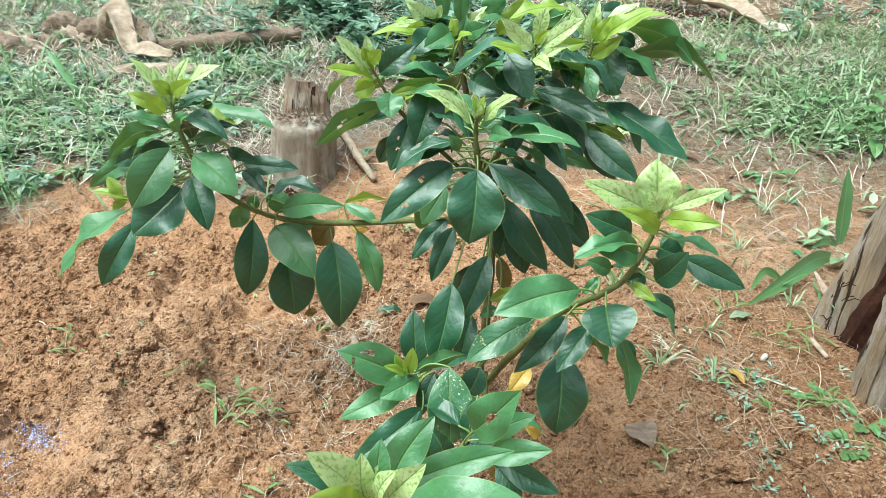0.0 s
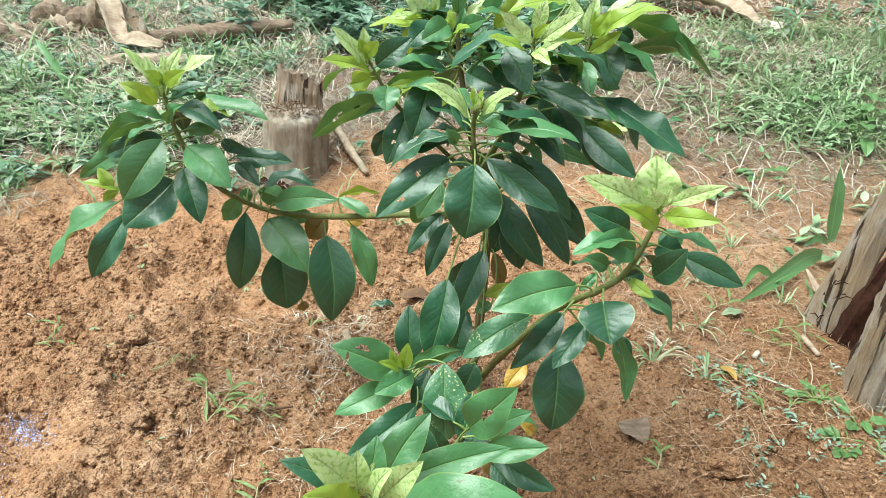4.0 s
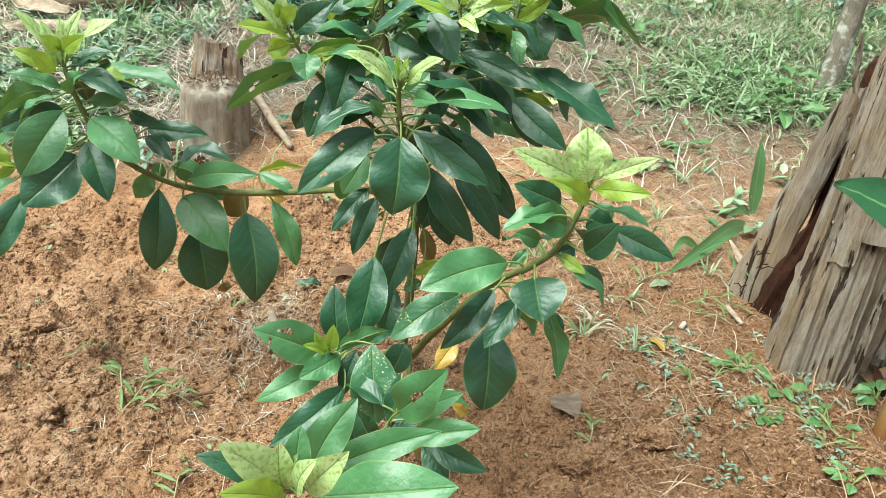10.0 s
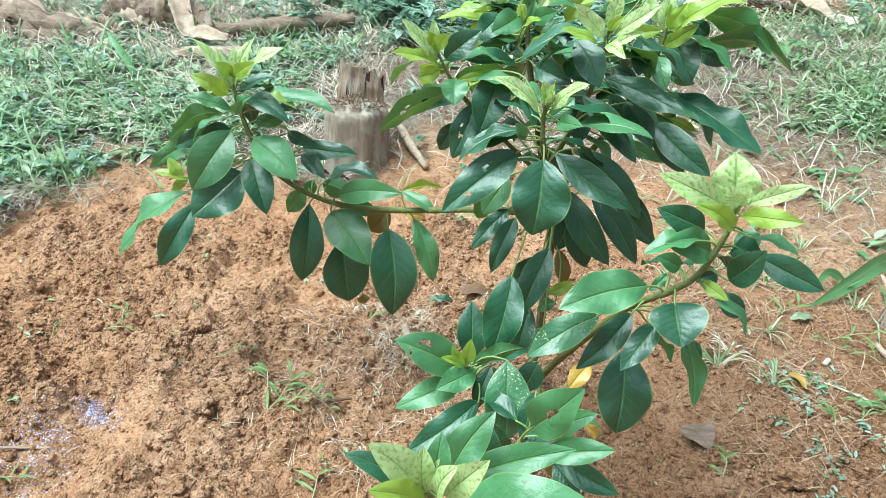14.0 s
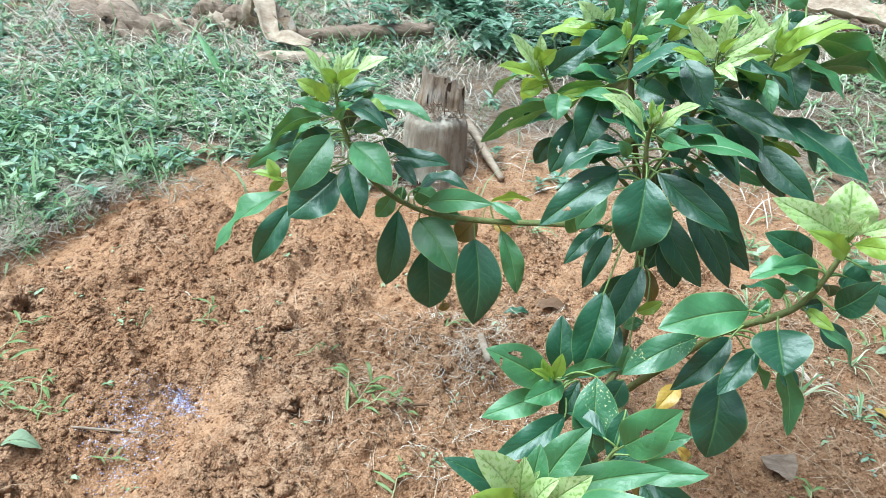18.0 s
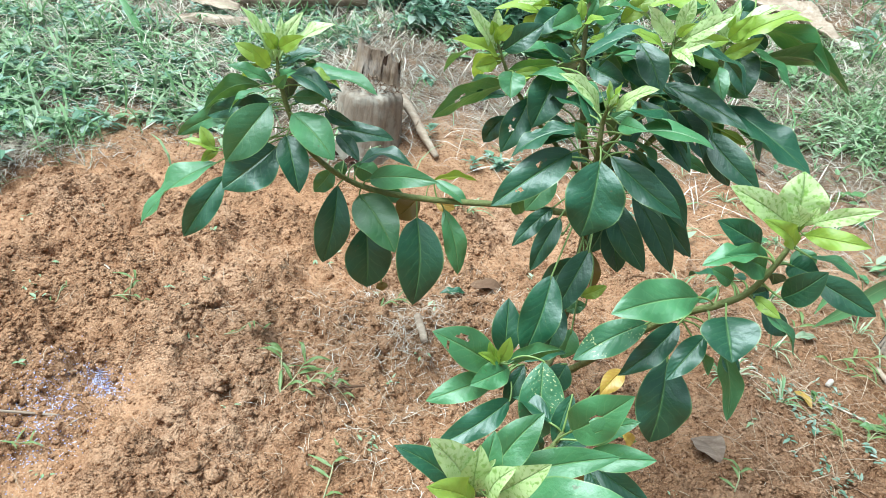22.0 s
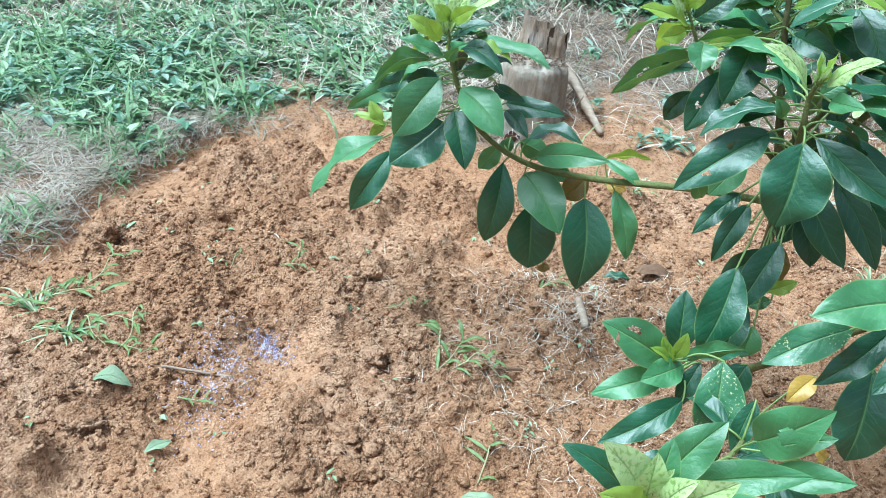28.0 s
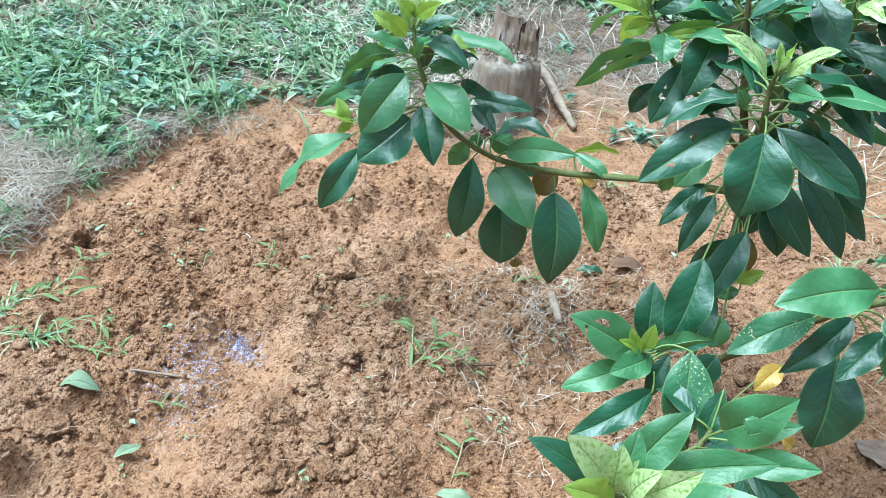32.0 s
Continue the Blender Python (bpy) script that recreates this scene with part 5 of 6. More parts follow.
tagged(raw("straw_litter", v, f, M["straw_thin"]), "dry stalks round the foot of the split trunk", "straw", kind="stuff")
v, f = ribbons(60000, sow(-4.4, 3.6, 3.2, 6.5, lambda x, y: step01(3.2, 3.7, y) * (0.48 + 0.4 * weeds(x, y)) * (1 - 0.85 * step01(-1.2, -0.7, x) * (1 - step01(5.2, 6.0, y)))), (0.08, 0.26), (0.0025, 0.0065), (0.2, 1.4), (0.1, 0.9), 37)
tagged(raw("straw_litter", v, f, M["straw"]), "long dry stalks lying across the weeds", "straw", kind="stuff")
v, f = ribbons(22000, sow(0.6, 4.2, 3.4, 6.6, lambda x, y: (0.02 + 0.9 * step01(4.2, 4.8, y) * step01(1.2, 2.2, x)) * (0.15 + 0.85 * step01(0.42, 0.56, fbm(x * 2.2, y * 2.2, 73)))), (0.08, 0.30), (0.005, 0.014), (0.5, 2.1), (0.1, 0.9), 38)
tagged(raw("grass_blades", v, f, M["grass_pale"]), "cut pale green grass lying on the straw", "grass", kind="stuff")
v, f = ribbons(60000, sow(-4.6, 4.5, 2.5, 6.5, lambda x, y: (0.55 * weeds(x, y) + 0.012 + 0.05 * step01(-1.9, -2.3, x)) * (1 - dug(x, y))), (0.08, 0.32), (0.004, 0.014), (0.5, 2.1), (0.3, 1.3), 3)
tagged(raw("grass_blades", v, f, M["grass"]), "thin green grass blades on the bank", "grass", kind="stuff")
v, f = ribbons(14000, sow(-4.2, -1.95, 1.0, 3.2, lambda x, y: step01(-3.9, -2.7, x + 1.0 * (fbm(x * 2, y * 2, 90) - 0.5)) * step01(1.1, 2.0, y + 0.8 * (fbm(x * 2, y * 2, 93) - 0.5)) * (1 - dug(x, y)) * step01(0.42, 0.56, fbm(x * 4, y * 4, 89))), (0.04, 0.14), (0.003, 0.008), (0.4, 1.8), (0.2, 1.2), 43)
tagged(raw("grass_blades", v, f, M["grass"]), "sparse green grass in the straw beside the hoed soil", "grass", kind="stuff")
v, f = ribbons(50000, sow(-11, 11, 6.0, 14, lambda x, y: 0.06 + 0.94 * weeds(x, y)), (0.15, 0.42), (0.008, 0.022), (0.5, 1.9), (0.4, 1.4), 4)
tagged(raw("grass_blades", v, f, M["grass"]), "rank green grass up the far bank", "grass", kind="stuff")


def leafy(n, place, leaves, size, tall, seed):
    """Small broad-leaved weeds: each a tuft of folded pointed leaves round a short shoot."""
    rng = np.random.RandomState(seed)
    x, y = place(rng, n)
    n = len(x)
    z0 = surface(x, y)
    m = n * leaves
    rep = lambda a: np.repeat(a, leaves)
    H = rng.uniform(tall[0], tall[1], n)
    yaw, frac = rng.uniform(0, 6.283, m), rng.uniform(0.05, 1, m)
    lean_x, lean_y = rng.normal(0, 0.25, n), rng.normal(0, 0.25, n)
    bx = rep(x) + rep(lean_x * H) * frac + rng.normal(0, 0.012, m)
    by = rep(y) + rep(lean_y * H) * frac + rng.normal(0, 0.012, m)
    bz = rep(z0) + rep(H) * frac
    L = rng.uniform(size[0], size[1], m)
    W = L * rng.uniform(0.28, 0.58, m)
    pit = rng.uniform(-0.4, 0.7, m)
    d = np.stack([np.cos(yaw) * np.cos(pit), np.sin(yaw) * np.cos(pit), np.sin(pit)], -1)
    s = np.stack([-np.sin(yaw), np.cos(yaw), 0 * yaw], -1)
    up = np.cross(d, s)
    b = np.stack([bx, by, bz], -1)
    L, W = L[:, None], W[:, None]
    low = -up
    cols = [b, b + d * L * 0.28 + s * W * 0.46 + up * W * 0.14, b + d * L * 0.30, b + d * L * 0.28 - s * W * 0.46 + up * W * 0.14,
            b + d * L * 0.62 + s * W * 0.40 + (up * W * 0.12 + low * L * 0.05), b + d * L * 0.64 + low * L * 0.06, b + d * L * 0.62 - s * W * 0.40 + (up * W * 0.12 + low * L * 0.05), b + d * L + low * L * 0.16]
    V = np.stack(cols, 1).reshape(-1, 3)
    k = (np.arange(m) * 8)[:, None]
    tris = np.array([(0, 1, 2), (0, 2, 3), (1, 4, 2), (2, 4, 5), (2, 5, 3), (3, 5, 6), (4, 7, 5), (5, 7, 6)])
    F = (k[:, :, None] + tris[None]).reshape(-1, 3)
    return V, F


v, f = leafy(1700, sow(0.6, 4.4, 3.2, 6.6, lambda x, y: 1.6 * weeds(x, y) + 0.04), 10, (0.03, 0.10), (0.01, 0.10), 61)
tagged(raw("weed_leaves", v, f, M["weed_light"]), "light green weeds scattered over the straw", "weeds", kind="stuff")
v, f = leafy(240, sow(0.85, 1.75, 1.5, 2.45, lambda x, y: 0.25 + 0.75 * step01(0.45, 0.6, fbm(x * 4, y * 4, 44))), 7, (0.010, 0.030), (0.004, 0.03), 63)
tagged(raw("weed_leaves", v, f, M["weed"]), "tiny creeping weeds at the foot of the split trunk", "weeds", kind="stuff")
v, f = leafy(160, sow(-2.1, 0.9, 1.0, 3.1, lambda x, y: 0.4), 4, (0.010, 0.03), (0.002, 0.015), 64)
tagged(raw("weed_leaves", v, f, M["weed_light"]), "tiny seedlings scattered over the hoed soil", "weeds", kind="stuff")
v, f = leafy(4600, sow(-4.6, 0.6, 2.5, 6.4, lambda x, y: weeds(x, y) + 0.06 * step01(-1.9, -2.3, x)), 11, (0.03, 0.10), (0.01, 0.10), 62)
tagged(raw("weed_leaves", v, f, M["weed_light"]), "light green weeds among the darker ones", "weeds", kind="stuff")
v, f = leafy(4600, sow(-4.6, 0.6, 2.5, 6.4, lambda x, y: weeds(x, y) + 0.10 * step01(-1.9, -2.3, x) + 0.03 * step01(3.0, 3.4, y)), 12, (0.025, 0.09), (0.01, 0.11), 6)
tagged(raw("weed_leaves", v, f, M["weed"]), "low green broad-leaved weeds covering the bank", "weeds", kind="stuff")
v, f = leafy(7000, sow(-10, 9, 6.0, 13, weeds), 13, (0.06, 0.14), (0.06, 0.34), 7)
tagged(raw("weed_leaves", v, f, M["weed"]), "taller green weeds further up the bank", "weeds", kind="stuff")
v, f = leafy(700, sow(-2.0, 0.4, 5.1, 6.2, weeds), 22, (0.07, 0.15), (0.10, 0.38), 17)
tagged(raw("weed_leaves", v, f, M["weed"]), "thick clump of long-leaved weeds behind the stump", "weeds", kind="stuff")


def crumbs(n, place, size, seed, name, mat, label, category, smooth=True, fine=1):
    """Loose lumps: squashed, knobbly little solids half sunk in the soil."""
    rng = np.random.RandomState(seed)
    x, y = place(rng, n)
    n = len(x)
    bm = bmesh.new()
    bmesh.ops.create_icosphere(bm, subdivisions=fine, radius=1)
    tv = np.array([v.co[:] for v in bm.verts])
    tf = np.array([[v.index for v in f.verts] for f in bm.faces])
    bm.free()
    r = size[0] + (size[1] - size[0]) * rng.rand(n) ** 2.5
    jit = rng.uniform(0.55, 1.3, (n, len(tv), 1)) if fine == 1 else rng.uniform(0.75, 1.15, (n, len(tv), 1))
    sq = rng.uniform(0.6, 1.25, (n, 1, 3)) * np.array([1, 1, 0.75])
    V = tv[None] * jit * sq * r[:, None, None]
    turn = rng.uniform(0, 6.283, n)[:, None]
    V[:, :, 0], V[:, :, 1] = V[:, :, 0] * np.cos(turn) - V[:, :, 1] * np.sin(turn), V[:, :, 0] * np.sin(turn) + V[:, :, 1] * np.cos(turn)
    c = np.stack([x, y, surface(x, y) + 0.15 * r], -1)
    V = V + c[:, None]
    F = tf[None] + (np.arange(n) * len(tv))[:, None, None]
    return tagged(raw(name, V.reshape(-1, 3), F.reshape(-1, 3), mat, smooth), label, category, kind="stuff")


def crumbly(x, y):
    """Crumbs lie in heaps between barer hollows."""
    return clods(x, y) * (0.18 + 0.82 * heaps(x, y)) * (0.4 + 0.6 * step01(0.40, 0.62, fbm(x * 5, y * 5, 77, 3))) + 0.06


crumbs(76000, sow(-2.1, 1.5, 0.95, 3.2, crumbly), (0.0025, 0.012), 8, "soil_crumbs", M["soil"], "loose crumbs of red clay soil", "soil", True)
crumbs(1100, sow(-2.0, 0.5, 1.0, 3.0, lambda x, y: crumbly(x, y) ** 2), (0.009, 0.026), 9, "soil_clods", M["soil"], "larger broken clods of red clay", "soil", True, 2)
crumbs(36000, sow(-1.3, -0.85, 1.15, 1.8, lambda x, y: np.maximum(np.exp(-(((x + 1.04) / 0.045) ** 2 + ((y - 1.60) / 0.035) ** 2)), 0.22 * np.exp(-(((x + 1.10 + 0.25 * (y - 1.45)) / 0.09) ** 2 + ((y - 1.42) / 0.15) ** 2)))), (0.0016, 0.003), 10, "fertiliser_granules", M["granule"], "pale blue fertiliser granules spilt on the soil", "fertiliser")


def clod(x, y, r, label, seed, flat=0.7):
    """One broken lump of clay, knobbly and half sunk."""
    bm = bmesh.new()
    bmesh.ops.create_icosphere(bm, subdivisions=4, radius=1)
    off = Vector((seed * 3.7, seed * 1.9, 0))
    z = ground_z(x, y)
    for v in bm.verts:
        d = v.co.copy()
        k = 1 + 0.45 * noise.noise(d * 1.4 + off) + 0.28 * noise.noise(d * 3.4 + off) + 0.16 * noise.noise(d * 8 + off) + 0.08 * noise.noise(d * 19 + off)
        v.co = Vector((x + d.x * r * k, y + d.y * r * k * 0.85, z + 0.25 * r + d.z * r * k * flat))
    tagged(part("soil_clod", bm, M["soil"]), label, "clod", "clods of clay")


for k, (x, y, r) in enumerate(((-1.80, 1.80, 0.050), (-1.66, 1.78, 0.045), (-0.66, 1.32, 0.042), (-1.24, 1.10, 0.055), (-0.42, 2.17, 0.036), (-0.72, 1.60, 0.036), (-0.66, 1.72, 0.032), (-0.78, 1.48, 0.034), (-1.05, 2.25, 0.034), (-1.30, 2.38, 0.036), (-0.92, 2.0, 0.03), (-1.46, 2.10, 0.032), (0.62, 1.62, 0.04), (0.84, 1.72, 0.045), (-0.55, 2.62, 0.034))):
    clod(x, y, r, "broken clod of red clay on the hoed soil", k)


# ---- stump, split trunk and fallen wood ----
def slab(name, corners, thick, mat, parent, seed, cols=14, rows=46, groove=0.010, ragged=0.05, label=""):
    """A split slab of trunk: two weathered faces with grooves along the grain, ragged ends. corners: foot left, foot right, top left, top right."""
    bl, br, tl, tr = [Vector(c) for c in corners]
    across, up = (br - bl + tr - tl).normalized(), (tl - bl + tr - br).normalized()
    nrm = across.cross(up).normalized()
    bm = bmesh.new()
    off = Vector((seed * 3.1, seed * 1.7, seed * 0.9))
    faces = []
    for side in (0, 1):
        g = []
        for i in range(rows + 1):
            t = i / rows
            row = []
            for j in range(cols + 1):
                u = j / cols
                p = bl.lerp(br, u).lerp(tl.lerp(tr, u), t)
                end = ragged * noise.noise(Vector((u * 9, seed, 0.2)))
                p = p + up * (end * (max(0, (t - 0.8) / 0.2) + 0.5 * max(0, (0.12 - t) / 0.12)))
                deep = groove * (noise.noise(Vector((u * 11, t * 1.6, 0)) + off) + 0.6 * noise.noise(Vector((u * 27, t * 3.0, 3)) + off))
                deep += 0.018 * noise.noise(Vector((u * 2.5, t * 2.5, 5)) + off)
                round_off = -0.4 * thick * (2 * u - 1) ** 4
                edge = 0.012 * noise.noise(Vector((t * 8, seed + j, 1))) * (1 if j in (0, cols) else 0)
                p = p + across * edge + nrm * ((deep + round_off) if side == 0 else (-thick - deep * 0.5 - round_off))
                row.append(bm.verts.new(p))
            g.append(row)
        faces.append(g)
    f, b = faces
    for i in range(rows):
        for j in range(cols):
            bm.faces.new((f[i][j], f[i][j + 1], f[i + 1][j + 1], f[i + 1][j]))
            bm.faces.new((b[i][j + 1], b[i][j], b[i + 1][j], b[i + 1][j + 1]))
        bm.faces.new((b[i][0], f[i][0], f[i + 1][0], b[i + 1][0]))
        bm.faces.new((f[i][cols], b[i][cols], b[i + 1][cols], f[i + 1][cols]))
    for j in range(cols):
        bm.faces.new((b[0][j], b[0][j + 1], f[0][j + 1], f[0][j]))
        bm.faces.new((f[rows][j], f[rows][j + 1], b[rows][j + 1], b[rows][j]))
    return part(name, bm, mat, parent, label, smooth=False)


def tree_stump():
    """A short stump: sawn low in front, a splintered wall left standing behind, shredded wood on the ledge between."""
    cx, cy, z0 = -0.845, 3.58, 0.09
    top = thing("tree_stump", "short weathered grey stump with a rotten broken top", "stump")
    bm = bmesh.new()
    n, rings = 56, 18
    grid = []
    for i in range(rings + 1):
        ring = []
        t = i / rings
        for j in range(n):
            a = 2 * math.pi * j / n
            side = Vector((math.cos(a), math.sin(a), 0))
            h = 0.395 + 0.022 * noise.noise(side * 2.2 + Vector((0, 0, 1.7))) + 0.012 * noise.noise(side * 9)
            r = 0.158 + 0.012 * (1 - t) + 0.05 * math.exp(-t * 7) * (1 + 0.7 * math.sin(3 * a + 0.6))
            r += 0.014 * noise.noise(side * 1.8 + Vector((0, 0, t * 0.9))) + 0.008 * noise.noise(side * 8 + Vector((0, 0, t * 1.6)))
            r -= 0.010 * max(0.0, (t - 0.9) / 0.1) ** 2
            ring.append(bm.verts.new((cx + r * 0.98 * math.cos(a), cy + r * math.sin(a), z0 + h * t)))
        grid.append(ring)
    for a, b in zip(grid, grid[1:]):
        for j in range(n):
            bm.faces.new((a[j], a[(j + 1) % n], b[(j + 1) % n], b[j]))
    prev = grid[-1]
    for k, q in enumerate((0.86, 0.6, 0.3, 0.02)):
        ring = []
        for j in range(n):
            v = grid[-1][j].co
            x, y = cx + (v.x - cx) * q, cy + (v.y - cy) * q
            ring.append(bm.verts.new((x, y, z0 + 0.395 + 0.02 * k ** 0.5 + 0.03 * noise.noise(Vector((x * 25, y * 25, k))))))
        for j in range(n):
            bm.faces.new((prev[j], prev[(j + 1) % n], ring[(j + 1) % n], ring[j]))
        prev = ring
    part("trunk", bm, M["stump"], top)
    slab("back_wall", ((cx - 0.128, cy + 0.03, z0 + 0.34), (cx + 0.122, cy + 0.03, z0 + 0.34), (cx - 0.105, cy + 0.05, z0 + 0.605), (cx + 0.112, cy + 0.05, z0 + 0.535)), 0.075, M["slab_old"], top, 12.0, 26, 26, 0.008, 0.035, "dark weathered splintered wood")
    rng = random.Random(3)
    for _ in range(220):
        bm = bmesh.new()
        a, r = rng.uniform(3.2, 6.2), rng.uniform(0.0, 0.14)
        p = Vector((cx + r * math.cos(a), cy + 0.02 + r * math.sin(a), z0 + 0.405 + rng.uniform(0.0, 0.05) * (1 - r / 0.15)))
        d = Vector((rng.uniform(-1, 1), rng.uniform(-1, 0.6), rng.uniform(-0.1, 0.6))).normalized() * rng.uniform(0.02, 0.055)
        tube(bm, [(p, 0.002), (p + d * 0.5, 0.003), (p + d, 0.0012)], 5, 0.0, 0.5)
        part("shred", bm, M[rng.choice(("dead", "dead", "fibre", "husk"))], top)
    bm = bmesh.new()
    tube(bm, curve_points([(-0.74, 3.83, ground_z(-0.74, 3.83) + 0.10), (-0.67, 3.75, ground_z(-0.67, 3.75) + 0.08), (-0.57, 3.63, ground_z(-0.57, 3.63) + 0.055), (-0.48, 3.55, ground_z(-0.48, 3.55) + 0.020)], [0.026, 0.024, 0.021, 0.014], 5), 8, 0.3)
    part("root", bm, M["husk"], top, "pale peeled root")
    bm = bmesh.new()
    tube(bm, curve_points([(-0.90, 3.52, 0.2), (-0.95, 3.44, 0.16), (-1.0, 3.38, 0.13)], [0.02, 0.016, 0.006], 5), 8, 0.3)
    part("root", bm, M["stump"], top)


tree_stump()


def split_trunk():
    top = thing("split_tree_trunk", "split dead tree trunk of grey weathered wood with a rotten core", "dead trunk")
    slab("slab", ((1.425, 2.40, -0.02), (1.388, 2.215, -0.02), (1.515, 2.44, 1.03), (1.50, 2.34, 1.14)), 0.06, M["slab"], top, 1.0, 26, 70, 0.013, 0.10)
    slab("slab", ((1.388, 2.205, -0.02), (1.53, 2.10, -0.02), (1.50, 2.335, 1.16), (1.61, 2.23, 1.20)), 0.09, M["slab"], top, 8.0, 30, 80, 0.015, 0.09)
    slab("slab", ((1.565, 2.125, -0.02), (1.80, 2.26, -0.02), (1.70, 2.26, 1.20), (1.99, 2.42, 1.20)), 0.10, M["slab_in"], top, 2.0, 34, 80, 0.016, 0.09)
    # The core's near-black colour stands in for shade inside the split.
    slab("slab", ((1.50, 2.20, -0.02), (1.62, 2.20, -0.02), (1.60, 2.34, 1.1), (1.74, 2.34, 1.1)), 0.05, M["rot_shaded"], top, 9.0, 6, 20, 0.01, 0.05, "rotten red-brown core with the hollow's shade in its colour")
    # Rotten piece added dark to stand for the shade behind the trunk.
    slab("slab", ((1.86, 2.42, -0.02), (2.15, 2.55, -0.02), (1.96, 2.5, 0.62), (2.2, 2.6, 0.5)), 0.10, M["rot_shaded"], top, 10.0, 10, 24, 0.03, 0.16, "rotten red-brown core with the hollow's shade in its colour")
    slab("slab", ((1.385, 2.82, -0.02), (1.47, 2.66, -0.02), (1.55, 2.66, 0.88), (1.585, 2.55, 0.93)), 0.05, M["slab"], top, 3.0, 8, 40, 0.010, 0.06)
    slab("slab", ((1.56, 2.62, -0.02), (1.84, 2.50, -0.02), (1.62, 2.62, 1.0), (1.95, 2.62, 1.05)), 0.12, M["rot_shaded"], top, 4.0, 12, 30, 0.018, 0.08, "rotten red-brown core with the hollow's shade in its colour")
    slab("slab", ((1.44, 2.66, -0.02), (1.62, 2.46, -0.02), (1.56, 2.56, 0.55), (1.62, 2.46, 0.6)), 0.05, M["rot_shaded"], top, 5.0, 10, 30, 0.018, 0.08, "rotten red-brown core with the hollow's shade in its colour")
    slab("slab", ((1.82, 2.36, -0.02), (1.88, 2.66, -0.02), (2.0, 2.44, 1.1), (2.02, 2.74, 1.0)), 0.08, M["slab"], top, 6.0, 12, 30, 0.014, 0.06)
    slab("splinter", ((1.495, 2.44, 0.80), (1.525, 2.43, 0.80), (1.478, 2.5, 1.09), (1.486, 2.5, 1.09)), 0.012, M["slab_in"], top, 7.0, 3, 12, 0.004, 0.05, "orange-brown splinter")
    rng = random.Random(11)
    faces = (((1.388, 2.205, -0.02), (1.53, 2.10, -0.02), (1.50, 2.335, 1.16), (1.61, 2.23, 1.20), 2), ((1.565, 2.125, -0.02), (1.80, 2.26, -0.02), (1.70, 2.26, 1.20), (1.99, 2.42, 1.20), 3), ((1.425, 2.40, -0.02), (1.388, 2.215, -0.02), (1.515, 2.44, 1.03), (1.50, 2.34, 1.14), 2))
    for bl, br, tl, tr, n in faces:
        bl, br, tl, tr = Vector(bl), Vector(br), Vector(tl), Vector(tr)
        out = (br - bl).cross(tl - bl).normalized()
        for k in range(n):
            u, w = (k + rng.uniform(0, 0.6)) / n, rng.uniform(0.25, 1.5) / n
            lo, hi = (rng.uniform(0.0, 0.12), rng.uniform(0.35, 1.0)) if rng.random() < 0.6 else (rng.uniform(0.2, 0.6), rng.uniform(0.8, 1.02))
            at = lambda uu, t: bl.lerp(br, min(uu, 1.0)).lerp(tl.lerp(tr, min(uu, 1.0)), t) + out * rng.uniform(0.004, 0.014)
            v = u + rng.uniform(-0.03, 0.03)
            slab("splinter", (at(u, lo), at(u + w, lo), at(v + 0.25 * w, hi), at(v + 0.75 * w, hi)), rng.uniform(0.012, 0.03), M[rng.choice(("slab", "slab", "slab_in"))], top, 20.0 + k + n, 3, 22, 0.006, 0.03)
    for _ in range(14):
        bm = bmesh.new()
        p = Vector((rng.uniform(1.40, 1.52), rng.uniform(2.56, 2.74), rng.uniform(0.03, 0.30)))
        d = Vector((rng.uniform(-1, 0.6), rng.uniform(-1, 0.2), rng.uniform(-0.5, 0.5))).normalized() * rng.uniform(0.03, 0.06)
        tube(bm, [(p, 0.0025), (p + d * 0.5 + Vector((0, 0, 0.01)), 0.002), (p + d, 0.0012)], 4)
        part("fibre", bm, M["rot_shaded"], top)
    for k in range(16):
        bm = bmesh.new()
        p = Vector((1.44 + rng.uniform(-0.05, 0.06), 2.30 + rng.uniform(-0.04, 0.0), rng.uniform(0.45, 0.85)))
        d = Vector((rng.uniform(-0.6, 0.6), -0.5, rng.uniform(-0.8, 0.3))).normalized() * rng.uniform(0.02, 0.05)
        tube(bm, [(p, 0.004), (p + d * 0.6, 0.006), (p + d, 0.001)], 4, 0.0, 0.3)
        part("bark_flake", bm, M["slab"], top)


split_trunk()


def standing_trunk():
    top = thing("young_tree_trunk", "thin grey tree trunk patched with pale lichen on the bank", "tree trunk")
    bm = bmesh.new()
    base = Vector((2.69, 4.98, ground_z(2.69, 4.98) - 0.05))
    tube(bm, curve_points([base, base + Vector((0.03, 0.02, 0.4)), base + Vector((0.045, 0.03, 0.9)), base + Vector((0.05, 0.05, 1.6))], [0.080, 0.068, 0.063, 0.055], 8), 16, 0.12)
    part("trunk", bm, M["lichen"], top)


standing_trunk()


def fallen(name, pts, rad, flat, mat, label, category, knobs=0.5, sides=14):
    top = thing(name, label, category, "fallen logs")
    bm = bmesh.new()
    pts = [(x, y, ground_z(x, y) + h) for x, y, h in pts]
    tube(bm, curve_points(pts, rad, 9), sides, knobs, flat)
    part("trunk", bm, mat, top)
    return top


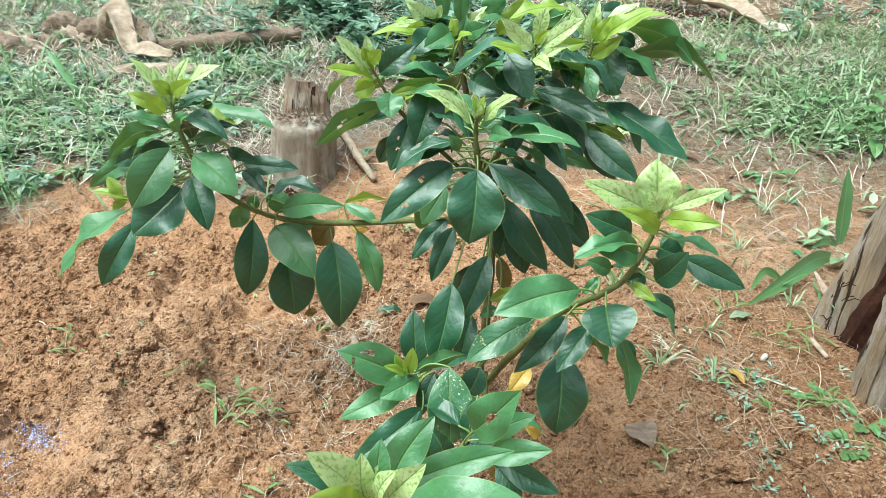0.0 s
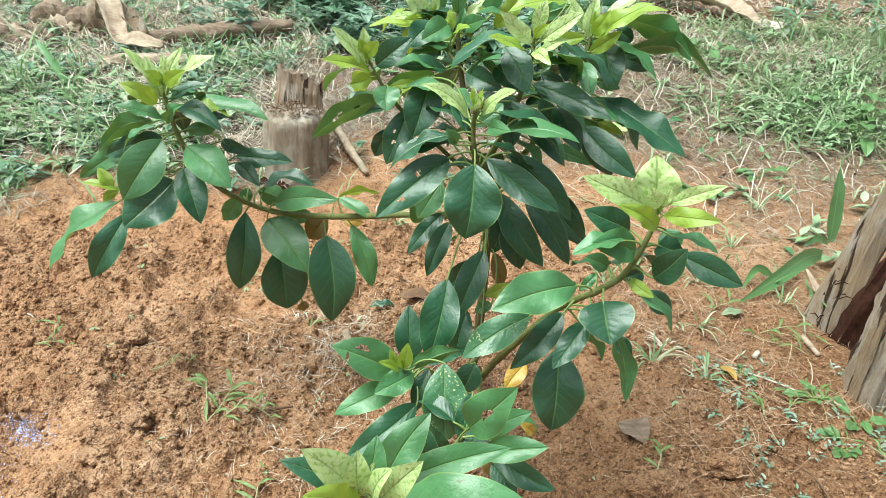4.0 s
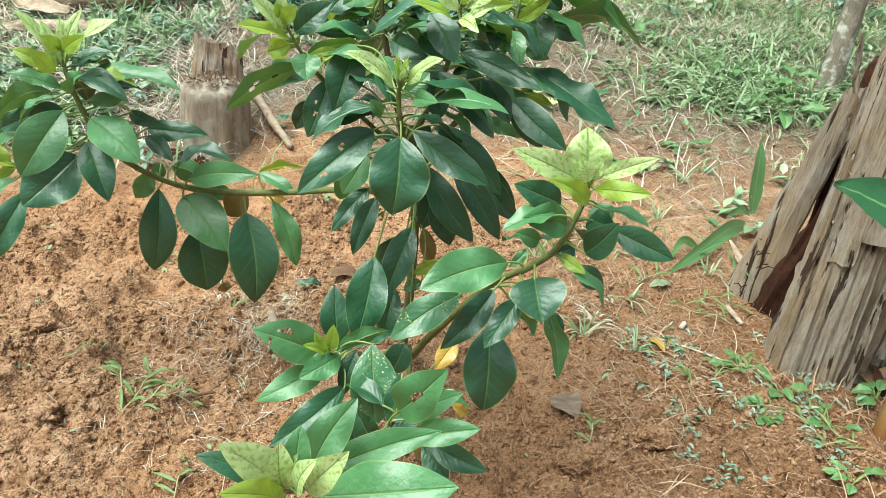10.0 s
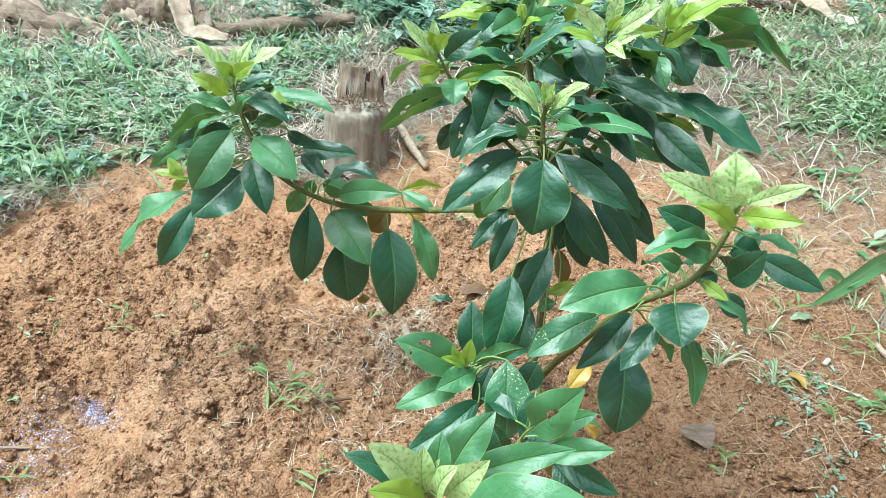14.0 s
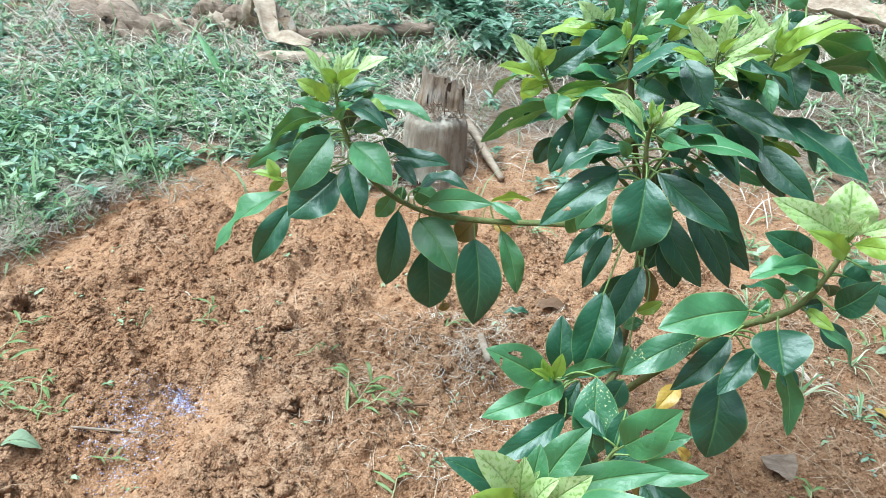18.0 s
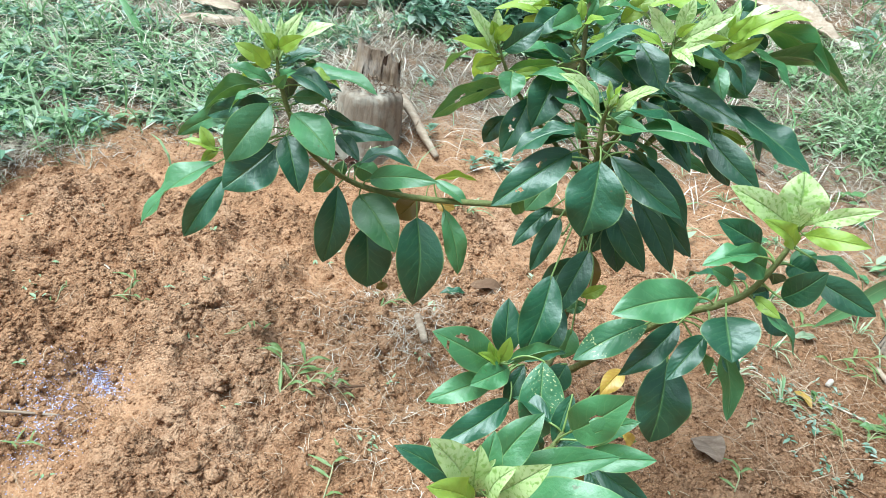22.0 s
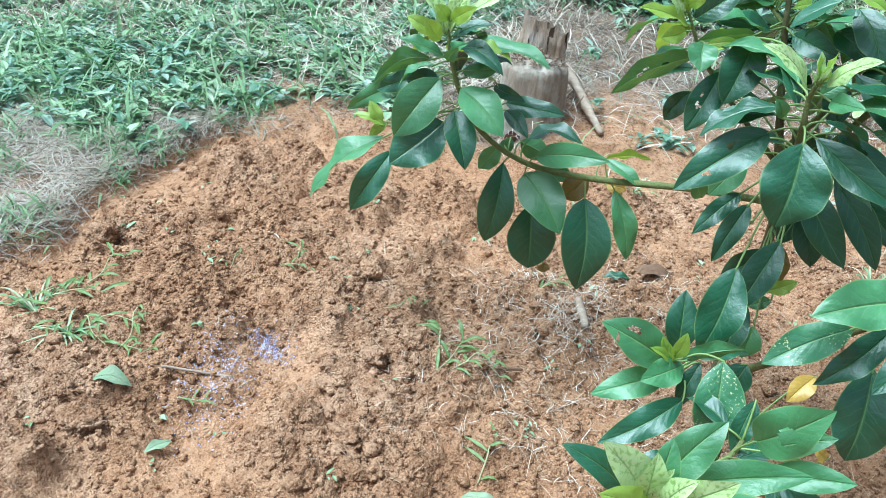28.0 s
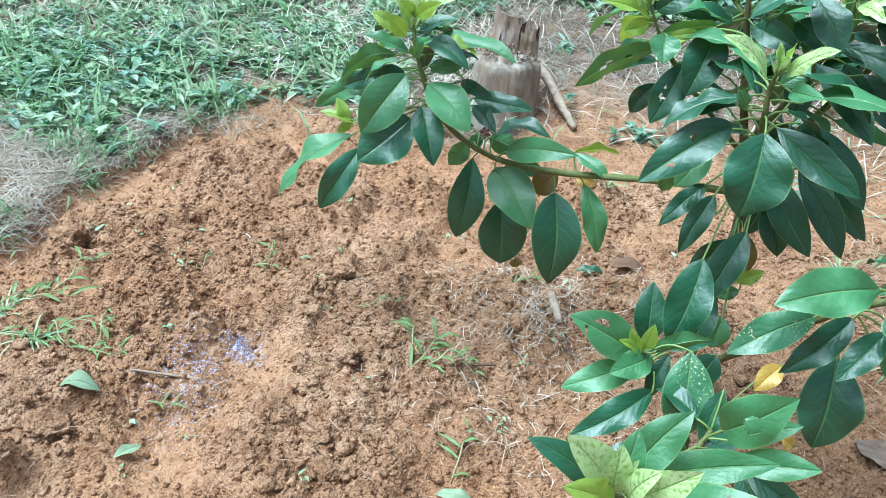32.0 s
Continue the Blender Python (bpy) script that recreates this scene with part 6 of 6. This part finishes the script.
def strip(bm, line, widths, up=(0, 0, 1), cup=0.0, wrinkle=0.0, seed=0.0, cols=6):
    """A bent strip of sheath or leaf along a line, cupped across, with UVs."""
    uvl = bm.loops.layers.uv.verify()
    pts = [q for q, _ in curve_points(line, [1.0] * len(line), 6)]
    rows = []
    m = len(pts) - 1
    for i, p in enumerate(pts):
        a = (pts[min(i + 1, m)] - pts[max(i - 1, 0)]).normalized()
        s = a.cross(Vector(up)).normalized()
        n = s.cross(a)
        t = i / m * (len(widths) - 1)
        k = min(int(t), len(widths) - 2)
        w = widths[k] * (1 - (t - k)) + widths[k + 1] * (t - k)
        row = []
        for j in range(cols + 1):
            u = 2 * j / cols - 1
            wr = wrinkle * noise.noise(Vector((i * 0.5, u * 2.3, seed)))
            row.append(bm.verts.new(p + s * (u * w / 2) + n * (cup * w * u * u + wr)))
        rows.append(row)
    for i in range(m):
        for j in range(cols):
            f = bm.faces.new((rows[i][j], rows[i][j + 1], rows[i + 1][j + 1], rows[i + 1][j]))
            for lp, (q, w) in zip(f.loops, ((j, i), (j + 1, i), (j + 1, i + 1), (j, i + 1))):
                lp[uvl].uv = (q / cols, w / m)


def thicken(ob, d):
    so = ob.modifiers.new("thickness", "SOLIDIFY")
    so.thickness = d
    return ob


fallen("fallen_log", [(-2.26, 4.88, 0.06), (-1.93, 5.0, 0.08), (-1.66, 5.12, 0.10), (-1.35, 5.3, 0.10)], [0.06, 0.085, 0.085, 0.05], 0.7, M["fibre"], "grey-brown fallen log among the weeds", "log")

def dry_sheath(name, pts, widths, cup, wrinkle, label, seed, mat="husk"):
    top = thing(name, label, "dry leaf", "dry banana leaves")
    bm = bmesh.new()
    strip(bm, [(x, y, ground_z(x, y) + h) for x, y, h in pts], widths, (0.2, -0.6, 0.7), cup, wrinkle, seed)
    thicken(part("blade", bm, M[mat], top), 0.006)


rng = random.Random(31)
for x0, y0, x1, y1, n in ((-4.1, 5.02, -3.2, 4.62, 9), (-3.4, 4.70, -2.85, 4.86, 5), (-3.1, 5.02, -2.5, 5.06, 4)):
    for k in range(n):
        t, jx, jy = rng.uniform(0, 0.45), rng.uniform(-0.06, 0.06), rng.uniform(-0.10, 0.10)
        a, b = (x0 + (x1 - x0) * t + jx, y0 + (y1 - y0) * t + jy), (x0 + (x1 - x0) * min(1.1, t + rng.uniform(0.5, 0.8)), y0 + (y1 - y0) * min(1.1, t + 0.6) + rng.uniform(-0.12, 0.12))
        h = rng.uniform(0.06, 0.17)
        dry_sheath("dry_leaf_sheath", [(a[0], a[1], 0.03), ((2 * a[0] + b[0]) / 3, (2 * a[1] + b[1]) / 3, h), ((a[0] + 2 * b[0]) / 3, (a[1] + 2 * b[1]) / 3, h * 0.9), (b[0], b[1], 0.02)], [rng.uniform(0.05, 0.12), rng.uniform(0.14, 0.24), rng.uniform(0.14, 0.22), rng.uniform(0.03, 0.08)], rng.uniform(-0.5, -0.15), 0.05, "crumpled brown dry banana sheath on the bank", 20.0 + k, rng.choice(("fibre", "fibre", "husk")))
dry_sheath("dry_leaf_sheath", [(-2.58, 5.02, 0.06), (-2.56, 4.98, 0.18), (-2.46, 4.93, 0.26), (-2.38, 4.85, 0.17), (-2.30, 4.76, 0.09), (-2.15, 4.68, 0.10), (-1.96, 4.60, 0.13)], [0.06, 0.13, 0.14, 0.12, 0.10, 0.11, 0.05], 0.35, 0.015, "curled pale dry banana sheath on the bank", 1.0)
dry_sheath("dry_leaf_sheath", [(-2.44, 4.98, 0.22), (-2.30, 4.9, 0.18), (-2.17, 4.8, 0.11)], [0.06, 0.10, 0.07], 0.3, 0.015, "brown dry banana sheath leaning on the log", 2.0, "slab_in")
dry_sheath("dry_leaf_sheath", [(-2.32, 4.5, 0.06), (-2.05, 4.52, 0.09), (-1.8, 4.56, 0.08), (-1.55, 4.6, 0.04)], [0.05, 0.10, 0.08, 0.03], -0.3, 0.03, "flat bleached banana sheath on the straw", 9.0, "husk")
dry_sheath("dry_banana_leaf", [(1.25, 7.05, 0.08), (1.55, 6.9, 0.10), (1.87, 6.65, 0.10), (2.1, 6.48, 0.05)], [0.14, 0.24, 0.20, 0.08], 0.4, 0.06, "crumpled brown dry banana leaf on the bank", 3.0)
# A dark strip laid low as the crumpled leaf's shadow.
dry_sheath("dry_banana_leaf", [(1.30, 6.8, 0.03), (1.7, 6.6, 0.05), (2.1, 6.4, 0.03)], [0.10, 0.16, 0.08], -0.3, 0.05, "dark strip for the shadow under the dry banana leaf on the bank", 4.0, "rot_shaded")
dry_sheath("dry_banana_leaf", [(2.05, 6.5, 0.05), (2.22, 6.4, 0.05), (2.42, 6.28, 0.02)], [0.05, 0.12, 0.03], 0.2, 0.03, "pale bleached tip of a dry banana leaf", 5.0, "white_stick")
dry_sheath("dry_leaf_strip", [(1.46, 2.98, 0.09), (1.50, 2.88, 0.04), (1.57, 2.80, 0.05)], [0.008, 0.045, 0.012], 0.3, 0.006, "pale dry leaf strip beside the split trunk", 6.0, "husk")


# ---- green plants on the ground ----
def banana_sucker():
    top = thing("banana_sucker", "young banana plant with one broad leaf and an orange stalk foot", "banana plant")
    bm = bmesh.new()
    tube(bm, curve_points([(1.565, 1.87, -0.02), (1.595, 1.91, 0.15), (1.64, 1.95, 0.30), (1.72, 2.0, 0.47), (1.80, 2.0, 0.66)], [0.030, 0.025, 0.020, 0.016, 0.012], 8), 14, 0.05)
    part("stalk", bm, M["stalk"], top, "grey-green stalk with an orange foot")
    bm = bmesh.new()
    strip(bm, [(1.205, 1.90, 0.800), (1.29, 1.90, 0.775), (1.40, 1.90, 0.735), (1.52, 1.915, 0.685), (1.64, 1.945, 0.630), (1.80, 2.0, 0.655)], [0.012, 0.10, 0.16, 0.18, 0.15, 0.02], (0.0, -0.75, 0.66), 0.12, 0.010, 7.0, 10)
    part("blade", bm, M["blade"], top, "broad dark green blade")
    bm = bmesh.new()
    strip(bm, [(1.60, 1.90, 0.34), (1.585, 1.875, 0.30), (1.58, 1.87, 0.22), (1.59, 1.88, 0.17)], [0.01, 0.05, 0.04, 0.005], (0, -1, 0.2), 0.2, 0.004, 8.0)
    part("sheath", bm, M["strap"], top)


banana_sucker()


def strap_plant(name, lines, label, mat="strap"):
    top = thing(name, label, "plant")
    for pts, w in lines:
        bm = bmesh.new()
        strip(bm, [(x, y, ground_z(x, y) + h) for x, y, h in pts], [w * 0.5, w, w * 0.95, w * 0.7, 0.003], (0.1, -0.95, 0.3), 0.12, 0.002, w * 40)
        part("blade", bm, M[mat], top)


strap_plant("strap_leaved_plant", [([(1.71, 3.40, 0.0), (1.70, 3.41, 0.12), (1.69, 3.42, 0.24), (1.68, 3.44, 0.34)], 0.066), ([(1.70, 3.39, 0.0), (1.63, 3.36, 0.03), (1.56, 3.32, 0.01)], 0.035)], "upright strap-shaped green leaf on the soil")
strap_plant("strap_leaved_plant", [([(1.60, 3.20, 0.05), (1.48, 3.08, 0.08), (1.32, 2.92, 0.06), (1.16, 2.80, 0.015)], 0.075), ([(1.35, 3.02, 0.02), (1.27, 3.0, 0.06), (1.2, 2.92, 0.01)], 0.035)], "long green leaf blade arching over the soil")
strap_plant("strap_leaved_plant", [([(-2.30, 4.10, 0.06), (-2.38, 4.14, 0.13), (-2.46, 4.18, 0.20), (-2.55, 4.24, 0.26)], 0.045)], "broad grey-green blade rising out of the weeds")


def grass_tuft(x, y, n, length, width, label, seed, steep=(0.2, 1.1), mat="tuft"):
    """A tuft of n bent blades round one root."""
    rng = random.Random(seed)
    top = thing("grass_tuft", label, "grass", "grass tufts on the soil")
    z = ground_z(x, y)
    for _ in range(n):
        a, e, L = rng.uniform(0, 6.28), rng.uniform(*steep), length * rng.uniform(0.5, 1.1)
        d = Vector((math.cos(a) * math.cos(e), math.sin(a) * math.cos(e), math.sin(e)))
        p = Vector((x + rng.uniform(-1, 1) * 0.012, y + rng.uniform(-1, 1) * 0.012, z))
        q, r = p + d * L * 0.55, p + d * L + Vector((0, 0, -0.30 * L))
        r.z = max(r.z, ground_z(r.x, r.y) + 0.006)
        q.z = max(q.z, ground_z(q.x, q.y) + 0.008)
        bm = bmesh.new()
        strip(bm, [p, q, r], [width * 0.5, width, width * 0.8, 0.001], (0.05, -0.2, 1), 0.15, 0.0, 0, 2)
        part("blade", bm, M[mat], top)


def grass_sprig(x, y, yaw, length, n, leaf, label, seed, mat="sprig"):
    """A limp cut grass stalk on the soil with a few narrow pointed leaves."""
    rng = random.Random(seed)
    top = thing("grass_sprig", label, "grass", "grass sprigs on the soil")
    pts = []
    for i in range(4):
        t = i / 3
        a = yaw + 0.5 * (t - 0.5) * rng.uniform(-1, 1)
        px, py = x + math.cos(a) * length * t, y + math.sin(a) * length * t
        pts.append(Vector((px, py, ground_z(px, py) + 0.006 + 0.03 * math.sin(math.pi * t) * rng.uniform(0.3, 1))))
    bm = bmesh.new()
    line = curve_points(pts, [0.0022, 0.002, 0.0016, 0.001], 5)
    tube(bm, line, 5)
    part("stalk", bm, M["sprig_stalk"], top)
    for i in range(n):
        t = (i + rng.uniform(0.2, 0.8)) / n
        p = line[int(t * (len(line) - 1))][0]
        a = yaw + rng.choice((-1, 1)) * rng.uniform(0.35, 1.3)
        L = leaf * rng.uniform(0.6, 1.15)
        e = rng.uniform(0.0, 0.7)
        d = Vector((math.cos(a) * math.cos(e), math.sin(a) * math.cos(e), math.sin(e)))
        q, r = p + d * L * 0.5, p + d * L + Vector((0, 0, -0.5 * L * math.sin(e) - 0.1 * L))
        for w in (q, r):
            w.z = max(w.z, ground_z(w.x, w.y) + 0.005)
        bm = bmesh.new()
        strip(bm, [p, q, r], [leaf * 0.04, leaf * 0.13, leaf * 0.10, 0.001], (rng.uniform(-0.5, 0.5), rng.uniform(-0.7, 0.1), 1), 0.2, 0.003, seed + i, 4)
        part("blade", bm, M[mat], top)


GREEN, MIXED = "small green grass tuft on the soil", "half-dry grass tuft on the soil"
LIMP, PALE = "limp grey-green grass sprig lying on the soil", "pale half-dry grass sprig lying on the soil"
for k, (x, y, yaw, length, n, leaf) in enumerate((
        (-0.56, 1.66, 1.3, 0.16, 7, 0.09), (-0.53, 1.68, 0.4, 0.17, 5, 0.07), (-0.58, 1.72, 1.9, 0.10, 5, 0.08), (-0.50, 1.70, 0.9, 0.12, 4, 0.06),
        (-1.19, 1.90, 0.3, 0.10, 4, 0.06), (-1.16, 1.95, 1.8, 0.06, 3, 0.07),
        (-1.56, 1.46, -0.7, 0.20, 7, 0.08), (-1.50, 1.42, 0.3, 0.16, 6, 0.07), (-1.42, 1.52, -1.0, 0.18, 5, 0.07), (-1.36, 1.38, 0.2, 0.10, 6, 0.06),
        (-1.74, 1.50, 0.5, 0.18, 7, 0.09), (-1.80, 1.42, 1.1, 0.20, 8, 0.09), (-1.68, 1.60, 1.4, 0.16, 6, 0.08), (-1.62, 1.34, 0.1, 0.18, 6, 0.08), (-1.55, 1.30, 0.9, 0.14, 5, 0.07),
        (-0.80, 1.84, 0.2, 0.12, 5, 0.05), (-1.34, 1.82, 1.0, 0.06, 4, 0.04), (-1.10, 1.28, 0.5, 0.07, 5, 0.05), (-0.42, 2.20, 0.7, 0.10, 5, 0.06), (-0.34, 1.36, 1.5, 0.12, 5, 0.07),
        (0.66, 1.68, 1.3, 0.08, 4, 0.07), (1.02, 1.98, 1.4, 0.10, 4, 0.08), (1.18, 2.20, 0.3, 0.14, 6, 0.08), (1.30, 2.12, 2.4, 0.18, 7, 0.07), (1.12, 2.06, 0.9, 0.12, 5, 0.06),
        (1.34, 1.86, 2.9, 0.20, 7, 0.06), (1.45, 1.80, 2.2, 0.18, 7, 0.06), (1.28, 1.72, 0.6, 0.16, 6, 0.06), (1.02, 2.70, 0.8, 0.18, 5, 0.10), (1.20, 2.62, 0.1, 0.20, 5, 0.10), (1.34, 2.50, 2.8, 0.20, 5, 0.09))):
    grass_sprig(x, y, yaw, length, n, leaf, PALE if k % 3 == 2 else LIMP, 100 + k)
grass_tuft(-1.52, 1.36, 14, 0.13, 0.006, MIXED, 5, (0.1, 0.7))
grass_tuft(-1.74, 1.46, 18, 0.16, 0.006, MIXED, 8, (0.1, 0.8))
grass_tuft(0.74, 2.28, 16, 0.14, 0.006, MIXED, 11, (0.3, 1.2))
grass_tuft(0.80, 2.36, 9, 0.12, 0.005, "dry grass tuft on the soil", 12, (0.2, 1.1), "straw")
grass_tuft(-2.14, 2.27, 22, 0.10, 0.006, "pale grass tuft at the edge of the hoed soil", 13, (0.2, 1.1), "tuft")
grass_tuft(-0.55, 2.55, 5, 0.06, 0.007, GREEN, 17)
grass_tuft(0.62, 2.75, 12, 0.14, 0.006, MIXED, 23, (0.3, 1.2))
grass_tuft(1.02, 2.95, 14, 0.15, 0.006, GREEN, 24, (0.2, 1.1))
grass_tuft(1.25, 3.30, 14, 0.13, 0.006, MIXED, 25, (0.2, 1.1))
grass_tuft(0.95, 2.55, 12, 0.12, 0.006, MIXED, 26, (0.2, 1.1))
grass_tuft(-0.25, 3.0, 9, 0.12, 0.007, GREEN, 27, (0.3, 1.2))
grass_tuft(-0.05, 3.3, 10, 0.14, 0.007, GREEN, 28, (0.3, 1.2))
grass_tuft(1.45, 3.65, 14, 0.14, 0.007, GREEN, 29, (0.3, 1.2))
grass_tuft(1.05, 4.05, 14, 0.12, 0.007, GREEN, 30, (0.3, 1.2))
for k, (x, y) in enumerate(((0.85, 3.0), (1.35, 2.85), (1.15, 3.45), (1.6, 3.0), (0.7, 3.4), (1.5, 4.3), (1.85, 4.0), (0.9, 2.2), (1.4, 3.05), (0.95, 3.75))):
    grass_tuft(x, y, 12, 0.13, 0.006, MIXED if k % 2 else GREEN, 40 + k, (0.2, 1.1))


def broad_weed(x, y, n, size, tall, label, seed, mat="low"):
    """A small plant with a few broad leaves on thin stalks."""
    rng = random.Random(seed)
    top = thing("broad_leaved_weed", label, "weed", "broad-leaved weeds")
    z = ground_z(x, y)
    for i in range(n):
        a, h, r = rng.uniform(0, 6.28), tall * rng.uniform(0.3, 1.0), rng.uniform(0.2, 1.0) * size
        p = Vector((x, y, z))
        b = Vector((x + r * math.cos(a), y + r * math.sin(a), z + h))
        L = size * rng.uniform(0.7, 1.1)
        t = b + Vector((math.cos(a), math.sin(a), rng.uniform(-0.5, 0.3))).normalized() * L
        t.z = max(t.z, ground_z(t.x, t.y) + 0.01)
        bm = bmesh.new()
        leaf_mesh(bm, b, t, L * rng.uniform(0.45, 0.75), (0, -0.25, 1), 0.05, rng, "")
        part("leaf", bm, M[mat], top)
        bm = bmesh.new()
        tube(bm, curve_points([p, p.lerp(b, 0.6) + Vector((0, 0, 0.1 * size)), b], [0.0022, 0.0018, 0.0014], 3), 5)
        part("stalk", bm, M["petiole"], top)


LOW = "low green weed with small broad leaves"
broad_weed(2.22, 4.56, 9, 0.15, 0.12, "green weed with broad heart-shaped leaves on the bank", 1)
broad_weed(2.38, 4.80, 10, 0.14, 0.16, "green weed with broad heart-shaped leaves on the bank", 2)
broad_weed(2.05, 4.95, 7, 0.10, 0.10, LOW, 3)
broad_weed(1.24, 2.16, 9, 0.05, 0.04, LOW, 4)
broad_weed(1.32, 2.02, 7, 0.05, 0.04, LOW, 5)
broad_weed(1.22, 1.88, 9, 0.045, 0.03, LOW, 6)
broad_weed(1.42, 1.90, 7, 0.05, 0.04, LOW, 7)
broad_weed(1.04, 2.29, 4, 0.04, 0.02, LOW, 8)
broad_weed(1.66, 2.08, 6, 0.06, 0.06, LOW, 9)
broad_weed(1.16, 3.75, 4, 0.09, 0.06, LOW, 10)
broad_weed(1.35, 1.62, 6, 0.045, 0.03, LOW, 11)
broad_weed(1.52, 3.98, 6, 0.08, 0.06, LOW, 12)
broad_weed(1.15, 5.6, 8, 0.12, 0.12, LOW, 13)
broad_weed(1.55, 5.7, 8, 0.13, 0.12, LOW, 14)
broad_weed(0.75, 4.35, 5, 0.10, 0.06, LOW, 15, "pale")


# ---- small things lying about ----
def stick(name, a, b, r, mat, label, bow=0.0, sides=8):
    top = thing(name, label, "stick", "sticks and chips on the soil")
    bm = bmesh.new()
    p, q = [Vector((x, y, ground_z(x, y) + r * 0.9)) for x, y in (a, b)]
    m = (p + q) / 2 + Vector((bow, bow, 0.0))
    m.z = max(m.z, ground_z(m.x, m.y) + r * 0.8)
    tube(bm, curve_points([p, m, q], [r, r * 1.05, r * 0.85], 5), sides, 0.2)
    part("shaft", bm, M[mat], top)


stick("short_stick", (-0.285, 2.17), (-0.235, 2.055), 0.013, "husk", "short bleached stick lying on the soil")
stick("twig", (-1.19, 1.33), (-1.035, 1.41), 0.0035, "husk", "thin pale twig lying on the soil")
stick("twig", (-0.52, 1.68), (-0.28, 1.83), 0.004, "dead", "thin brown twig lying on the soil", 0.01)
stick("twig", (-0.45, 1.50), (-0.40, 1.42), 0.002, "husk", "short pale twig lying on the soil")
stick("twig", (-1.40, 2.10), (-1.24, 1.98), 0.0025, "straw", "dry grass stalk lying on the soil", 0.02)
stick("twig", (-1.83, 1.98), (-1.75, 1.80), 0.0022, "straw", "bent dry grass stalk lying on the soil", -0.04)
stick("wood_chip", (1.355, 2.62), (1.375, 2.50), 0.010, "husk", "pale wood chip on the soil")
stick("wood_chip", (1.33, 2.16), (1.26, 2.24), 0.005, "husk", "thin pale wood sliver at the split trunk")
stick("wood_chip", (1.50, 2.08), (1.52, 1.98), 0.005, "husk", "thin pale wood sliver at the split trunk")
stick("twig", (2.05, 4.10), (2.06, 4.11), 0.006, "rot_shaded", "stub of a dead twig on the bank")
stick("twig", (1.02, 1.83), (1.10, 1.60), 0.0022, "dead", "dry grass stalk lying on the soil", 0.02)
stick("twig", (1.02, 2.35), (1.33, 2.08), 0.003, "straw", "bent dry grass stalk on the soil", 0.03)
stick("wood_chip", (1.15, 2.47), (1.13, 2.44), 0.010, "white_stick", "small white chip on the soil")


def fallen_leaf(x, y, size, yaw, mat, label, width=0.5, curl=0.12):
    top = thing("fallen_leaf", label, "leaf", "fallen leaves")
    d = Vector((math.cos(yaw), math.sin(yaw), 0)) * size
    z = ground_z(x, y) + 0.012
    b = Vector((x, y, z)) - d / 2
    t = b + d
    for p in (b, t):
        p.z = max(ground_z(p.x, p.y) + 0.006, z - 0.008)
    bm = bmesh.new()
    leaf_mesh(bm, b, t, size * width, (0, -0.3, 1), curl, random.Random(int(x * 100)), "")
    part("blade", bm, M[mat], top)


fallen_leaf(0.63, 1.885, 0.12, -1.1, "fibre", "curled pale brown dead leaf on the soil", 0.75)
fallen_leaf(0.99, 2.26, 0.09, -1.2, "yellow", "small yellow fallen leaf on the soil", 0.34)
fallen_leaf(-1.245, 1.22, 0.10, 0.2, "wilted", "wilted grey-green leaf on the soil", 0.42, 0.2)
fallen_leaf(-0.09, 2.45, 0.12, 0.1, "dead", "brown fallen leaf under the tree", 0.45)
fallen_leaf(-0.20, 2.36, 0.09, 0.4, "mature", "green fallen leaf under the tree", 0.35)
fallen_leaf(-0.32, 1.33, 0.09, 0.1, "wilted", "wilted green leaf on the soil", 0.3, 0.15)
fallen_leaf(-1.06, 1.15, 0.07, 1.2, "wilted", "wilted green leaf on the soil", 0.4)
fallen_leaf(1.12, 2.72, 0.10, 0.3, "wilted", "grey-green fallen leaf on the soil", 0.35)
fallen_leaf(1.45, 4.0, 0.12, -0.7, "light", "green fallen leaf on the bank", 0.4)
fallen_leaf(1.58, 3.75, 0.10, -0.9, "light", "green fallen leaf on the bank", 0.4)
fallen_leaf(1.62, 1.80, 0.11, 0.4, "dead", "brown fallen leaf by the banana plant", 0.5)
fallen_leaf(1.72, 1.95, 0.14, 1.0, "dead", "brown fallen leaf by the banana plant", 0.6)
fallen_leaf(1.70, 1.78, 0.12, 2.0, "dead", "brown fallen leaf by the banana plant", 0.6)
fallen_leaf(-0.98, 3.40, 0.10, 0.3, "rot_shaded", "reddish bark scrap at the stump", 0.5)
fallen_leaf(-0.86, 3.38, 0.09, 0.9, "rot_shaded", "reddish bark scrap at the stump", 0.5)

LEAF_PILE = random.Random(21)
# Dead leaf litter, its dark colours also standing for shade behind the plant.
for _ in range(14):
    fallen_leaf(LEAF_PILE.uniform(1.68, 2.05), LEAF_PILE.uniform(1.75, 2.35), LEAF_PILE.uniform(0.10, 0.2), LEAF_PILE.uniform(0, 6.28), LEAF_PILE.choice(("dead", "rot_shaded", "dead")), "crumpled brown dead leaf heaped and darkened for the shade behind the banana plant", 0.5, 0.25)
for _ in range(12):
    fallen_leaf(LEAF_PILE.uniform(0.9, 1.6), LEAF_PILE.uniform(3.2, 4.6), LEAF_PILE.uniform(0.06, 0.12), LEAF_PILE.uniform(0, 6.28), LEAF_PILE.choice(("dead", "light", "dead")), "small withered leaf lying on the straw", 0.4, 0.1)
